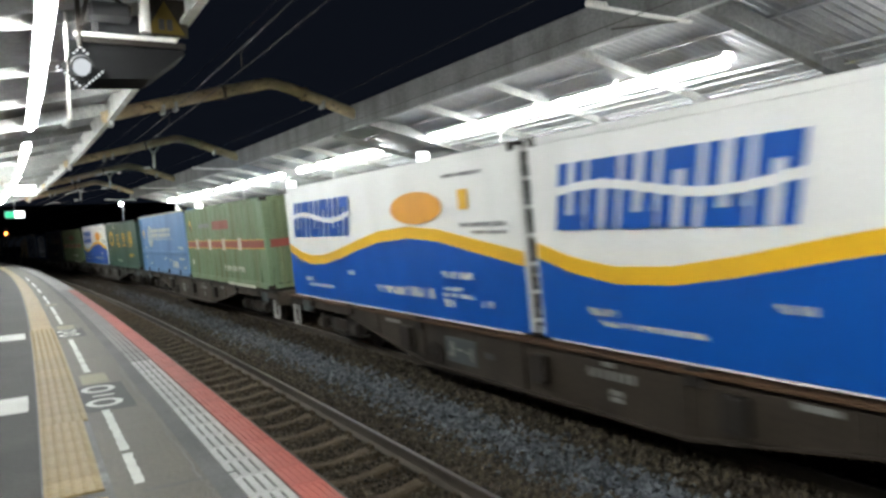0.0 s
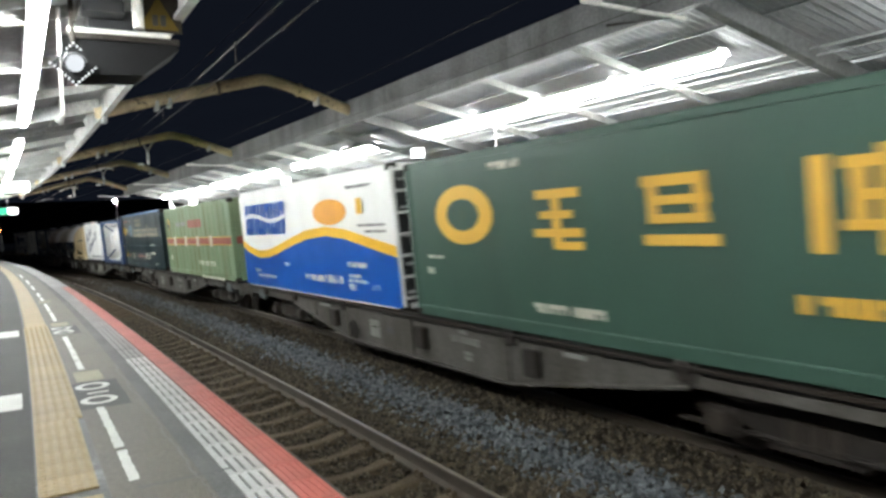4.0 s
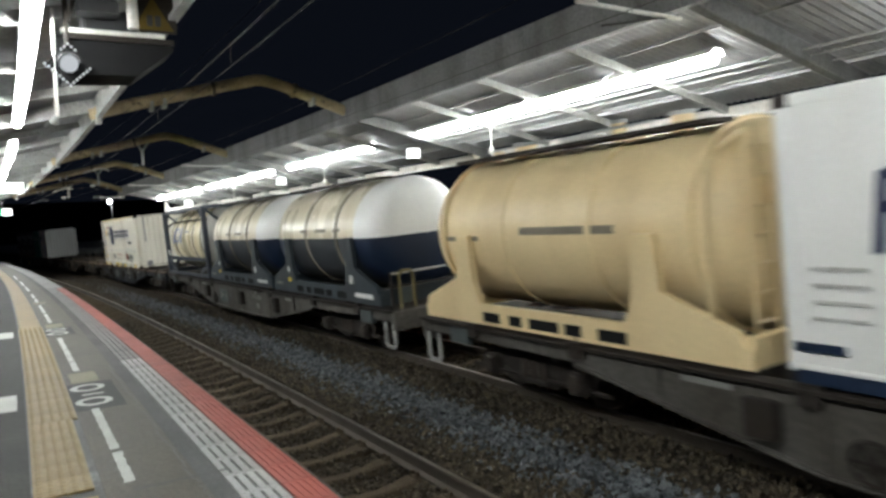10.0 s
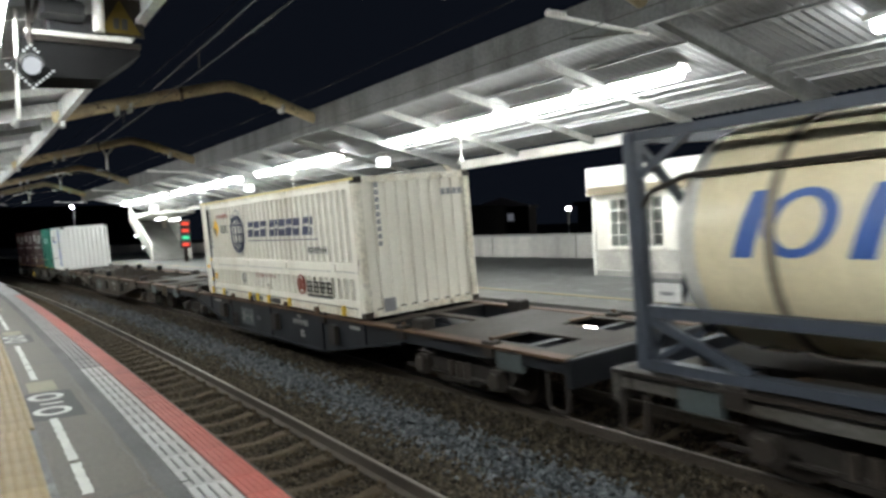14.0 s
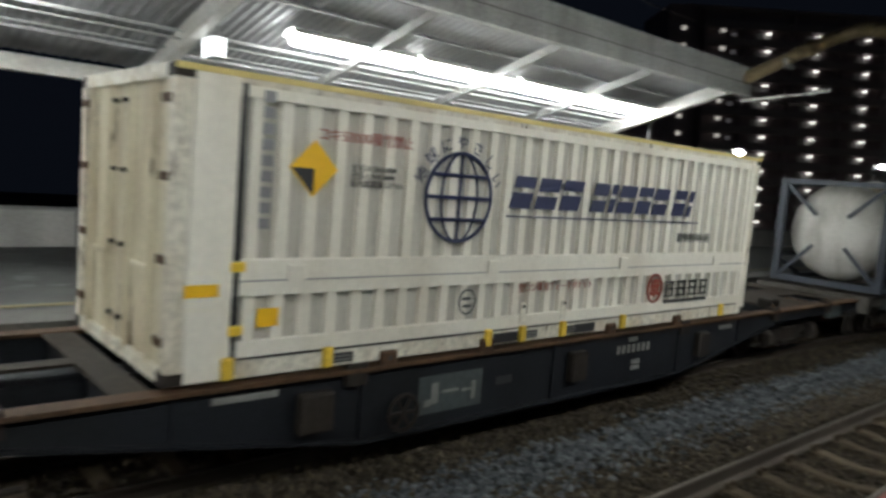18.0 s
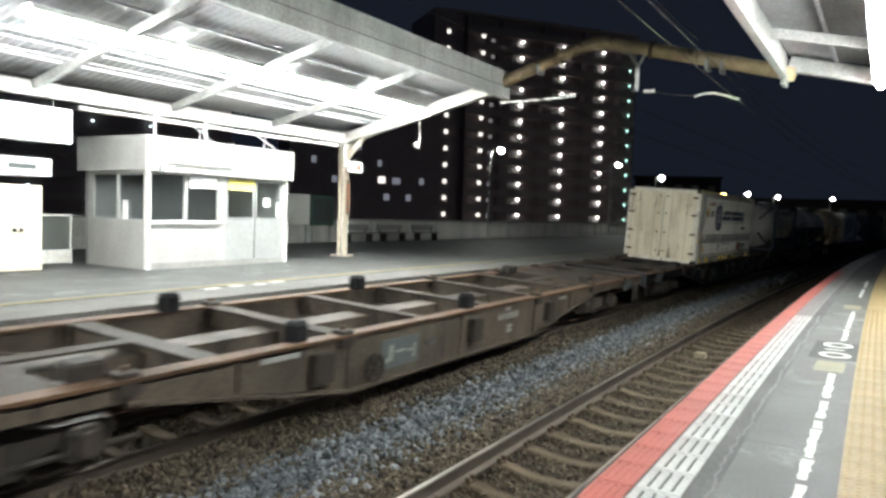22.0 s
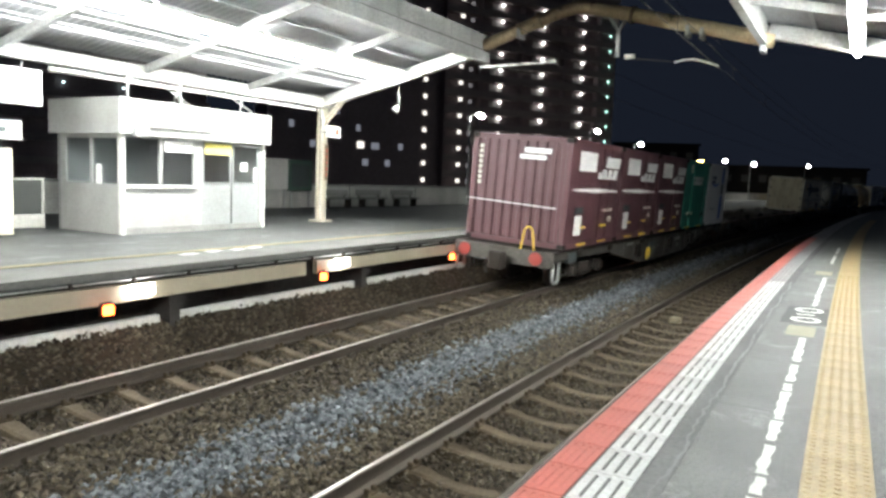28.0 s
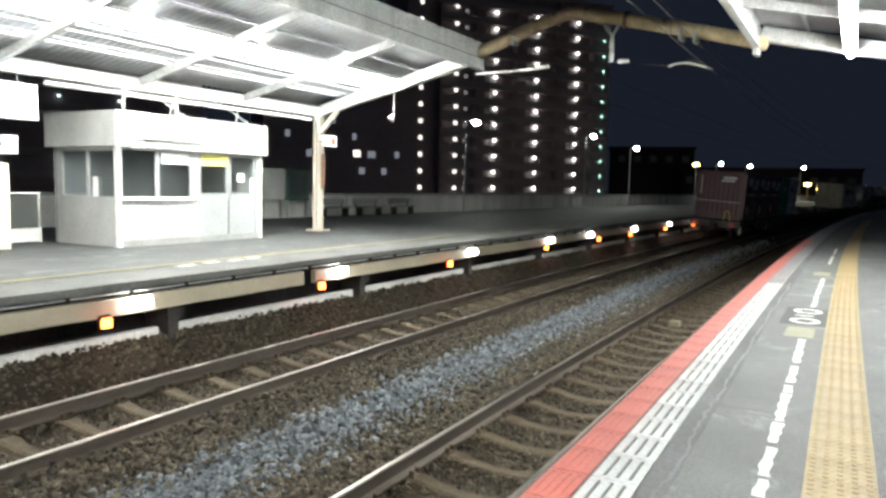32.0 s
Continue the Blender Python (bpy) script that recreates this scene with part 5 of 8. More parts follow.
def tank(name, label, offset, shell, lower=None, frame=None, radius=1.12, rings=(-1.4, 0.0, 1.4), saddles=None):
    """A tank container, twenty feet long. frame: an open frame round it; saddles: plated cradles instead."""
    c = thing(name, Matrix.Identity(4), label, "tank", "containers on the freight train")
    h, z0 = 3.03, DECK + 0.05
    cz = z0 + 1.27
    end = 2.72 if frame else 2.95
    prof = [(-end, 0.02), (-end + 0.02, 0.5 * radius), (-end + 0.1, 0.78 * radius), (-end + 0.25, 0.93 * radius), (-end + 0.45, radius), (-1.9, radius), (1.9, radius), (end - 0.45, radius), (end - 0.25, 0.93 * radius), (end - 0.1, 0.78 * radius), (end - 0.02, 0.5 * radius), (end, 0.02)]
    kit = Kit().lathe(prof, 0, 40, 0, cz)
    body = part("tank_shell", kit, shell, c, "rounded tank shell", smooth=True)
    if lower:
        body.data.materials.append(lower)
        body.data.materials.append(LOWER_SLATE)
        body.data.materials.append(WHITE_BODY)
        # lower shell: slate between the saddles, the lower paint at both ends
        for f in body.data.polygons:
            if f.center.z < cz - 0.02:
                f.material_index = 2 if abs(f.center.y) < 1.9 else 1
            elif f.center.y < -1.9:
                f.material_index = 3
    for y in rings:
        part("hoop", Kit().lathe([(-0.05, radius - 0.01), (-0.05, radius + 0.02), (0.05, radius + 0.02), (0.05, radius - 0.01)], y, 40, 0, cz), TANK_RING if frame is FRAME_GREY or lower else shell, c, smooth=False)
    hatch = part("manhole", Kit().rod((0, 0.3, cz + radius - 0.05), (0, 0.3, cz + radius + 0.1), 0.28, 16), GALV, c)
    part("manhole_lid", Kit().rod((0, 0.3, cz + radius + 0.1), (0, 0.3, cz + radius + 0.14), 0.31, 16), GALV, hatch)
    part("walkway", Kit().box(-0.75, -0.35, -2.4, 2.4, cz + radius - 0.02, cz + radius + 0.03), DARK_STEEL, c)
    if frame:
        z1 = z0 + 2.44
        for x in (-1.15, 1.15):
            for y in (-h + 0.08, h - 0.08):
                part("corner_post", Kit().chip(x - 0.08, x + 0.08, y - 0.08, y + 0.08, z0, z1, 0.02), frame, c)
                k = 1 if y > 0 else -1
                part("diagonal_brace", Kit().bar((x, y, z0 + 0.55), (x, y - k * 1.2, z0 + 0.1), 0.07, 0.09), frame, c)
                part("knee_brace", Kit().bar((x, y, z1 - 0.5), (x, y - k * 0.7, z1 - 0.08), 0.06, 0.07), frame, c)
            part("bottom_rail", Kit().box(x - 0.07, x + 0.07, -h, h, z0, z0 + (0.1 if frame is FRAME_GREY else 0.16)), frame, c)
            part("top_rail", Kit().box(x - 0.05, x + 0.05, -h, h, z1 - 0.1, z1), frame, c)
            if frame is FRAME_GREY:
                part("mid_rail", Kit().box(x - 0.05, x + 0.05, -h, h, z0 + 0.55, z0 + 0.67), frame, c)
        for y in (-h + 0.08, h - 0.08):
            for za, zb in ((z0, z0 + 0.14), (z1 - 0.12, z1)):
                part("end_rail", Kit().box(-1.1, 1.1, y - 0.06, y + 0.06, za, zb), frame, c)
            for xa in (-1, 1):
                for za, zb in ((z0 + 0.1, cz - 0.35), (z1 - 0.1, cz + 0.35)):
                    part("end_brace", Kit().bar((xa * 1.1, y, za), (xa * 0.35, y, zb), 0.08, 0.08), frame, c)
        for y in (-1.0, 1.0) if frame is not FRAME_GREY else ():
            part("support_plate", Kit().bar((-1.12, y, z0 + 0.12), (-0.72, y + 0.3, z0 + 0.5), 0.4, 0.04, (0, 1, 0)), shell, c)
    if saddles:
        for x in (-1.16, 1.16):
            part("skirt", Kit().prism([(-h, z0), (-h, z0 + 0.2), (-2.6, z0 + 0.3), (2.6, z0 + 0.3), (h, z0 + 0.2), (h, z0)], 0, x - 0.04, x + 0.04), saddles, c, "plated skirt")
            for y in (-1.78, 1.78):
                k = 1 if y > 0 else -1
                part("saddle_foot", Kit().prism([(y - k * 0.36, z0 + 0.25), (y - k * 0.2, z0 + 0.62), (y + k * 0.2, z0 + 0.68), (k * 2.9, z0 + 0.34), (k * 3.0, z0 + 0.16), (k * 2.6, z0 + 0.16)], 0, x - 0.05, x + 0.05), saddles, c, "flared saddle foot")
                part("saddle_post", Kit().prism([(y - k * 0.2, z0 + 0.62), (y - k * 0.17, cz + 0.02), (y + k * 0.14, cz + 0.02), (y + k * 0.2, z0 + 0.68)], 0, x - 0.05, x + 0.05), saddles, c, "upright saddle post")
            for y, half in ((-1.22, 0.23), (-0.55, 0.15), (0.02, 0.3), (0.62, 0.14), (1.18, 0.2)):
                part("skirt_opening", Kit().box(x - 0.045, x + 0.045, y - half, y + half, z0 + 0.05, z0 + 0.19), FRESH_ASPHALT, c)
        for y in (-h + 0.05, h - 0.05):
            part("end_rail", Kit().box(-1.16, 1.16, y - 0.05, y + 0.05, z0, z0 + 0.3), saddles, c)
    return rolling(c, offset)


c = tank("blue_framed_tank", "white tank in a blue open frame", along(4, -6.45), WHITE_BODY, frame=FRAME_BLUE, radius=0.86, rings=(-0.9, 0.9))
shell_patch(c, "tan_patch", [(1.15, 0.02), (0.72, 0.02)], [(1.15, 0.34), (0.72, 0.34)], 0.86, TAN, "faded tan label")
for y0, y1, up in ((1.95, 1.5, 0.22), (1.9, 1.55, 0.05), (-1.75, -2.3, 0.38), (-1.75, -2.3, 0.26), (-1.7, -2.2, 0.14), (-0.7, -0.95, 0.08)):
    shell_patch(c, "stencil", [(y0, up), (y1, up)], [(y0, up + 0.05), (y1, up + 0.05)], 0.86, GREYTEXT)
c = container("white_script_container", "white container with dark script lettering and a navy base line", along(4, 0.05), 6.06, 2.45, WHITE_BODY, side="smooth")
text(c, "Fashion", INK, 2.3, 1.1, 0.86, shear=0.4, turn=16, label="dark blue script lettering")
text(c, "Service Car", INK, 1.55, 0.5, 0.78, shear=0.4, turn=17, label="dark blue script lettering")
panel(c, "navy_line", NAVY, -2.8, 0.85, 0.28, 0.36, "navy line", 0.03)
panel(c, "navy_line", NAVY, 2.5, 2.95, 0.28, 0.36, "", 0.03)
panel(c, "navy_base", NAVY, -2.95, 2.95, 0.0, 0.12, "navy base line", 0.03)
for k in range(4):
    panel(c, "marking", SMOKE, 2.3, 2.75, 0.56 + 0.14 * k, 0.585 + 0.14 * k, "", 0.03)
c = tank("tan_tank", "tan tank container on plated saddles", along(4, 6.45), TAN, rings=(0.87, -0.87), saddles=TAN)
shell_patch(c, "stencil", [(0.45, 0.02), (-1.3, 0.02)], [(0.45, 0.12), (-1.3, 0.12)], 1.12, TANK_RING, "dark stencilled band")
for y in (-2.35, 2.35):
    part("end_flange", Kit().lathe([(-0.04, 1.1), (-0.04, 1.17), (0.04, 1.17), (0.04, 1.1)], y, 40, 0, DECK + 1.32), TAN, c, "stiffening flange near the tank's end")
for y, r, up in ((-1.6, 0.13, 0.16), (-0.6, 0.09, 0.2), (1.3, 0.16, 0.14), (2.0, 0.08, 0.12)):
    valve = part("top_valve", Kit().rod((-0.2, y, DECK + 2.38), (-0.2, y, DECK + 2.44 + up), r, 12), TAN, c)
    part("valve_cap", Kit().rod((-0.2, y, DECK + 2.44 + up), (-0.2, y, DECK + 2.48 + up), r * 1.25, 12), GALV, valve)
for x in (-0.95, -0.62):
    part("ladder_rail", Kit().rod((x, -2.92, DECK + 0.3), (x, -2.92, DECK + 2.3), 0.022, 6), TAN, c)
for k in range(7):
    part("ladder_rung", Kit().rod((-0.95, -2.92, DECK + 0.45 + 0.28 * k), (-0.62, -2.92, DECK + 0.45 + 0.28 * k), 0.015, 6), TAN, c)
part("drain_pipe", Kit().pipe([(-0.6, -2.62, DECK + 2.3), (-1.1, -2.62, DECK + 2.1), (-1.2, -2.62, DECK + 1.9), (-1.22, -2.62, DECK + 1.2), (-1.2, -2.62, DECK + 0.5)], 0.035, 8), TAN, c, "tan drain pipe")
for y in (-0.9, 0.9):
    part("grab_rail", Kit().pipe([(-0.55, y - 0.6, DECK + 2.4), (-0.55, y - 0.6, DECK + 2.56), (-0.55, y + 0.6, DECK + 2.56), (-0.55, y + 0.6, DECK + 2.4)], 0.015, 6), GALV, c)
shell_patch(c, "stencil", [(2.3, -0.06), (1.45, -0.06)], [(2.3, 0.01), (1.45, 0.01)], 1.12, TANK_RING)
for m_ in (-6.25, 0.0):
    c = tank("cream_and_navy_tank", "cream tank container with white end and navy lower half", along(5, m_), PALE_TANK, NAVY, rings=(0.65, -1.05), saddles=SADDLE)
    for y0, y1 in ((1.0, 0.55), (0.1, -0.5), (-0.9, -1.25)):
        shell_patch(c, "stencil", [(y0, 0.14), (y1, 0.14)], [(y0, 0.21), (y1, 0.21)], 1.12, TANK_RING)
    panel(c, "white_plate", STEP_WHITE, -2.75, -1.95, 0.12, 0.21, "white number plate on the skirt", 0.0)
    panel(c, "white_label", STEP_WHITE, -1.9, -1.74, 0.38, 0.54, "", 0.0)
    panel(c, "white_label", STEP_WHITE, 1.7, 1.84, 0.5, 0.62, "", 0.0)
    panel(c, "yellow_label", SAFETY_YELLOW, 1.66, 1.86, 0.26, 0.36, "", 0.0)
    panel(c, "white_plate", PLATE_GREY, 2.3, 2.75, 0.17, 0.23, "", 0.0)
c = tank("slate_framed_tank", "cream tank in a slate grey open frame", along(5, 6.25), TANK_CREAM, frame=FRAME_GREY, radius=1.15, rings=(1.5, 0.2, -1.1, -2.2))
for y0, wide in ((1.88, 0.2), (0.84, 0.2)):
    shell_patch(c, "logo_bar", [(y0, -0.1), (y0 - wide, -0.1)], [(y0 - 0.2, 0.5), (y0 - wide - 0.2, 0.5)], 1.15, MID_BLUE, "blue slanted bar of the logo")
shell_ring(c, "logo_ring", 1.24, 0.2, 0.33, 0.3, 0.13, 1.15, MID_BLUE, "blue slanted ring of the logo")
shell_patch(c, "marking", [(0.3, 0.3), (-0.6, 0.3)], [(0.3, 0.37), (-0.6, 0.37)], 1.15, GREYTEXT)
tz = DECK + 1.32
TANK_END = paint("dirty_white_tank_end", (0.56, 0.55, 0.51), 0.55, dirt=(0.16, 0.135, 0.1), wear=0.75, streak=3, big=2.2, bump=0.05)
part("top_hose", Kit().pipe([(-1.16, 2.95, tz + 0.3), (-1.1, 2.8, tz + 0.55), (-1.0, 2.45, tz + 0.68), (-0.98, 1.5, tz + 0.7), (-0.98, 0.0, tz + 0.72), (-0.98, -2.7, tz + 0.72)], 0.03, 8), DARK_STEEL, c, "dark hose along the tank's shoulder")
part("white_plate", Kit().chip(-1.215, -1.2, 2.42, 2.74, tz - 0.55, tz - 0.36, 0.004), STEP_WHITE, c, "small white plate")
part("plate_mark", Kit().box(-1.22, -1.215, 2.5, 2.66, tz - 0.48, tz - 0.44), GREYTEXT, c)
for ys in (-1, 1):
    part("end_cap", Kit().lathe([(ys * 2.28, 1.156), (ys * 2.36, 1.14), (ys * 2.48, 1.1), (ys * 2.64, 0.93), (ys * 2.725, 0.6), (ys * 2.735, 0.02)], 0, 36, 0, tz), TANK_END, c, "white painted tank end", smooth=True)
    for za, zb in ((0.1, 0.5), (0.5, 0.1)):
        part("foot_brace", Kit().bar((-1.1, ys * 2.85, DECK + 0.05 + za), (-1.0, ys * 2.2, DECK + 0.05 + zb), 0.05, 0.06), FRAME_GREY, c)


def eco_white(offset):
    c = container("cream_container", "cream ribbed container with rust stains and dark blue emblem", offset, L31, 2.5, CREAM_BODY, 0.2716, 0.05, end_colour=CREAM_RUST, post_colour=CREAM_POST, recess=CREAM_RECESS_SHADE, first_rib=-4.452)
    h = L31 / 2
    part("yellow_edge", Kit().box(-1.256, -1.246, -h, h, DECK + 2.5, DECK + 2.55), PALE_YELLOW, c, "yellow top edge")
    part("lower_band", Kit().chip(-1.243, -1.2, -h + 0.14, h - 0.14, DECK + 0.18, DECK + 0.36, 0.008), CREAM_BODY, c)
    part("upper_band", Kit().chip(-1.243, -1.2, -h + 0.14, h - 0.14, DECK + 2.36, DECK + 2.47, 0.008), CREAM_BODY, c)
    part("mid_band", Kit().chip(-1.243, -1.2, -h + 0.14, h - 0.14, DECK + 0.74, DECK + 1.05, 0.012), CREAM_BODY, c, "plain band between upper and lower ribs")
    part("band_seam", Kit().box(-1.25, -1.245, -h + 0.14, h - 0.14, DECK + 0.86, DECK + 0.872), GREYTEXT, c)
    for y in (-3.6, -1.2, 1.2, 3.6):
        part("hinge", Kit().chip(-1.275, -1.24, y - 0.09, y + 0.09, DECK + 0.86, DECK + 1.0, 0.012), CREAM_BODY, c)
    part("tail_post", Kit().chip(-1.252, -1.2, 4.18, h - 0.14, DECK + 0.06, DECK + 2.5, 0.012), CREAM_BODY, c, "wide plain tail post")
    part("front_post", Kit().chip(-1.25, -1.2, -h + 0.14, -4.42, DECK + 0.06, DECK + 2.5, 0.012), CREAM_BODY, c)
    part("door_seam", Kit().box(-1.251, -1.2, 4.125, 4.175, DECK + 0.08, DECK + 2.46), BLACK, c, "dark upright door seam")
    part("door_seam", Kit().box(-1.2465, -1.24, -4.42, 4.12, DECK + 0.2, DECK + 0.222), BLACK, c)
    for z in (0.42, 0.95):
        part("yellow_catch", Kit().chip(-1.275, -1.24, 4.08, 4.2, DECK + z, DECK + z + 0.08, 0.015), SAFETY_YELLOW, c, "yellow catch")
    panel(c, "yellow_label", SUN_YELLOW, 4.3, 4.58, 0.7, 0.8, "", 0.031)
    globe(c, 1.76, 1.6, 0.45, INK)
    for j, ch in enumerate("地球にやさしい"):
        a = math.pi * (0.88 - 0.76 * j / 6)
        text(c, ch, INK, 1.76 - 0.5 * math.cos(a) + 0.08 * math.sin(a), 1.6 + 0.5 * math.sin(a) + 0.08 * math.cos(a), 0.16, proud=0.006, turn=math.degrees(a) - 90)
    slanted_word(c, [0.34, 0.36, 0.36, 0.3, 0.12, 0.36, 0.32, 0.34, 0.3, 0.12], [0.07, 0.07, 0.22, 0.06, 0.06, 0.06, 0.06, 0.16, 0.07, 0], 1.02, 1.52, 0.36, INK, proud=0.006)
    panel(c, "underline", INK, -2.98, 1.04, 1.42, 1.44, "", 0.006)
    text(c, "遮熱塗料使用", BLACK, -2.46, 1.16, 0.15, proud=0.006)
    for j in range(4):
        y = -3.44 + 0.31 * j
        for a, b, za, zb in ((0.0, 0.24, 0.56, 0.6), (0.0, 0.24, 0.465, 0.5), (0.0, 0.24, 0.37, 0.4), (0.02, 0.06, 0.37, 0.6), (0.17, 0.21, 0.37, 0.6)):
            panel(c, "black_character", BLACK, y + a, y + b, za, zb, "", 0.02)
    panel(c, "small_lettering", BLACK, -3.44, -2.27, 0.28, 0.33, "", 0.02)
    ring = [(-2.0 + 0.17 * math.cos(a), DECK + 0.56 + 0.19 * math.sin(a)) for a in (2 * math.pi * j / 20 for j in range(20))]
    kit = Kit().pipe([(-1.255, a, b) for a, b in ring + ring[:1]], 0.018, 6)
    for u, za, zb in ((-0.07, -0.1, 0.12), (0.0, -0.12, 0.13), (0.07, -0.1, 0.12)):
        part("badge_stroke", Kit().box(-1.262, -1.25, -2.0 + u - 0.018, -2.0 + u + 0.018, DECK + 0.56 + za, DECK + 0.56 + zb), MAROON, c)
    for u in (-0.06, 0.03, 0.11):
        part("badge_stroke", Kit().box(-1.263, -1.25, -2.11, -1.89, DECK + 0.545 + u, DECK + 0.57 + u), MAROON, c)
    part("red_badge", kit, MAROON, c, "round faded red badge")
    kit = Kit().pipe([(-1.25, 1.54 + 0.115 * math.cos(a), DECK + 0.56 + 0.13 * math.sin(a)) for a in (2 * math.pi * j / 18 for j in range(19))], 0.01, 5)
    kit.box(-1.254, -1.248, 1.48, 1.6, DECK + 0.5, DECK + 0.53).box(-1.254, -1.248, 1.5, 1.62, DECK + 0.58, DECK + 0.61)
    part("green_badge", kit, SADDLE, c, "small faded green badge")
    for y in (0.65, -0.07):
        part("bolt_plate", Kit().chip(-1.256, -1.24, y - 0.05, y + 0.05, DECK + 0.26, DECK + 0.5, 0.006), CREAM_POST, c)
        part("bolt", Kit().rod((-1.27, y, DECK + 0.46), (-1.25, y, DECK + 0.46), 0.02, 8), BLACK, c)
    for y in (3.1, 0.52, -0.2):
        part("label_plate", Kit().box(-1.262, -1.25, y - 0.14, y + 0.14, DECK + 0.08, DECK + 0.17), BLACK, c)
        for q in (0.105, 0.14):
            part("small_lettering", Kit().box(-1.265, -1.262, y - 0.12, y + 0.12, DECK + q - 0.008, DECK + q + 0.008), PLATE_GREY, c)
    # marks on the front end
    for j in range(9):
        part("end_mark", Kit().box(-0.86, -0.78, -h - 0.014, -h - 0.006, DECK + 1.3 + 0.13 * j, DECK + 1.39 + 0.13 * j), GREYTEXT, c)
    for j in range(4):
        part("end_mark", Kit().box(0.55 + 0.13 * j, 0.65 + 0.13 * j, -h - 0.014, -h - 0.006, DECK + 2.12, DECK + 2.24), GREYTEXT, c)
    part("end_patch", Kit().box(-0.86, -0.62, -h - 0.016, -h - 0.006, DECK + 0.12, DECK + 0.36), GREYTEXT, c, "dark grey patch")
    text(c, "コキ50000積載禁止", MAROON, 3.46, 2.04, 0.125, proud=0.006, label="red lettering")
    text(c, "空コン専用フォークポケット", MAROON, 0.74, 0.58, 0.105, proud=0.006, label="red lettering")
    for j, line in enumerate(("全長 H 2645MM", "全長 L 9410MM", "最大総重量 G19.6t")):
        text(c, line, BLACK, 3.1, 1.79 - 0.07 * j, 0.075, proud=0.006)
    for j in range(9):
        panel(c, "small_lettering", GREYTEXT, 3.88, 3.98, 1.25 + 0.13 * j, 1.34 + 0.13 * j, "", 0.02)
    x = -1.232
    part("hazard_diamond", Kit().prism([(3.48, DECK + 1.58), (3.72, DECK + 1.83), (3.48, DECK + 2.08), (3.24, DECK + 1.83)], 0, x - 0.003, x + 0.003), SUN_YELLOW, c, "yellow hazard diamond")
    part("hazard_black", Kit().prism([(3.48, DECK + 1.6), (3.7, DECK + 1.83), (3.48, DECK + 1.83)], 0, x - 0.007, x - 0.004), BLACK, c)
    panel(c, "yellow_label", SUN_YELLOW, 3.75, 3.95, 0.42, 0.58, "", 0.02)
    for y in (-3.9, -1.3, -0.07, 0.65, 1.2, 3.24, 4.2):
        part("yellow_catch", Kit().chip(-1.3, -1.24, y - 0.05, y + 0.05, DECK + 0.06, DECK + 0.24, 0.015), SAFETY_YELLOW, c, "yellow catch")
    for y in (-0.52, 0.9):
        part("fork_pocket", Kit().box(-1.262, -1.2, y - 0.19, y + 0.19, DECK + 0.07, DECK + 0.18), BLACK, c, "dark fork pocket")
    for y in (-2.66, -1.06, 1.2, 2.54):
        bracket = part("rusty_bracket", Kit().chip(-1.29, -1.22, y - 0.1, y + 0.1, DECK + 0.0, DECK + 0.14, 0.02), EDGE_RUST, c)
        part("bolt_hole", Kit().rod((-1.294, y, DECK + 0.07), (-1.285, y, DECK + 0.07), 0.025, 8), BLACK, bracket)
    return c


eco_white(along(6, 0))

WHITE12 = container("white_short_container", "short white container with a blue end band", along(8, -7.5), 3.715, 2.48, WHITE_BODY, side="smooth")
panel(WHITE12, "blue_band", ROYAL_BLUE, -1.03, -0.68, 0.2, 1.2, "blue upright band", 0.03)
panel(WHITE12, "blue_band", ROYAL_BLUE, -1.03, -0.68, 1.72, 2.4, "", 0.03)
panel(WHITE12, "band_label", PLATE_GREY, -1.05, -0.66, 1.25, 1.68, "", 0.03)
slanted_word(WHITE12, [0.16, 0.2, 0.2], [0.08, 0.08, 0], 1.3, 1.66, 0.34, INK)
swoosh = [(1.1 - 0.08 * j, DECK + 1.62 + 0.016 * (j - 7) ** 2 * 0.12) for j in range(15)]
part("logo_swoosh", Kit().prism(swoosh + [(a, b + 0.08) for a, b in reversed(swoosh)], 0, -1.258, -1.25), ROYAL_BLUE, WHITE12)
panel(WHITE12, "marking", GREYTEXT, 0.2, 1.1, 0.62, 0.7, "", 0.03)

GREEN12 = container("teal_short_container", "short teal green container with white lettering shapes", along(8, -3.75), 3.715, 2.48, TEAL_GREEN, side="smooth")
slanted_word(GREEN12, [0.2, 0.2, 0.22, 0.2, 0.2, 0.22], [0.07] * 6, 0.85, 1.6, 0.3, STEP_WHITE)
for y0, y1 in ((0.62, 1.4), (-1.72, -1.28)):
    for za, zb in ((0.3, 0.34), (1.86, 1.9), (2.3, 2.34)):
        panel(GREEN12, "door_edge", NAVY, y0, y1, za, zb, "dark door seam", 0.012)
    for y in (y0, y1):
        panel(GREEN12, "door_edge", NAVY, y - 0.015, y + 0.015, 0.3, 2.34, "", 0.012)
for y in (0.95, -0.95):
    part("yellow_pocket", Kit().chip(-1.27, -1.22, y - 0.3, y + 0.3, DECK + 0.06, DECK + 0.11, 0.01), SAFETY_YELLOW, GREEN12, "yellow fork pocket rim")
panel(GREEN12, "marking", CREAMTEXT, 0.4, 1.5, 0.5, 0.6, "", 0.03)
panel(GREEN12, "white_label", CREAMTEXT, 0.95, 1.25, 2.02, 2.32, "", 0.03)
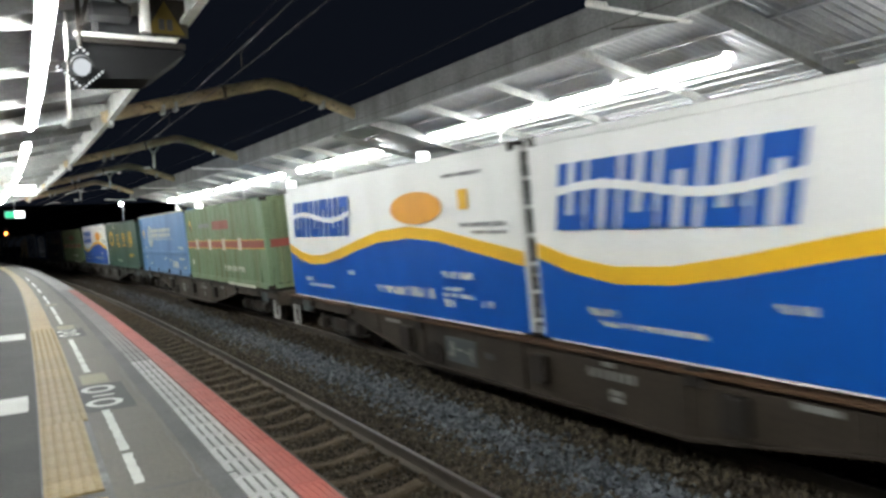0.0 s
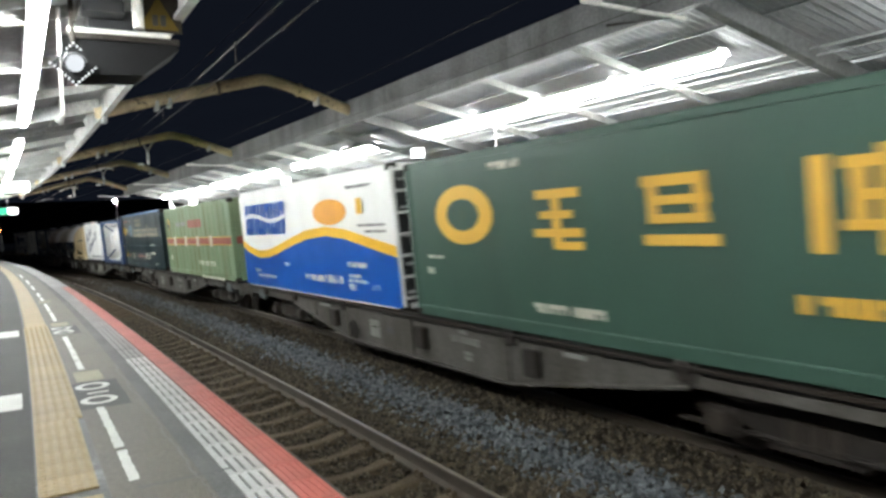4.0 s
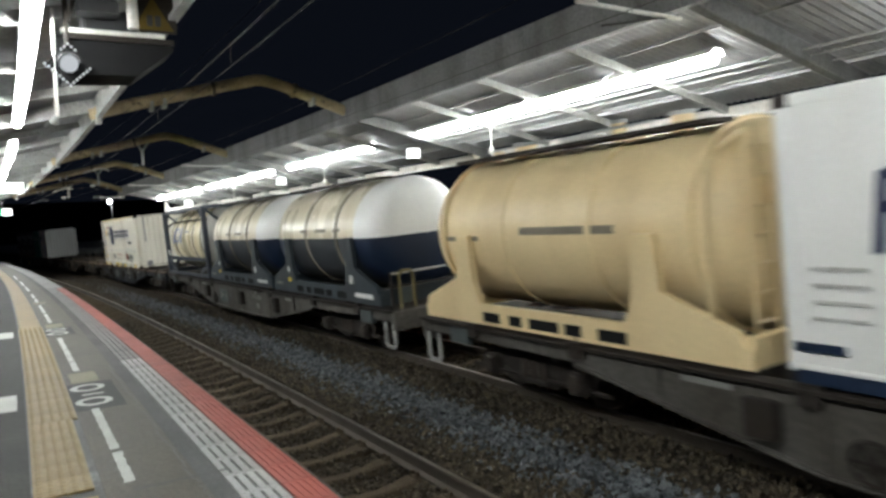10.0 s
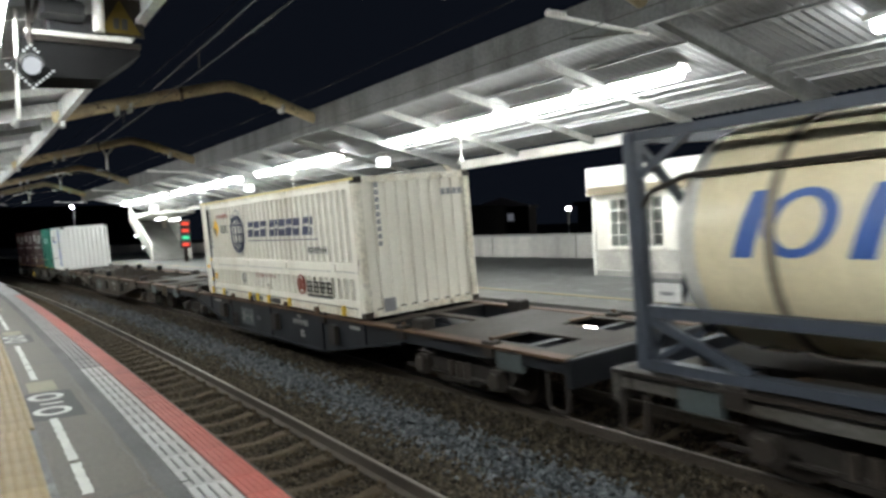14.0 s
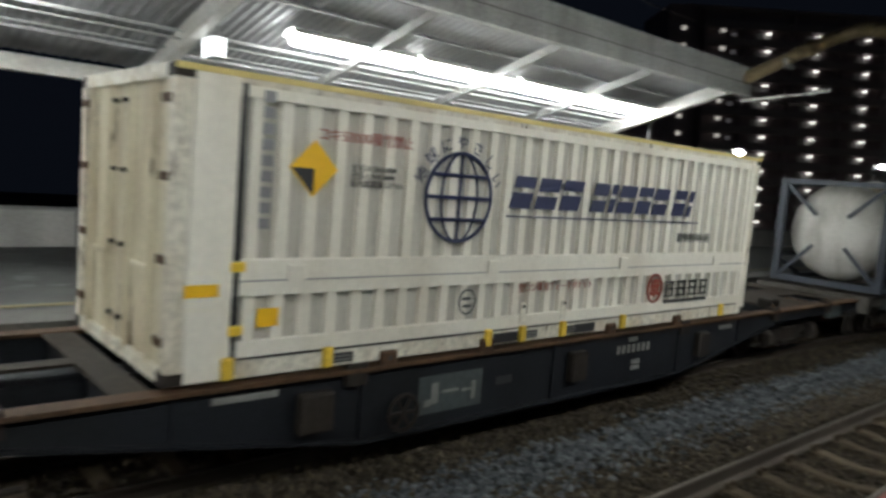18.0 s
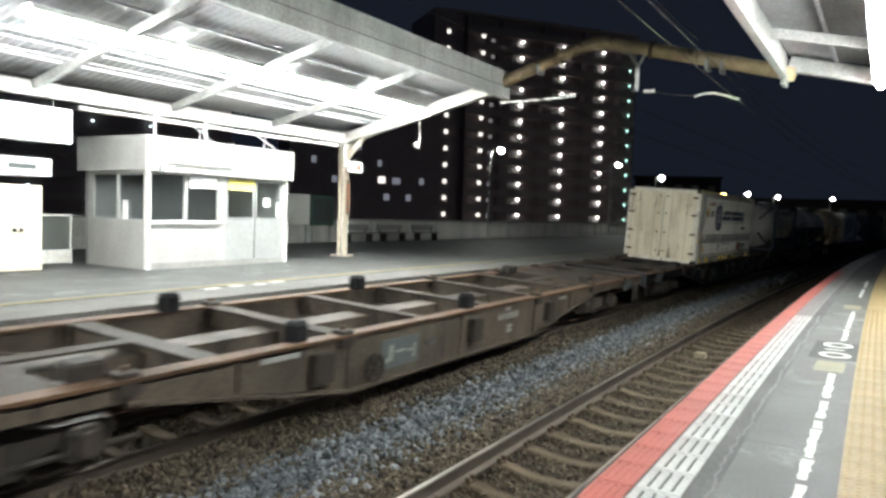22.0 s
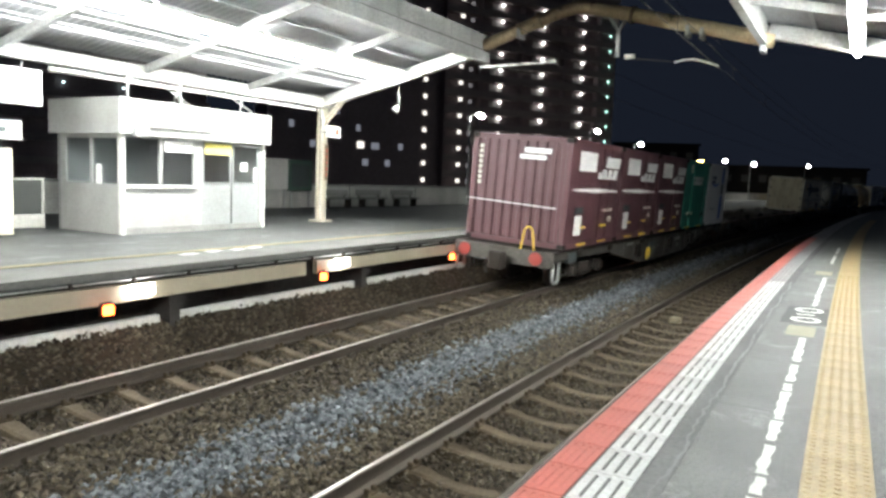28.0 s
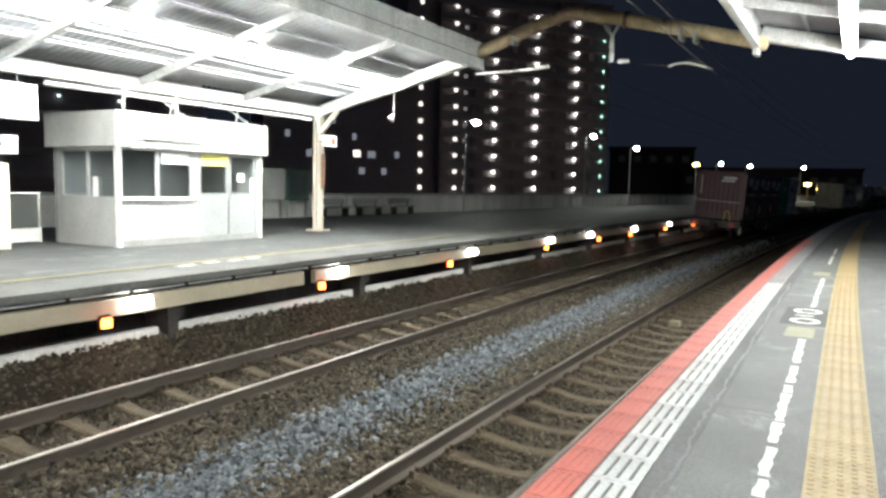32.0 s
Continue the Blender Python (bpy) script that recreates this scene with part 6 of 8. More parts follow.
for y in (0.85, -1.3):
    part("door_bar", Kit().rod((-1.26, y, DECK + 0.15), (-1.26, y, DECK + 2.4), 0.025, 6), TEAL_GREEN, GREEN12)
    part("door_panel", Kit().chip(-1.252, -1.23, y - 0.28, y + 0.28, DECK + 1.95, DECK + 2.45, 0.01), TEAL_GREEN, GREEN12)
    part("catch", Kit().chip(-1.27, -1.24, y - 0.18, y + 0.18, DECK + 0.45, DECK + 0.6, 0.012), DARK_STEEL, GREEN12)

for i in range(3):
    c = container("plum_short_container", "short plum red ribbed container with white marks", along(8, 3.75 * i), 3.715, 2.48, PLUM, side="smooth", end_colour=PLUM, doors=False)
    part("white_stripe", Kit().prism([(1.62, DECK + 1.38), (0.1, DECK + 1.33), (-1.62, DECK + 1.36), (-1.62, DECK + 1.39), (0.1, DECK + 1.44), (1.62, DECK + 1.41)], 0, -1.258, -1.252), STEP_WHITE, c, "tapering white stripe")
    for y in (-0.95, -0.35):
        part("door_seam", Kit().box(-1.252, -1.24, y - 0.02, y + 0.02, DECK + 0.2, DECK + 2.4), PLUM, c)
    panel(c, "white_label", STEP_WHITE, 0.2, 1.35, 1.78, 2.22, "white label panel", 0.03)
    panel(c, "logo_block", STEP_WHITE, -1.42, -0.22, 1.62, 1.86, "white slanted logo", 0.03, -1, 0.35)
    panel(c, "logo_block", STEP_WHITE, -1.6, -0.52, 1.9, 2.16, "", 0.03, -1, 0.35)
    panel(c, "logo_block", STEP_WHITE, -0.22, 0.0, 1.62, 1.78, "", 0.03)
    for y in (-0.62, -1.02):
        panel(c, "logo_cut", PLUM, y - 0.07, y, 1.7, 1.9, "", 0.036, -1, 0.35)
    panel(c, "white_label", STEP_WHITE, 0.9, 1.35, 0.3, 0.75, "", 0.03)
    panel(c, "white_label", PLATE_TEAL, 0.85, 1.4, 0.8, 0.95, "", 0.03)
    panel(c, "marking", CREAMTEXT, -1.4, -0.6, 0.82, 0.88, "", 0.03)
    panel(c, "marking", CREAMTEXT, -1.3, -1.0, 0.55, 0.68, "", 0.03)
    for y in (-0.75, 0.75):
        part("yellow_pocket", Kit().chip(-1.27, -1.22, y - 0.3, y + 0.3, DECK + 0.1, DECK + 0.15, 0.01), SAFETY_YELLOW, c, "yellow fork pocket rim")
        part("yellow_catch", Kit().chip(-1.27, -1.22, y - 0.18, y + 0.18, DECK + 0.5, DECK + 0.54, 0.01), SAFETY_YELLOW, c)
    if i == 2:
        for z0, z1, x0, x1 in ((2.0, 2.1, 0.1, 0.75), (2.14, 2.26, 0.2, 0.85)):
            part("end_logo", Kit().box(-x1 + 0.1, -x0 + 0.1, 1.86, 1.875, DECK + z0, DECK + z1), STEP_WHITE, c, "white logo bars on the end")
        for k in range(8):
            part("end_mark", Kit().box(0.95, 1.04, 1.86, 1.872, DECK + 1.35 + 0.12 * k, DECK + 1.43 + 0.12 * k), CREAMTEXT, c)
        part("end_bar", Kit().rod((-1.0, 1.9, DECK + 0.95), (1.3, 1.9, DECK + 1.0), 0.015, 6), STEP_WHITE, c)


def motions():
    """Everything on the train rolls along the second track."""
    knots_t, knots_s = [k[0] for k in TRAVEL], [k[1] for k in TRAVEL]
    times = [0, 1, 2, 3, 4, 5, 6, 7, 8, 9, 10, 11, 12, 13, 14, 15, 16, 17, 18, 19, 20, 21, 22, 23, 24, 25, 26, 27, 28, 29, 30, 31, 32]
    for ob, offset in moving:
        walk(ob, [(t, placed(float(np.interp(t, knots_t, knots_s)) + offset, TRACK_B, RAIL_Z, 0, CANT)) for t in times])



# ---- near platform: edge tiles, lines and tactile paving ----
part("edge_bed", Kit().sweep([(-0.43, -0.012), (-0.43, -0.008), (0.0, -0.008), (0.0, -0.012)], stations(-60, 60, 4)), SLOT, platform)
part("pale_band", Kit().sweep([(-0.53, -0.002), (-0.53, 0.004), (-0.425, 0.004), (-0.425, -0.002)], stations(-60, 60, 4)), PALE_BAND, platform, "worn grey band beside the edge tiles")
part("edge_nosing", Kit().sweep([(0.0, -0.2), (0.0, 0.0), (0.022, -0.006), (0.022, -0.2)], stations(-60, 60, 4)), DARK_CONCRETE, platform)


def slotted(width, length, slots):
    """A tile of long bars with open slots between them."""
    kit = Kit()
    gap = 0.017
    bar_w = (width - gap * (slots - 0)) / (slots + 1)
    for i in range(slots + 1):
        x = -width / 2 + i * (bar_w + gap)
        kit.box(x, x + bar_w, -length / 2, length / 2, -0.01, 0.0)
        if i < slots:
            kit.box(x + bar_w - 0.0005, x + bar_w + gap + 0.0005, -length / 2, -length * 0.4, -0.01, -0.0005)
            kit.box(x + bar_w - 0.0005, x + bar_w + gap + 0.0005, length * 0.4, length / 2, -0.01, -0.0005)
    return kit


TILE = 0.33
red_me = slotted(0.178, TILE - 0.006, 4).box(-0.088, 0.088, -TILE / 2 + 0.004, TILE / 2 - 0.004, -0.009, -0.0035).mesh("red_tile", RED_TILE)
white_me = slotted(0.212, TILE - 0.004, 3).mesh("white_tile", WHITE_TILE)
grey_me = slotted(0.212, TILE - 0.004, 3).mesh("grey_tile", GREY_TILE)
for s in stations(-23.1, 23.1, TILE):
    part("red_tile", red_me, None, platform, m=placed(s, -0.091, 0.0))
    near = -11.5 < s < 8.6
    part("white_tile" if near else "grey_tile", white_me if near else grey_me, None, platform, m=placed(s, -0.302, 0.0))
for a, b in ((-60, -23.3), (23.3, 60)):
    part("edge_strip", Kit().sweep([(-0.41, -0.01), (-0.41, 0.0), (0.0, 0.0), (0.0, -0.01)], stations(a, b, 3)), GREY_TILE, platform)


def tactile(bumps, wide=0.146):
    kit = Kit().chip(-wide, wide, -0.149, 0.149, 0.0, 0.012, 0.003)
    if bumps:
        for i in range(5):
            for j in range(5):
                x, y = (-0.116 + 0.058 * i) * wide / 0.146, -0.116 + 0.058 * j
                kit.rod((x, y, 0.011), (x, y, 0.017), 0.019, 8, 0.011)
    return kit.mesh("tactile_tile", YELLOW_TILE)


dotted, plain, broad = tactile(True), tactile(False), tactile(True, 0.164)
for s in [-0.3 * i - 0.15 for i in range(140)] + [4.51 + 0.3 * i for i in range(139)]:
    part("tactile_tile", plain if abs(s) > 13 else broad if s > 6.1 else dotted, None, platform, m=placed(s, -1.178 if s > 6.1 else -1.196 if s > 0 else -1.19, 0.007))
for i in range(14):
    part("tactile_tile", plain, None, platform, m=placed(0.15 + 0.302 * i, -1.19, 0.005))
part("tactile_strip", Kit().sweep([(-1.34, 0.0), (-1.34, 0.014), (-1.04, 0.014), (-1.04, 0.0)], stations(46.0, 95, 4)), YELLOW_TILE, platform)


BROWN_ASPHALT = paint("brownish_relaid_asphalt", (0.052, 0.047, 0.036), 0.66, dirt=(0.096, 0.088, 0.069), wear=0.8, grain=75, bump=0.4, big=0.9, spec=0.28, speck=0.6)
DARK_ASPHALT = paint("dark_mottled_asphalt", (0.02, 0.02, 0.019), 0.72, dirt=(0.055, 0.055, 0.05), wear=0.8, grain=60, bump=0.3, big=0.8, spec=0.15)
part("asphalt_slab", Kit().sweep([(-1.005, 0.0), (-1.005, 0.0065), (-0.424, 0.003), (-0.424, 0.0)], stations(2.6, 60.6, 2)), BROWN_ASPHALT, platform, "brownish relaid asphalt strip")
part("asphalt_slab", Kit().sweep([(-8.95, 0.03), (-8.95, 0.0535), (-1.352, 0.0087), (-1.352, 0.0)], stations(2.6, 60.6, 2)), DARK_ASPHALT, platform, "dark mottled asphalt behind the tactile strip")


def mark(s0, s1, o, w, material, name="painted_dash", z=0.007, ragged=0.006, under=platform):
    z += 0.004
    rng = random.Random(int(s0 * 1000))
    n = max(3, int(abs(s1 - s0) / 0.06))
    left, right = [], []
    for i in range(n + 1):
        s = s0 + (s1 - s0) * i / n
        left.append(at(s, o - w / 2 + rng.uniform(-ragged, ragged), z))
        right.append(at(s, o + w / 2 + rng.uniform(-ragged, ragged), z))
    part(name, Kit().add(left + right, [(i, i + 1, n + 2 + i, n + 1 + i) for i in range(n)]), material, under)


DASHES = [(-3.02, -3.22), (-3.26, -3.48), (-3.52, -3.95), (-4.03, -4.4), (-4.44, -5.08), (-5.12, -5.31), (-5.4, -5.93), (-6.07, -7.08), (-9.2, -9.5), (-9.6, -9.85), (-9.95, -10.2), (-10.35, -11.1), (-11.2, -12.4),
          (4.36, 5.02), (5.1, 6.42), (8.4, 9.05), (9.1, 9.5), (9.55, 10.1), (10.15, 11.4), (13.7, 15.4), (15.6, 17.6), (18.6, 19.6), (19.9, 21.4), (23.0, 25.0), (26.0, 29.0), (31.0, 34.0), (-15.0, -17.0), (-17.5, -19.5)]
for a, b in DASHES:
    mark(min(a, b), max(a, b), -0.868 if a > 0 else -0.882, 0.058 if a > 0 else 0.05, WHITE_PAINT, ragged=0.006 if a > 0 else 0.011)
for s in (6.71, 7.36, 11.95, 12.5, -8.11, -8.79):
    n = 28
    ring = Kit().add([at(s + r * math.cos(2 * math.pi * i / n), -0.85 + 0.85 * r * math.sin(2 * math.pi * i / n), 0.014) for r in (0.17, 0.105) for i in range(n)], [(i, (i + 1) % n, n + (i + 1) % n, n + i) for i in range(n)])
    part("painted_ring", ring, WHITE_PAINT, platform, "white painted ring")
for s in (7.03, 12.22, -8.45):
    mark(s - 0.03, s + 0.03, -0.83, 0.17, WHITE_PAINT, z=0.01)
for a, b in ((6.4, 7.62), (11.7, 12.75), (-9.05, -7.85)):
    mark(a, b, -0.84, 0.42, DARK_PATCH, "dark_square", 0.005)
for a, b in ((7.68, 8.26), (12.85, 13.4), (-7.72, -7.18), (-13.4, -12.8), (18.0, 18.5)):
    mark(a, b, -0.84, 0.24, FADED_PAINT, "faded_square", 0.006)
for a, b in ((6.8, 7.5), (12.03, 12.8)):
    mark(a, b, -1.6, 0.38, WHITE_PAINT, "white_block", 0.011)
for k, (s, l, o) in enumerate(((4.2, 0.5, -0.62), (-4.6, 0.35, -0.7), (-6.0, 0.2, -0.66), (9.5, 0.4, -0.6))):
    mark(s, s + 0.03, o, l, SLOT, "joint_line", 0.005)
for s0, s1, o in ((-2.5, -11.5, -0.505), (2.8, 8.5, -0.56)):
    n = 130
    rng = random.Random(5)
    pts = [(s0 + (s1 - s0) * i / n, o + 0.012 * math.sin(i * 0.31) + rng.uniform(-0.012, 0.012)) for i in range(n + 1)]
    half = [rng.uniform(0.002, 0.011) if s0 < 0 else rng.uniform(0.001, 0.005) for _ in pts]
    kit = Kit().add([at(s, q - w, 0.009) for (s, q), w in zip(pts, half)] + [at(s, q + w, 0.009) for (s, q), w in zip(pts, half)], [(i, i + 1, n + 2 + i, n + 1 + i) for i in range(n)])
    part("crack", kit, BLACK, platform, "dark crack in the asphalt")
TAN_BLOCK = paint("tan_concrete", (0.16, 0.135, 0.09), 0.85, wear=0.4)
tagged(part("track_marker", Kit().chip(-0.1, 0.1, -0.1, 0.1, 0, 0.1, 0.02), TAN_BLOCK, m=placed(-14.2, 1.66, -1.3)), "small tan concrete box between the rails", "marker")

for s, l, o in ((-8.1, 0.34, 7.95), (-8.65, 0.28, 8.02), (-9.15, 0.3, 7.98), (-9.65, 0.36, 8.05)):
    mark(s, s + l, o, 0.16, WHITE_PAINT, "faded_mark", FAR_Z + 0.006, 0.03, far_platform)

# ---- opposite platform's face ----
FACE = [s for s in stations(-62, 62, 4)]
BEIGE = paint("cream_painted_beam", (0.27, 0.235, 0.17), 0.6, dirt=(0.15, 0.12, 0.08), wear=0.4, bump=0.04)
for a, b in ((-62, -10.05), (-9.75, 62)):
    part("edge_beam", Kit().sweep([(7.1, -0.47), (7.1, -0.24), (7.2, -0.24), (7.2, -0.47)], stations(a, b, 3)), BEIGE, far_platform, "cream beam along the platform's face")
for z in (-0.14, -0.18):
    part("cable", Kit().pipe([at(s, 7.12, z) for s in stations(-62, 62, 3)], 0.011, 6), GALV, far_platform)
clip = Kit().chip(-0.03, 0.05, -0.02, 0.02, -0.06, 0.04, 0.008).mesh("cable_clip", DARK_STEEL)
for s in stations(-45, 45, 0.9):
    part("cable_clip", clip, None, far_platform, m=placed(s, 7.1, -0.16))
KERB = paint("pale_kerb_concrete", (0.5, 0.5, 0.47), 0.85, dirt=(0.25, 0.24, 0.22), wear=0.5)
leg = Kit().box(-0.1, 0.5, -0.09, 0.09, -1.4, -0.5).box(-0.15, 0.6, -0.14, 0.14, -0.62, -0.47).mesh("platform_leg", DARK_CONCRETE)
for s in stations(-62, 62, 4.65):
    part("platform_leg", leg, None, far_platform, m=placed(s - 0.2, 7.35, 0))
for s in stations(-62, 57.35, 4.65):
    part("foot_wall", Kit().box(-0.05, 0.05, -2.16, 2.16, -1.4, -0.79), KERB, far_platform, "pale concrete kerb below the platform", m=placed(s + 2.12, 7.42, 0))
part("back_wall", Kit().sweep([(7.75, -1.4), (7.75, -0.3), (7.8, -0.3), (7.8, -1.4)], FACE), DARK_CONCRETE, far_platform, "dark wall under the platform")
bank = Kit()
rng = random.Random(9)
bs = stations(-62, 62, 0.35)
prof = ((7.4, -0.9), (7.2, -0.97), (6.95, -1.1), (6.7, -1.28))
bank.add([at(s + rng.uniform(-0.1, 0.1), o, z + rng.uniform(-0.03, 0.03)) for s in bs for o, z in prof], [(4 * i + j, 4 * i + j + 1, 4 * i + j + 5, 4 * i + j + 4) for i in range(len(bs) - 1) for j in range(3)])
tagged(part("ballast_bank", bank, BALLAST), "dark ballast banked against the opposite platform", "ballast", kind="structure")
EDGE_WHITE = glow("platform_edge_white_lamp", (1.0, 0.97, 0.92), 26)
EDGE_ORANGE = glow("platform_edge_orange_lamp", (1.0, 0.13, 0.02), 11)
for s in (-45.5, -40.6, -35.8, -30.2, -24.8, -21.1, -15.96, -10.69, -6.36, -1.4, 3.5, 8.4, 13.3, 18.2, 23.1, 28.0):
    lamp = thing("edge_lamp", placed(s, 7.06, -0.32), "small white lamp on the opposite platform's face", "lamp", "white lamps along the platform face")
    part("lens", Kit().chip(-0.05, 0.02, -0.21, 0.21, -0.065, 0.065, 0.03), EDGE_WHITE, lamp)
    part("case", Kit().chip(0.02, 0.06, -0.2, 0.2, -0.07, 0.07, 0.01), GALV, lamp)
for s in (-40.5, -35.1, -29.6, -25.7, -20.8, -14.86, -10.17, -5.88, -0.6, 4.4, 9.3, 14.0, 19.0):
    lamp = thing("orange_lamp", placed(s, 7.06, -0.53), "small orange lamp below the opposite platform's edge", "lamp", "orange lamps along the platform face")
    part("lens", Kit().chip(-0.05, 0.02, -0.07, 0.07, -0.06, 0.06, 0.02), EDGE_ORANGE, lamp)
    part("case", Kit().chip(0.02, 0.07, -0.09, 0.09, -0.08, 0.1, 0.01), DARK_STEEL, lamp)

# ---- booths on the opposite platform ----
BOOTH = paint("white_booth_panel", (0.35, 0.346, 0.33), 0.5, dirt=(0.19, 0.18, 0.165), wear=0.55, streak=2, bump=0.04)
OFFICE = paint("white_office_panel", (0.6, 0.59, 0.54), 0.5, dirt=(0.4, 0.38, 0.33), wear=0.4, streak=2, bump=0.04)
DOOR_GREY = paint("grey_door_panel", (0.28, 0.29, 0.285), 0.5, dirt=(0.18, 0.175, 0.165), wear=0.3)
PAPER = paint("white_paper", (0.75, 0.75, 0.72), 0.7, wear=0.1)
POSTER = paint("yellow_poster", (0.68, 0.58, 0.16), 0.6, wear=0.2)
INSIDE = paint("dim_room_wall", (0.26, 0.265, 0.26), 0.8, wear=0.3)
GLASS = bpy.data.materials.new("window_glass")
GLASS.use_nodes = True
gb = GLASS.node_tree.nodes["Principled BSDF"]
gb.inputs["Base Color"].default_value, gb.inputs["Roughness"].default_value = (0.75, 0.8, 0.8, 1), 0.03
gb.inputs["Transmission Weight"].default_value, gb.inputs["IOR"].default_value = 1.0, 1.45


def pane(parent, y0, y1, z0, z1, x, frame=BOOTH, axis=0):
    """A framed glass pane in a wall: axis 0 faces across, 1 along."""
    put = (lambda a, b, c, d, e, f: Kit().box(a, b, c, d, e, f)) if axis == 0 else (lambda a, b, c, d, e, f: Kit().box(c, d, a, b, e, f))
    g = part("window_pane", put(x - 0.006, x + 0.006, y0, y1, z0, z1), GLASS, parent)
    g.visible_shadow = False
    t = 0.035
    for a, b, c, d in ((y0 - t, y1 + t, z1, z1 + t), (y0 - t, y1 + t, z0 - t, z0), (y0 - t, y0, z0, z1), (y1, y1 + t, z0, z1)):
        part("window_frame", put(x - 0.03, x + 0.03, a, b, c, d), frame, parent)


def booth(name, s, o, length, depth, height, openings, ends, label, panels=BOOTH):
    """A small platform building. openings: (y0, y1, z0, z1, kind) along its front; ends: windows in the end wall towards the camera."""
    b = thing(name, placed(s, o, FAR_Z), label, "booth")
    x1 = depth
    zs = sorted(openings)
    y = 0.0
    for y0, y1, z0, z1, kind in zs:
        if y0 > y + 0.01:
            part("front_wall", Kit().box(0, 0.08, y, y0, 0, height), panels, b)
        if z0 > 0.02:
            part("front_wall", Kit().box(0, 0.08, y0, y1, 0, z0), panels if kind != "door" else DOOR_GREY, b)
        part("front_wall", Kit().box(0, 0.08, y0, y1, z1, height), panels, b)
        y = y1
        if kind == "window":
            m = (y0 + y1) / 2
            pane(b, y0 + 0.035, m - 0.035, z0 + 0.035, z1 - 0.035, 0.04, panels)
            pane(b, m + 0.035, y1 - 0.035, z0 + 0.035, z1 - 0.035, 0.05, panels)
            part("window_sill", Kit().chip(-0.07, 0.0, y0 - 0.05, y1 + 0.05, z0 - 0.04, z0, 0.01), WHITE_STEEL, b)
        if kind == "door":
            m = (y0 + y1) / 2
            for a, c in ((y0, m), (m, y1)):
                leaf = part("door_leaf", Kit().box(0.02, 0.06, a + 0.02, c - 0.02, 0.03, z1 - 0.95), DOOR_GREY, b, "grey lower door panel")
                pane(leaf, a + 0.06, c - 0.06, z1 - 0.9, z1 - 0.06, 0.04, DOOR_GREY)
                part("door_handle", Kit().rod((-0.03, c - 0.09 if a == y0 else a + 0.09, 0.95), (-0.03, c - 0.09 if a == y0 else a + 0.09, 1.15), 0.012, 6), GALV, leaf)
    if y < length:
        part("front_wall", Kit().box(0, 0.08, y, length, 0, height), panels, b)
    part("back_wall", Kit().box(x1 - 0.08, x1, 0, length, 0, height), INSIDE, b)
    for side, yy in ((0, 0.0), (1, length - 0.08)):
        wins = [e for e in ends if e[4] == side]
        xx = 0.08
        for a, c, z0, z1, _ in sorted(wins):
            part("end_wall", Kit().box(xx, a, yy, yy + 0.08, 0, height), panels, b)
            part("end_wall", Kit().box(a, c, yy, yy + 0.08, 0, z0), panels, b)
            part("end_wall", Kit().box(a, c, yy, yy + 0.08, z1, height), panels, b)
            m = (a + c) / 2
            pane(b, a + 0.035, m - 0.03, z0 + 0.03, z1 - 0.03, yy + 0.04, panels, 1)
            pane(b, m + 0.03, c - 0.035, z0 + 0.03, z1 - 0.03, yy + 0.05, panels, 1)
            xx = c
        part("end_wall", Kit().box(xx, x1 - 0.08, yy, yy + 0.08, 0, height), panels, b)
    part("roof", Kit().chip(-0.12, x1 + 0.1, -0.12, length + 0.12, height, height + 0.08, 0.02), panels, b)
    part("roof_band", Kit().box(-0.14, -0.08, -0.14, length + 0.14, height - 0.62, height + 0.09), panels, b, "plain white roof band")
    for yy in (-0.14, length + 0.08):
        part("roof_band", Kit().box(-0.08, x1 + 0.1, yy, yy + 0.06, height - 0.62, height + 0.09), panels, b)
    part("band_soffit", Kit().box(-0.1, -0.001, -0.08, length + 0.08, height - 0.62, height - 0.58), panels, b)
    part("plinth", Kit().box(-0.03, -0.002, 0, length, 0, 0.13), PALE_CONCRETE, b)
    part("room_floor", Kit().box(0.08, x1 - 0.08, 0.08, length - 0.08, 0.0, 0.03), INSIDE, b)
    part("counter", Kit().box(0.15, 0.6, 0.3, length - 0.3, 0.72, 0.78), INSIDE, b)
    for y in (0, length):
        part("corner_post", Kit().chip(-0.05, 0.05, y - 0.05, y + 0.05, 0, height - 0.6, 0.01), WHITE_STEEL, b)
    return b


# the ticket booth by the canopy's end: y runs from its door end to its window end
bb = booth("station_booth", -13.07, 11.42, 3.87, 2.1, 2.62, [(0.1, 1.85, 0.0, 1.98, "door"), (2.05, 3.8, 0.98, 1.98, "window")], [(0.12, 1.85, 0.98, 1.95, 1)], "small white station booth with windows and a grey double door")
part("poster", Kit().box(-0.004, 0.004, 1.0, 1.78, 1.7, 1.95), POSTER, bb, "yellow notice on the door", m=pose(0.0, 0, 0))
part("notice", Kit().box(-0.006, 0.004, 0.5, 0.72, 1.35, 1.55), PAPER, bb)
part("notice", Kit().box(-0.006, 0.004, 0.2, 0.3, 1.1, 1.45), PAPER, bb)
part("notice", Kit().box(-0.006, 0.004, 2.12, 2.85, 1.7, 1.93), PAPER, bb, "white notice in the window")
part("notice", Kit().box(0.62, 0.8, 3.872, 3.88, 1.0, 1.4), PAPER, bb)
part("band_rail", Kit().rod((-0.2, 1.8, 2.2), (-0.2, 3.6, 2.2), 0.025, 8), WHITE_STEEL, bb)
part("flood_lamp", Kit().chip(-0.32, -0.15, 3.45, 3.75, 1.98, 2.14, 0.03), GALV, bb)
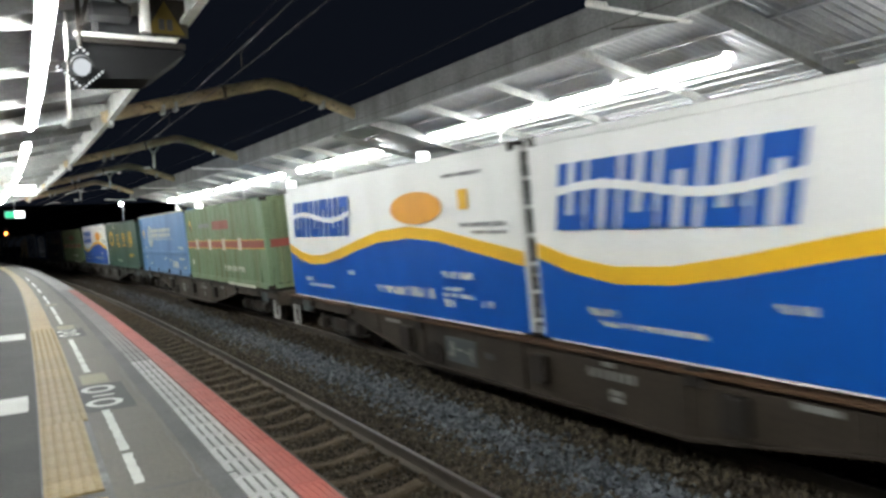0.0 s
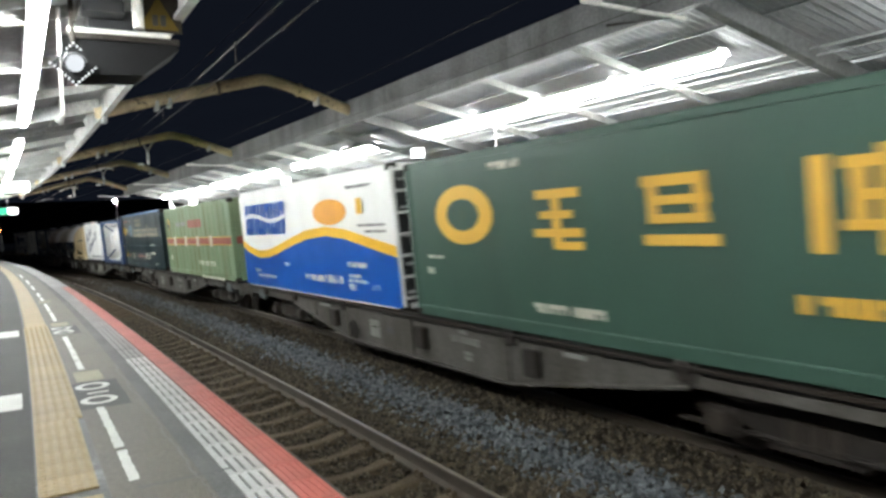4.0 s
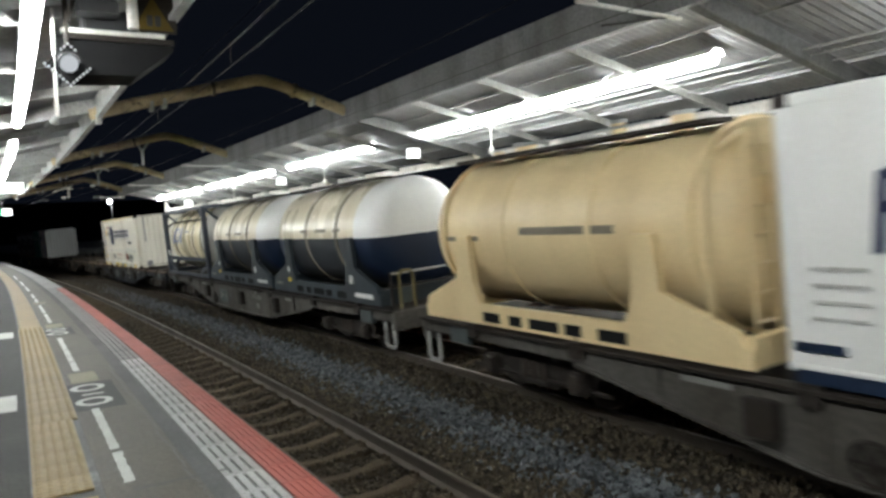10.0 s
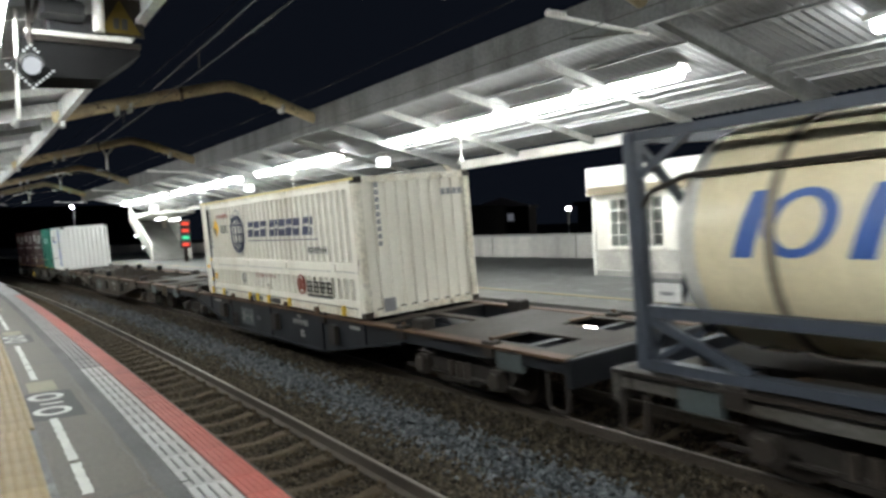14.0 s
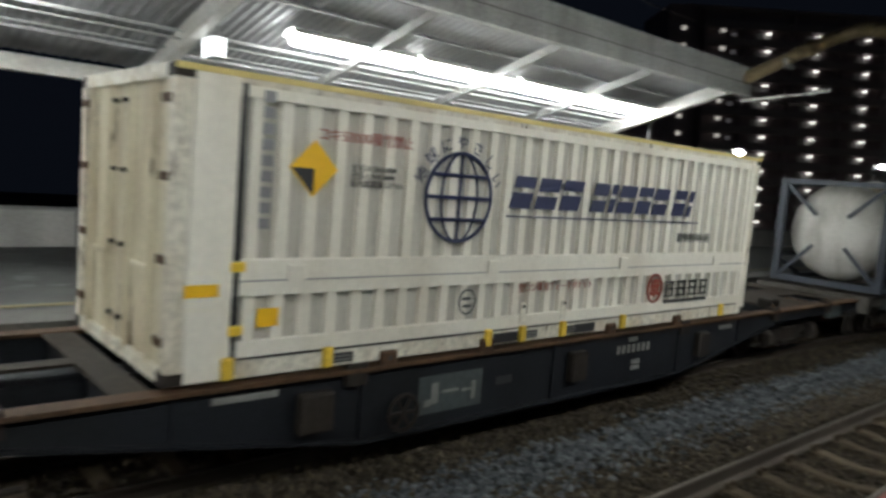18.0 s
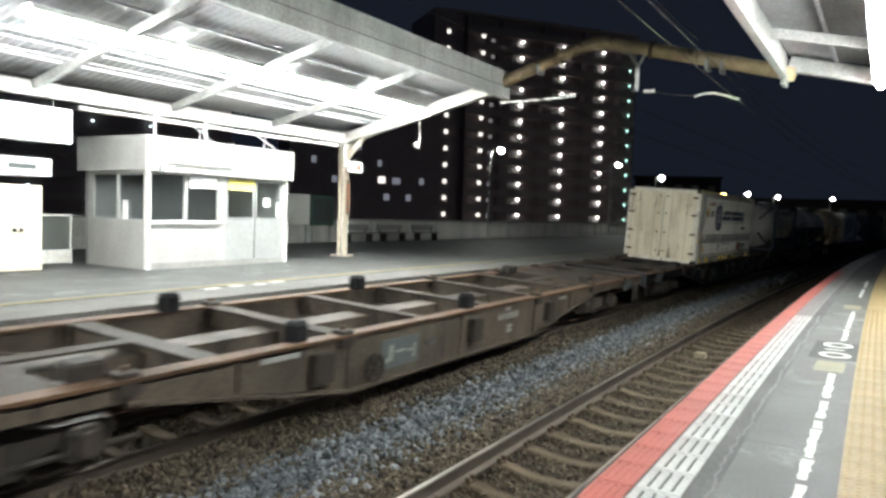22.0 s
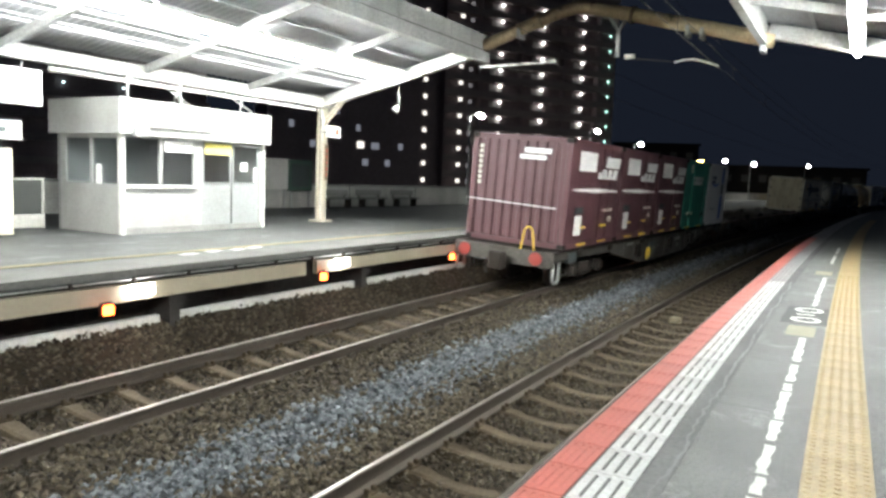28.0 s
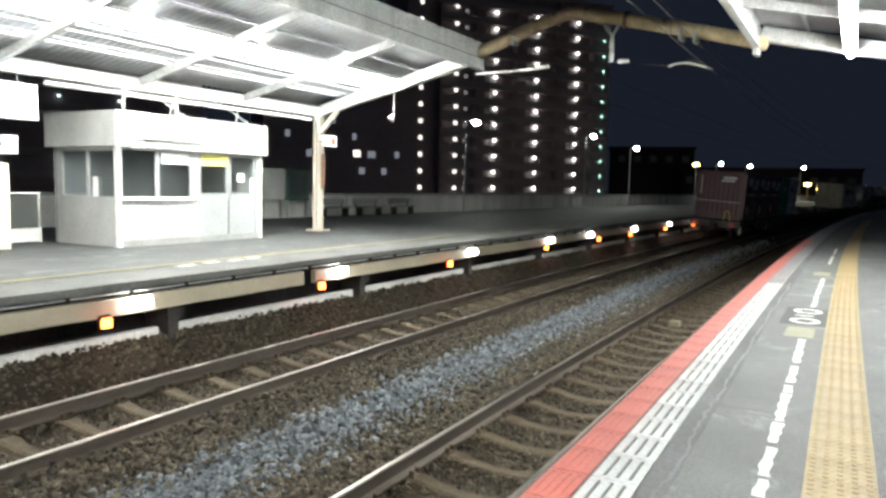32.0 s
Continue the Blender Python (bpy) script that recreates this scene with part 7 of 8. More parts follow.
for y in (2.2, 3.5):
    part("roof_pipe", Kit().rod((0.3, y, 2.7), (0.3, y, 3.3), 0.03, 8), GALV, bb)

ba = booth("waiting_booth", 7.3, 12.2, 6.1, 2.3, 2.66, [(0.35, 1.5, 0.75, 1.93, "window"), (1.65, 3.35, 0.0, 1.95, "door"), (3.9, 5.6, 0.72, 1.95, "window")], [(0.35, 0.95, 0.78, 1.9, 0)], "long white station office booth with barred windows and a grey door", OFFICE)
for y0, y1, z0, z1 in ((0.35, 1.5, 0.75, 1.93), (1.75, 3.25, 1.08, 1.9), (3.9, 5.6, 0.72, 1.95)):
    for k in range(1, 4):
        z = z0 + (z1 - z0) * k / 4
        part("window_bar", Kit().box(-0.03, -0.015, y0, y1, z - 0.012, z + 0.012), WHITE_STEEL, ba)
for y0, y1, z0, z1, n in ((0.35, 1.5, 0.75, 1.93, 4), (1.75, 2.46, 1.08, 1.9, 2), (2.54, 3.25, 1.08, 1.9, 2), (3.9, 5.6, 0.72, 1.95, 5)):
    for k in range(1, n):
        y = y0 + (y1 - y0) * k / n
        part("window_bar", Kit().box(-0.034, -0.015, y - 0.014, y + 0.014, z0, z1), WHITE_STEEL, ba)
BOOTH_STAIN = paint("scuffed_grey_panel", (0.3, 0.29, 0.27), 0.7, dirt=(0.55, 0.53, 0.48), wear=0.8, big=1.6, bump=0.05)
for y0, y1 in ((0.06, 1.62), (3.4, 6.04)):
    part("lower_panel", Kit().box(-0.008, -0.002, y0, y1, 0.14, 0.66), BOOTH_STAIN, ba, "scuffed grey lower panel")
# the soffit's shade below the roof band, put in as a dull tan strip
part("soffit_shade_strip", Kit().box(-0.15, -0.141, -0.1, 6.2, 2.05, 2.26), TAN_BLOCK, ba, "dull tan strip with the roof band's soffit shade painted in")
part("awning", Kit().chip(-0.3, 0.0, 0.1, 1.7, 2.1, 2.6, 0.05), OFFICE, ba)

CABINET = paint("cream_cabinet_enamel", (0.62, 0.56, 0.4), 0.45, dirt=(0.4, 0.34, 0.22), wear=0.3, bump=0.03)
cab = thing("control_cabinet", placed(7.0, 11.35, FAR_Z), "cream steel control cabinet with a red lamp", "cabinet")
part("body", Kit().chip(0, 0.42, 0, 0.72, 0.04, 1.1, 0.02), CABINET, cab)
part("base", Kit().box(0.03, 0.39, 0.03, 0.69, 0, 0.04), DARK_STEEL, cab)
part("door", Kit().chip(-0.015, 0.0, 0.03, 0.69, 0.1, 1.05, 0.006), CABINET, cab)
part("red_lamp", Kit().rod((-0.03, 0.3, 0.95), (0.0, 0.3, 0.95), 0.035, 12), glow("red_signal_lamp", (1, 0.04, 0.02), 1.6), cab)
part("dark_lamp", Kit().rod((-0.03, 0.55, 0.95), (0.0, 0.55, 0.95), 0.045, 12), BLACK, cab)
part("label_plate", Kit().box(-0.02, -0.015, 0.18, 0.48, 0.6, 0.7), MAROON, cab)

# ---- machines and signs beside the booth ----
SCREEN = glow("lit_display", (0.86, 0.95, 1.0), 1.1)
SIGN_GLOW = glow("lit_sign_face", (0.94, 1.0, 1.0), 5.0)
MACHINE = paint("machine_white", (0.62, 0.63, 0.64), 0.4, wear=0.15)
for i, s in enumerate((-5.75, -6.75, -4.75)):
    v = thing("vending_machine", placed(s, 12.3, FAR_Z), "white drink vending machine with a lit display", "vending machine", "vending machines")
    part("body", Kit().chip(0, 0.7, 0.02, 0.98, 0.05, 1.76, 0.02), MACHINE, v)
    part("display", Kit().box(-0.012, 0.0, 0.08, 0.92, 0.95, 1.66), SCREEN, v, "lit bottle display")
    bottle = Kit().rod((-0.02, 0, 0), (-0.02, 0, 0.14), 0.028, 8).rod((-0.02, 0, 0.14), (-0.02, 0, 0.19), 0.012, 6)
    for r in range(3):
        for k in range(8):
            part("bottle", bottle, (MAROON, SKY_BLUE, DARK_GREEN, SUN_YELLOW, PLATE_GREY)[(k * 3 + r * 2 + i) % 5], v, m=pose(0, 0.14 + 0.103 * k, 1.0 + 0.22 * r))
    for y in (0.12, 0.55):
        part("button_row", Kit().box(-0.02, 0, y, y + 0.34, 0.86, 0.9), BLACK, v)
    part("outlet", Kit().box(-0.02, 0, 0.2, 0.8, 0.28, 0.48), BLACK, v, "dark outlet flap")
    part("coin_panel", Kit().chip(-0.025, 0, 0.62, 0.9, 0.55, 0.82, 0.006), GALV, v)
    part("foot", Kit().box(0.05, 0.65, 0.08, 0.92, 0, 0.05), BLACK, v)
CREAM_ENAMEL = paint("cream_enamel_panel", (0.55, 0.5, 0.38), 0.45, dirt=(0.4, 0.34, 0.24), wear=0.25, bump=0.03)
scr = thing("low_screen", placed(-8.7, 13.72, FAR_Z), "low white-framed screen beside the station booth", "screen")
part("lower_panel", Kit().chip(-0.02, 0.02, -0.36, 0.36, 0.02, 0.26, 0.008), WHITE_STEEL, scr, "pale lower panel")
part("glass", Kit().box(-0.004, 0.004, -0.34, 0.34, 0.3, 1.0), GLASS, scr)
for y in (-0.37, 0.37):
    part("post", Kit().chip(-0.025, 0.025, y - 0.025, y + 0.025, 0, 1.06, 0.006), WHITE_STEEL, scr)
for z in (0.28, 1.03):
    part("rail", Kit().chip(-0.022, 0.022, -0.345, 0.345, z - 0.022, z + 0.022, 0.006), WHITE_STEEL, scr)
lk = thing("service_cabinet", placed(-7.7, 12.3, FAR_Z), "plain cream panel with two dark handles beside the machines", "panel")
part("board", Kit().chip(0, 0.6, 0.02, 0.92, 0.03, 1.62, 0.015), CREAM_ENAMEL, lk)
for y in (0.42, 0.54):
    part("handle", Kit().rod((-0.03, y, 0.78), (0, y, 0.78), 0.035, 10), BLACK, lk)
hd = thing("header_board", placed(-7.78, 12.16, FAR_Z + 1.78), "pale header board above the machines", "sign")
part("board", Kit().chip(0, 0.75, 0, 4.1, 0, 0.34, 0.015), MACHINE, hd)
for y, l in ((1.6, 1.4), (0.3, 0.5)):
    part("faded_writing", Kit().box(-0.006, 0, y, y + l, 0.12, 0.22), PLATE_TEAL, hd)
sg = thing("lit_sign", placed(-8.05, 12.0, 2.4), "bright white lit sign box hung from the canopy", "sign")
part("case", Kit().chip(0.02, 0.2, -0.03, 1.88, -0.03, 0.63, 0.01), GALV, sg)
part("face", Kit().box(0.0, 0.02, 0, 1.85, 0, 0.6), SIGN_GLOW, sg, "glowing blank face")
for y in (0.3, 1.55):
    part("hanger", Kit().rod((0.1, y, 0.6), (0.1, y, 1.0), 0.015, 6), GALV, sg)
for s, o, z, w in ((-4.65, 9.4, 3.43, 0.34), (19.4, 9.4, 3.3, 0.34), (31.0, 9.4, 3.3, 0.34), (24.1, -1.35, 2.78, 0.6), (47, 9.4, 3.1, 0.4)):
    bx = thing("hanging_light_box", placed(s, o, z), "small lit sign box hanging under the canopy", "sign", "hanging light boxes")
    part("case", Kit().chip(0, w, -0.1, 0.1, 0, 0.3, 0.01), GALV, bx)
    part("face", Kit().box(-0.006, w + 0.006, 0.1, 0.108, 0.01, 0.29).box(-0.008, 0.0, -0.09, 0.09, 0.01, 0.29), SIGN_GLOW, bx)
    part("face", Kit().box(0.01, w - 0.01, -0.108, -0.1, 0.01, 0.29), SIGN_GLOW, bx)
    for x in (0.05, w - 0.05):
        part("hanger", Kit().rod((x, 0, 0.3), (x, 0, 0.95), 0.012, 6), GALV, bx)
# pendant horn lamps under the tubes
for s, o, z0 in ((-16.3, 9.7, 3.1), (15.4, 9.6, 3.1), (26.4, 9.6, 3.1), (38.0, 9.6, 3.1), (0.8, 9.6, 3.1)):
    hn = thing("pendant_speaker", placed(s, o, z0), "small white horn speaker hanging from the canopy", "speaker", "pendant speakers")
    part("stem", Kit().rod((0, 0, 0.1), (0, 0, 0.95), 0.014, 6), WHITE_STEEL, hn)
    part("horn", Kit().rod((0, 0, 0.1), (0.06, 0.08, -0.04), 0.03, 12, 0.11), WHITE_STEEL, hn, smooth=True)
ps = thing("post_sign", placed(-15.95, 11.6, 2.35), "small white sign board with a red mark on a post", "sign")
part("board", Kit().chip(0, 0.02, -0.3, 0.3, 0, 0.3, 0.004), PAPER, ps)
part("red_mark", Kit().box(-0.004, 0.0, -0.22, -0.06, 0.06, 0.24), MAROON, ps)
part("arm", Kit().box(0.02, 0.5, -0.02, 0.02, 0.12, 0.16), GALV, ps)
part("down_pipe", Kit().pipe([at(-16.0, 12.3, 3.3), at(-15.95, 12.05, 3.1), at(-15.95, 12.0, 2.75), at(-16.05, 12.1, 2.6), at(-16.05, 12.1, 0.0)], 0.04, 8), WHITE_STEEL, far_platform)
nb = thing("notice_board", placed(-21.0, 18.0, FAR_Z), "pale notice cabinet and dark framed board by the back wall", "board")
part("cabinet", Kit().chip(0, 0.2, 0.06, 1.32, 0.72, 1.9, 0.02), WHITE_STEEL, nb, "pale cabinet")
part("framed_board", Kit().chip(0, 0.12, -1.34, 0.02, 0.68, 1.88, 0.02), DARK_GREEN, nb, "dark green frame")
part("board_face", Kit().box(-0.01, 0.0, -1.18, -0.14, 0.82, 1.74), PLATE_TEAL, nb)
for y in (-1.2, -0.15, 0.2, 1.2):
    part("leg", Kit().box(0.02, 0.1, y - 0.03, y + 0.03, 0, 0.72), GALV, nb)

part("beam_conduit", Kit().pipe([at(s, 12.0, 3.08) for s in stations(-15.6, -8.2, 1.5)], 0.045, 8), WHITE_STEEL, far_platform, "white conduit below the roof beam")
for s in (-14.9, -12.4, -9.9):
    part("conduit_strap", Kit().box(-0.02, 0.02, -0.02, 0.02, 0, 0.14), GALV, far_platform, m=placed(s, 12.0, 3.08))
for s in (-12.9, -11.0):
    part("beam_bracket", Kit().bar((-0.2, -0.2, -0.25), (0.1, 0.15, 0.05), 0.03, 0.03), GALV, far_platform, m=placed(s, 12.0, 3.0))
    part("beam_bracket", Kit().bar((-0.2, 0.2, -0.25), (0.1, -0.15, 0.05), 0.03, 0.03), GALV, far_platform, m=placed(s, 12.0, 3.0))
pb = thing("post_notice", placed(-16.1, 11.98, 1.15), "narrow tan notice strip fixed to the canopy post", "sign")
part("strip", Kit().chip(-0.015, 0.0, -0.075, 0.075, 0, 1.0, 0.004), TAN_BLOCK, pb)
for k in range(5):
    part("faded_mark", Kit().box(-0.019, -0.015, -0.045, 0.045, 0.1 + 0.17 * k, 0.2 + 0.17 * k), MAROON, pb)

# ---- back wall, benches, lamps on poles ----
PARAPET = paint("stained_parapet_concrete", (0.5, 0.49, 0.46), 0.85, dirt=(0.2, 0.19, 0.18), wear=0.6, grain=20, streak=3)
wall = part("wall_back", Kit().sweep([(18.3, -1.6), (18.3, 0.84), (18.5, 0.84), (18.5, -1.6)], LONG), PARAPET)
tagged(wall, "stained concrete parapet behind the opposite platform", "wall", kind="structure")
part("wall_cap", Kit().sweep([(18.26, 0.84), (18.26, 0.92), (18.54, 0.92), (18.54, 0.84)], LONG), PALE_CONCRETE, wall)
for s in stations(-90, 60, 5):
    part("wall_joint", Kit().box(-0.006, 0.0, -0.02, 0.02, 0, 0.84), SLOT, wall, m=placed(s, 18.298, 0))
part("platform_rear", Kit().sweep([(17.8, FAR_Z - 0.01), (18.3, FAR_Z - 0.01), (18.3, -0.4), (17.8, -0.4)], LONG), ASPHALT, far_platform)
for s in (-25.5, -28.0, -23.2):
    bench = thing("platform_bench", placed(s, 17.2, FAR_Z), "low pale bench by the back wall", "bench", "benches by the wall")
    part("seat", Kit().chip(0, 0.45, -0.9, 0.9, 0.36, 0.42, 0.02), PALE_CONCRETE, bench)
    part("backrest", Kit().chip(0.42, 0.48, -0.9, 0.9, 0.5, 0.75, 0.02), PALE_CONCRETE, bench)
    for y in (-0.7, 0.7):
        part("leg", Kit().box(0.1, 0.4, y - 0.04, y + 0.04, 0, 0.36), DARK_STEEL, bench)
        part("back_post", Kit().box(0.44, 0.48, y - 0.03, y + 0.03, 0.36, 0.55), DARK_STEEL, bench)
POLE_GLOW = glow("pole_lamp_head", (0.95, 1.0, 0.92), 150)
AMBER_GLOW = glow("amber_lamp_head", (1.0, 0.62, 0.16), 14)
for s, h in ((-33.9, 4.75), (-50.7, 5.2), (-60.0, 4.8), (-86.0, 4.5), (-98.0, 4.6), (-125.0, 5.3), (104.0, 6.1)):
    lp = thing("lamp_post", placed(s, 17.6, FAR_Z), "slim steel lamp post with a bright white head", "lamp post", "lamp posts along the platform")
    part("pole", Kit().rod((0, 0, 0), (0, 0, h), 0.06, 10, 0.04), GALV, lp)
    part("arm", Kit().pipe([(0, 0, h - 0.05), (-0.1, -0.15, h + 0.12), (-0.3, -0.45, h + 0.12)], 0.03, 8), GALV, lp)
    k = 1 + abs(s) / 120
    part("head", Kit().lathe([(-0.2 * k, 0.03), (-0.16 * k, 0.07 * k), (0, 0.1 * k), (0.16 * k, 0.07 * k), (0.2 * k, 0.03)], -0.55, 12, -0.35, h + 0.05), POLE_GLOW, lp, "glowing lamp head")
    part("head_cover", Kit().chip(-0.35 - 0.1 * k, -0.35 + 0.1 * k, -0.55 - 0.22 * k, -0.55 + 0.22 * k, h + 0.05 + 0.1 * k, h + 0.08 + 0.13 * k, 0.02), GALV, lp)
    part("base_plate", Kit().chip(-0.15, 0.15, -0.15, 0.15, 0, 0.04, 0.01), GALV, lp)

# ---- buildings beyond ----
RED_LED = glow("red_led_row", (1.0, 0.1, 0.06), 1.1)
GREEN_LED = glow("green_led_row", (0.1, 1.0, 0.5), 0.9)
TOWER_WALL = paint("brown_tower_wall", (0.3, 0.24, 0.25), 0.8, dirt=(0.22, 0.18, 0.19), wear=0.4, grain=3, big=0.1)
FAR_WALL = paint("far_dark_wall", (0.012, 0.011, 0.013), 0.9, wear=0.3, grain=3, big=0.1, spec=0.1)
TOWER_RAIL = paint("dim_balcony_parapet", (0.36, 0.31, 0.31), 0.8, wear=0.3, grain=3, big=0.1)
CORRIDOR = paint("pale_corridor_wall", (0.6, 0.58, 0.57), 0.7, wear=0.3, grain=3, big=0.3)
STAIR_GLOW = glow("corridor_lamp", (1.0, 0.98, 0.94), 4.5)
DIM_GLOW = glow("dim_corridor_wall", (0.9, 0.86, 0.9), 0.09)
GREEN_GLOW = glow("stair_sign_lamp", (0.5, 1.0, 0.85), 2)
COOL_GLOW = glow("cool_corridor_lamp", (0.7, 0.95, 1.0), 2.2)
ROOM_GLOW = glow("dim_room_window", (0.8, 0.85, 1.0), 0.1)
WINDOW_GLOW = glow("lit_room_window", (1.0, 0.95, 0.86), 0.7)

# local x runs along its long face, y away from the railway
tw = thing("apartment_tower", pose(61.0, -115.5, -1.6, 0, 0, -127.7), "tall dark apartment tower with lit corridor lamps on each floor", "building")
FLOORS, FH, Z0 = 12, 2.9, 2.2
part("wall", Kit().box(-5.2, 33.5, 1.5, 14, 0, 38.4), TOWER_WALL, tw, "brown tower wall")
part("wing", Kit().box(-34.0, -5.2, -0.5, 12, 0, 24.0), TOWER_WALL, tw, "lower dark wing")
part("wing_core", Kit().box(-9.5, -5.2, -0.6, 12, 24.0, 38.4), TOWER_WALL, tw)
part("roof", Kit().box(-6.0, 34.2, 0.8, 14.5, 38.4, 39.0), TOWER_RAIL, tw)
for k in range(FLOORS + 1):
    z = Z0 + FH * k - 1.6
    part("floor_slab", Kit().box(-3.0, 33.0, 0.0, 1.5, z - 0.2, z), TOWER_RAIL, tw)
    part("parapet", Kit().box(-3.0, 33.0, -0.12, 0.0, z - 0.2, z + 1.0), TOWER_RAIL, tw, "dim balcony parapet")
for x in (-3.0, 4.0, 12.5, 21.6, 29.4, 33.0):
    part("party_wall", Kit().box(x - 0.12, x + 0.12, -0.1, 1.5, 0.4, 38.0), TOWER_WALL, tw)
rng = random.Random(11)
for k in range(FLOORS):
    z = Z0 + FH * k + 0.35
    for x, w in ((8.2, 1.0), (17.0, 1.0), (26.0, 0.9)):
        part("corridor_lamp", Kit().chip(x + 0.1, x + 0.55 * w, 0.9, 1.15, z + 0.2, z + 0.5, 0.05), STAIR_GLOW, tw, "bright corridor lamp")
        part("lit_recess", Kit().box(x - 1.7 * w, x + 0.9 * w, 1.44, 1.49, z - 0.65, z + 0.5), CORRIDOR, tw, "pale corridor wall behind the balcony")
    part("stair_window", Kit().box(-0.4, 0.35, -0.2, -0.13, z - 0.2, z + 0.45), WINDOW_GLOW, tw, "lit stair window")
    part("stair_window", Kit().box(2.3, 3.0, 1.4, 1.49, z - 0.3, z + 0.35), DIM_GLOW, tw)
    part("stair_window", Kit().box(-7.25, -6.6, -0.66, -0.6, z - 0.25, z + 0.45), WINDOW_GLOW, tw, "lit stair window")
    part("stair_sign", Kit().box(31.4, 31.65, -0.3, -0.13, z - 0.1, z + 0.2), GREEN_GLOW, tw)
for x, z, w, g in ((-19.0, 8.1, 1.2, WINDOW_GLOW), (-11.6, 8.1, 0.8, ROOM_GLOW), (-16.5, 8.0, 1.4, ROOM_GLOW), (-19.2, 10.9, 0.7, ROOM_GLOW), (-18.0, 5.2, 1.0, ROOM_GLOW), (-14.0, 5.2, 0.9, ROOM_GLOW), (-23.0, 13.5, 0.9, ROOM_GLOW), (-27.0, 7.9, 0.9, ROOM_GLOW), (-30.5, 11.0, 0.8, ROOM_GLOW)):
    part("room_window", Kit().box(x, x + w, -0.56, -0.5, z - 0.5, z + 0.6), g, tw, "lit room window")

# a long dark block opposite the middle of the platform, with corridor lights
bk = thing("apartment_block", pose(88.0, -62.0, -1.6, 0, 0, -108.0), "dark apartment block with rows of small corridor lights", "building")
part("wall", Kit().box(-16, 16, 0, 12, 0, 30), TOWER_WALL, bk)
part("roof", Kit().box(-16.4, 16.4, -0.4, 12.4, 30, 30.5), TOWER_RAIL, bk)
for k in range(9):
    part("floor_slab", Kit().box(-16, 16, -1.2, 0, 2.9 * k + 3.0, 2.9 * k + 3.9), TOWER_RAIL, bk)
    for x in (-11, -3.5, 4, 11.5):
        part("corridor_lamp", Kit().chip(x - 0.16, x + 0.16, -0.6, -0.4, 2.9 * k + 4.75, 2.9 * k + 4.95, 0.04), COOL_GLOW, bk)
for k, (x, y, w, d, h, turn) in enumerate(((12.0, -150.0, 30.0, 12.0, 7.0, 8), (-26.0, -155.0, 34.0, 14.0, 8.0, 4), (34.0, -150.0, 16.0, 12.0, 11.0, 15), (62.0, 36.0, 18.0, 40.0, 4.6, 0), (56.0, 105.0, 24.0, 44.0, 5.4, 20), (-60.0, 170.0, 60.0, 20.0, 13.0, 10), (14.0, 215.0, 60.0, 18.0, 12.0, 0))):
    b = thing("low_building", pose(x, y, -1.6, 0, 0, turn), "low dark building in the night beyond the railway", "building", "low buildings beyond")
    part("wall", Kit().box(-w / 2, w / 2, -d / 2, d / 2, 0, h), FAR_WALL, b)
    part("roof", Kit().box(-w / 2 - 0.3, w / 2 + 0.3, -d / 2 - 0.3, d / 2 + 0.3, h, h + 0.4), FAR_WALL, b)
    for j in range(int(w // 3)):
        part("window", Kit().box(-w / 2 + 1 + 3 * j, -w / 2 + 2.3 + 3 * j, d / 2, d / 2 + 0.06, h - 2.6, h - 1.3), BLACK, b)
for x, y, z, g in ((18.1, -108.5, 5.1, AMBER_GLOW), (4.0, -119.9, 2.6, AMBER_GLOW), (2.4, -120.0, 2.0, AMBER_GLOW)):
    lp = thing("street_lamp", pose(x, y, -1.6), "amber street lamp in the distance", "lamp post", "amber street lamps")
    part("pole", Kit().rod((0, 0, 0), (0, 0, z + 1.5), 0.07, 8), GALV, lp)
    part("head", Kit().chip(-0.42, 0.42, -0.25, 0.25, z + 1.45, z + 1.75, 0.08), AMBER_GLOW, lp, "glowing amber head")

hs = thing("low_building", pose(66.0, 86.0, -1.6, 0, 0, -37), "small house with two dim blue-lit windows beyond the railway", "building", "low buildings beyond")
part("wall", Kit().box(-4, 4, 0, 7, 0, 5.6), FAR_WALL, hs)
part("roof", Kit().prism([(-4.4, 5.6), (4.4, 5.6), (0, 7.0)], 1, -0.4, 7.4), TOWER_RAIL, hs)
for x in (-2.6, 0.3):
    part("window", Kit().box(x, x + 1.5, -0.06, 0.0, 3.4, 4.5), ROOM_GLOW, hs, "dim blue-lit window")
for x, y, z in ((74.6, 80.8, 4.6), (79.0, 80.0, 4.2)):
    lp = thing("street_lamp", pose(x, y, -1.6), "white street lamp in the distance", "lamp post", "white street lamps")
    part("pole", Kit().rod((0, 0, 0), (0, 0, z + 0.2), 0.07, 8), GALV, lp)
    part("head", Kit().chip(-0.35, 0.35, -0.2, 0.2, z + 0.2, z + 0.45, 0.08), POLE_GLOW, lp, "glowing white head")

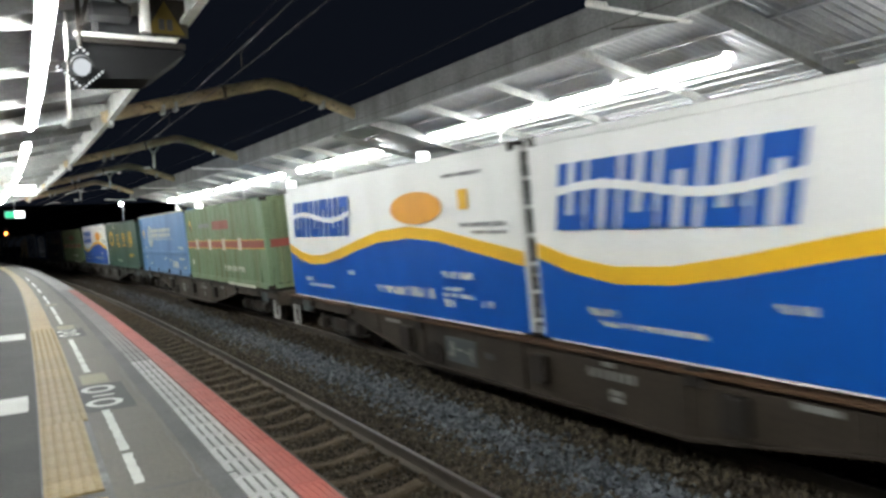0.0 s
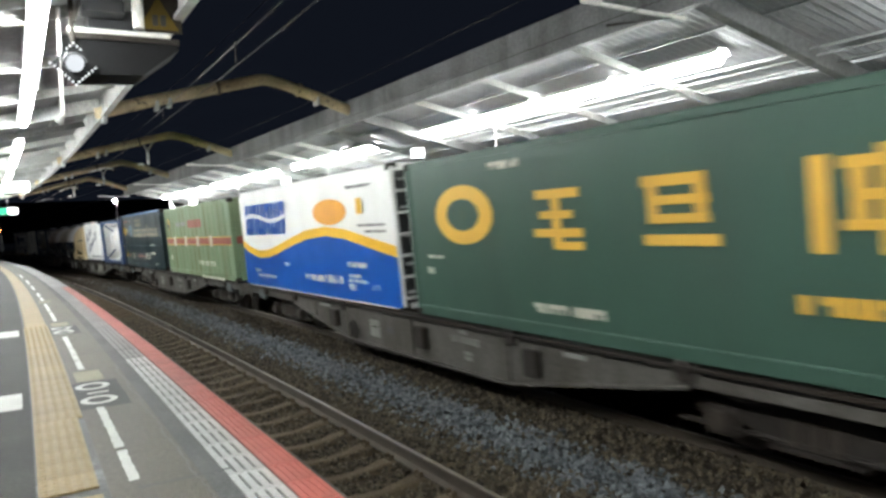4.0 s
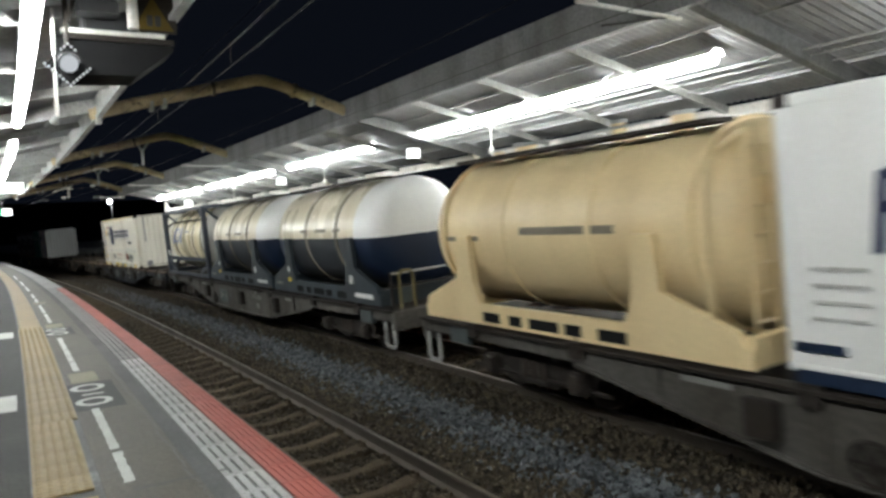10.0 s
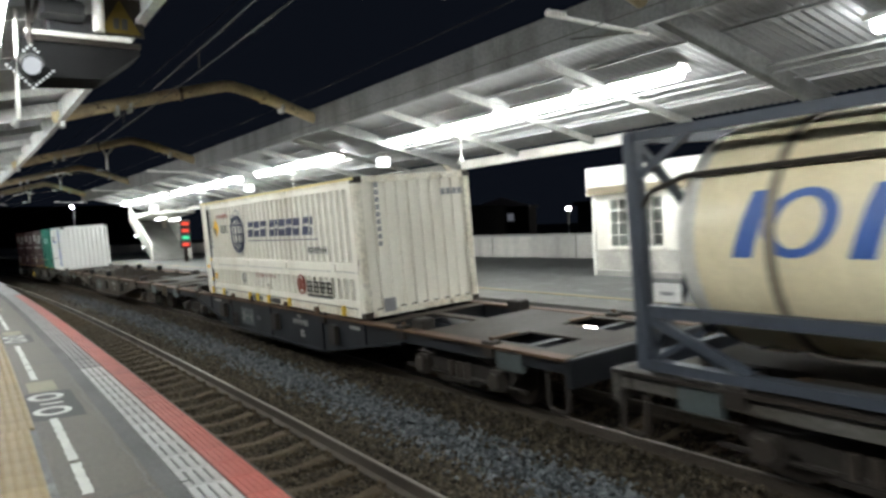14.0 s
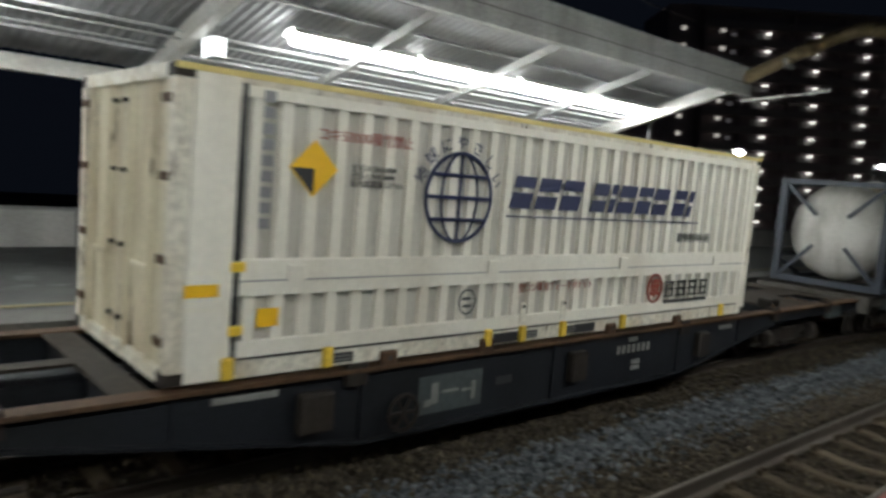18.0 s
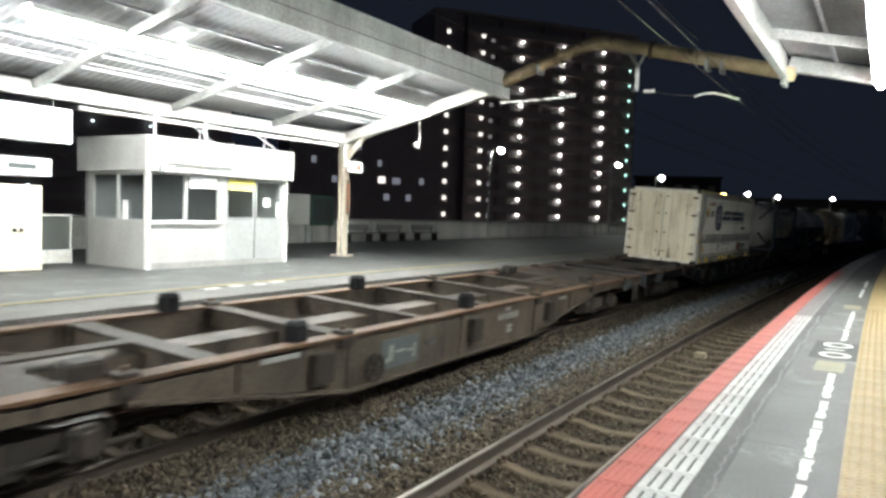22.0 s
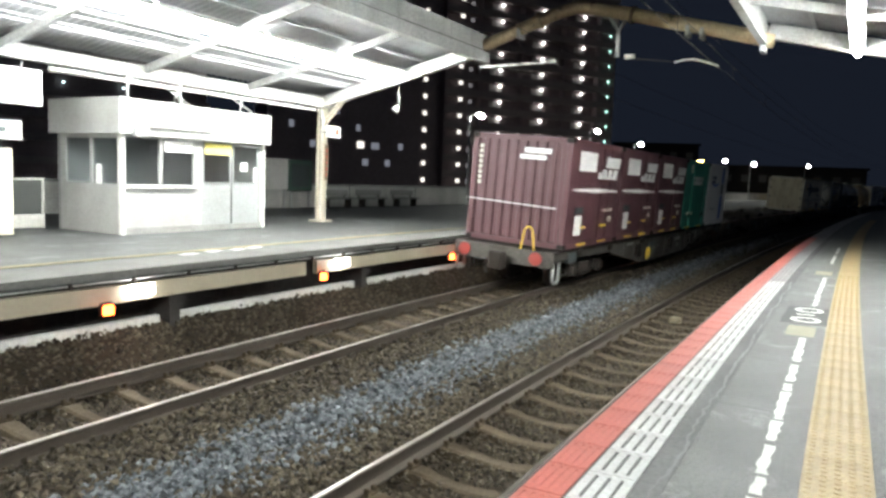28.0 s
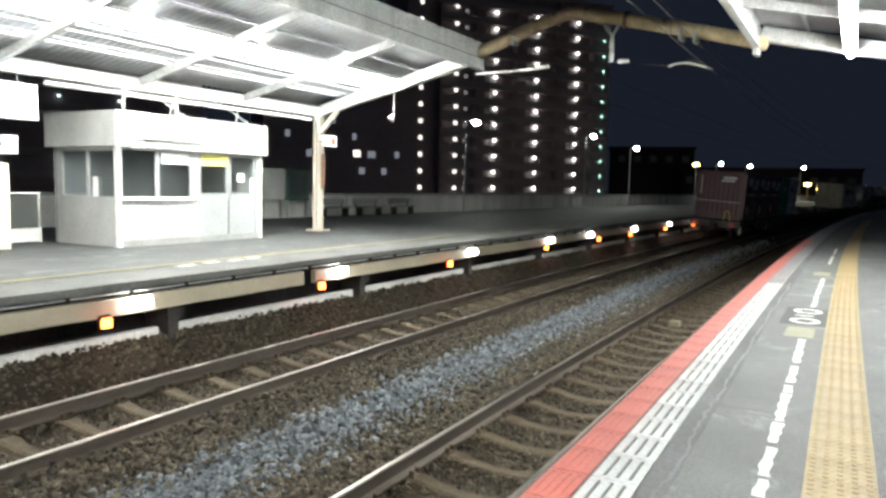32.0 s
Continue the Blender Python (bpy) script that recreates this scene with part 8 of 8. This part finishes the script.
# ---- the opposite platform's far end: stairs, boards and lamps ----
STRIP_GLOW = glow("stair_strip_lamp", (0.95, 1.0, 0.98), 20)
st = thing("footbridge_stairs", placed(50.0, 10.0, FAR_Z), "white-sided covered stair up from the opposite platform", "stairs")
for k in range(16):
    part("step", Kit().box(0.2, 2.6, 0.3 * k, 0.3 * k + 0.32, 0.17 * k, 0.17 * (k + 1)), PALE_CONCRETE, st)
for x in (0.05, 2.6):
    part("side_panel", Kit().prism([(-0.2, 0), (5.0, 2.8), (5.0, 3.9), (-0.2, 1.1)], 0, x, x + 0.12), WHITE_STEEL, st, "white side panel")
part("soffit", Kit().prism([(4.8, 2.75), (-1.0, 3.1), (-1.0, 3.25), (4.8, 3.2)], 0, 0.0, 2.8), WHITE_STEEL, st)
for y, z in ((-1.5, 2.7), (-4.5, 2.55), (4.0, 1.7), (2.0, 0.9)):
    part("strip_lamp", Kit().chip(0.3, 0.5, y - 0.8, y + 0.8, z, z + 0.08, 0.02), STRIP_GLOW, st, "white strip lamp")
for s, cols in ((44.6, ("R", "R", "G", "R")), (39.5, ("R", "G", "G"))):
    bd = thing("departure_board", placed(s, 10.4, 0.75), "black departure board with red and green light characters", "sign", "departure boards")
    part("case", Kit().chip(0, 0.6, -0.12, 0.12, 0, 1.75, 0.02), BLACK, bd)
    part("stand", Kit().box(0.22, 0.38, -0.08, 0.08, -0.8, 0), DARK_STEEL, bd)
    for k, q in enumerate(cols):
        part("light_row", Kit().box(0.08, 0.5, -0.13, -0.122, 1.4 - 0.42 * k, 1.6 - 0.42 * k), RED_LED if q == "R" else GREEN_LED, bd)
yb = thing("yellow_notice", placed(33.5, 11.3, 0.9), "yellow notice board on a post", "sign")
part("board", Kit().box(-0.3, 0.3, -0.03, 0.03, 0.4, 1.2), POSTER, yb)
part("post", Kit().rod((0, 0, -0.95), (0, 0, 0.4), 0.04, 8), GALV, yb)

# ---- gear hung from the near canopy ----
hg = thing("hanging_signal", placed(10.0, 0.0, 0.0), "black platform signal with a round lens in a lit diamond outline", "signal")
dia = [(-0.6 + 0.265 * math.cos(a), 3.525 + 0.255 * math.sin(a)) for a in (0, math.pi / 2, math.pi, -math.pi / 2)]
part("plate", Kit().prism(dia, 1, -0.02, 0.03), FRESH_ASPHALT, hg)
part("lens", Kit().rod((-0.6, -0.1, 3.53), (-0.6, -0.02, 3.53), 0.1, 20), glow("pale_signal_lens", (0.85, 0.9, 0.95), 0.75), hg, "pale round lens")
part("lens_hood", Kit().pipe([(-0.6 + 0.12 * math.cos(a), -0.12, 3.53 + 0.12 * math.sin(a)) for a in (math.pi * j / 10 for j in range(11))], 0.015, 6), BLACK, hg)
LED = glow("white_led", (0.95, 1, 1), 1.1)
for j in range(4):
    p, q = dia[j], dia[(j + 1) % 4]
    for k in range(7):
        u = k / 7
        if not (j == 0 and k < 5) and not (j == 1 and 2 < k):
            x, z = p[0] + (q[0] - p[0]) * u, p[1] + (q[1] - p[1]) * u
            part("outline_lamp", Kit().chip(x - 0.012, x + 0.012, -0.04, -0.02, z - 0.012, z + 0.012, 0.004), LED, hg)
part("stem", Kit().rod((-0.6, 0, 3.76), (-0.6, 0, 4.4), 0.03, 8), DARK_STEEL, hg)
mo = thing("hanging_monitor", placed(10.0, 0.0, 0.0), "dark hooded platform monitor with a white top edge", "monitor")
part("hood", Kit().prism([(-0.72, 3.9), (-0.74, 3.55), (-0.5, 3.42), (0.2, 3.45), (0.66, 3.8), (0.62, 3.9)], 1, 0.05, 0.75), FRESH_ASPHALT, mo)
part("top_edge", Kit().box(-0.66, 0.55, -0.02, 0.06, 3.93, 3.985), WHITE_STEEL, mo, "white top edge")
part("grey_edge", Kit().box(-0.64, 0.66, 0.0, 0.08, 3.86, 3.93), DARK_STEEL, mo)
part("rear_box", Kit().chip(-0.4, 0.2, 0.1, 0.6, 3.95, 4.3, 0.03), BLACK, mo, "dark box above the hood")
part("screen", Kit().box(-0.3, 0.35, 0.755, 0.765, 3.55, 3.85), BLACK, mo)
for x in (-0.35, 0.35):
    part("bracket", Kit().bar((x, 0.35, 3.9), (x, 0.35, 4.45), 0.05, 0.05), DARK_STEEL, mo)
dm = thing("platform_camera", placed(9.8, -0.3, 4.1), "dark platform camera housing on brackets under the canopy", "camera")
part("housing", Kit().chip(-0.2, 0.28, -0.12, 0.2, 0.02, 0.2, 0.04), BLACK, dm)
part("strut", Kit().bar((-0.3, 0, -0.1), (-0.16, 0, 0.4), 0.05, 0.05), DARK_STEEL, dm)
part("strut", Kit().bar((0.2, 0, 0.2), (-0.1, 0, 0.42), 0.04, 0.04), DARK_STEEL, dm)
part("pipe", Kit().rod((0.44, 0, -0.12), (0.44, 0, 0.4), 0.07, 10), WHITE_STEEL, dm, "pale upright pipe")
DULL_YELLOW = paint("dull_yellow_board", (0.11, 0.075, 0.012), 0.7, wear=0.3, bump=0.03, spec=0.2)
tb = thing("warning_board", placed(10.05, 0.42, 4.02), "yellow triangular warning board with dark characters", "sign")
part("back_plate", Kit().chip(-0.27, 0.3, 0.0, 0.02, 0.0, 0.5, 0.01), DARK_STEEL, tb)
part("triangle", Kit().prism([(-0.24, 0.03), (0.26, 0.03), (0.01, 0.46)], 1, -0.01, -0.002), DULL_YELLOW, tb, "dull yellow triangle")
for x in (-0.07, 0.03):
    part("dark_character", Kit().box(x, x + 0.07, -0.016, -0.011, 0.08, 0.22), BLACK, tb)
wp = thing("white_drop_pole", placed(10.0, -0.77, 2.9), "slim white pole hanging from the canopy with a small horn", "pole")
part("pole", Kit().rod((0, 0, 0), (0.03, 0, 1.3), 0.022, 8), WHITE_STEEL, wp)
part("horn", Kit().rod((0.0, 0, 0.0), (-0.04, 0.06, -0.08), 0.025, 10, 0.055), GALV, wp)
ex = thing("exit_sign", placed(43.0, -1.2, 2.75), "small green and white lit exit sign under the canopy", "sign")
part("case", Kit().chip(0, 0.9, -0.06, 0.06, 0, 0.35, 0.01), GALV, ex)
part("face", Kit().box(0.02, 0.45, -0.07, -0.06, 0.02, 0.33), GREEN_LED, ex)
part("face", Kit().box(0.47, 0.88, -0.07, -0.06, 0.02, 0.33), SIGN_GLOW, ex)
part("hanger", Kit().rod((0.45, 0, 0.35), (0.45, 0, 0.95), 0.012, 6), GALV, ex)
sgn = thing("trackside_signal", placed(74.0, 0.6, -1.3), "far trackside signal showing orange", "signal")
part("mast", Kit().rod((0, 0, 0), (0, 0, 3.9), 0.06, 8), DARK_STEEL, sgn)
part("head", Kit().chip(-0.2, 0.2, -0.05, 0.15, 3.2, 4.2, 0.04), BLACK, sgn)
part("lamp", Kit().rod((0, -0.09, 3.7), (0, -0.05, 3.7), 0.1, 12), glow("orange_signal", (1.0, 0.25, 0.05), 18), sgn)

motions()
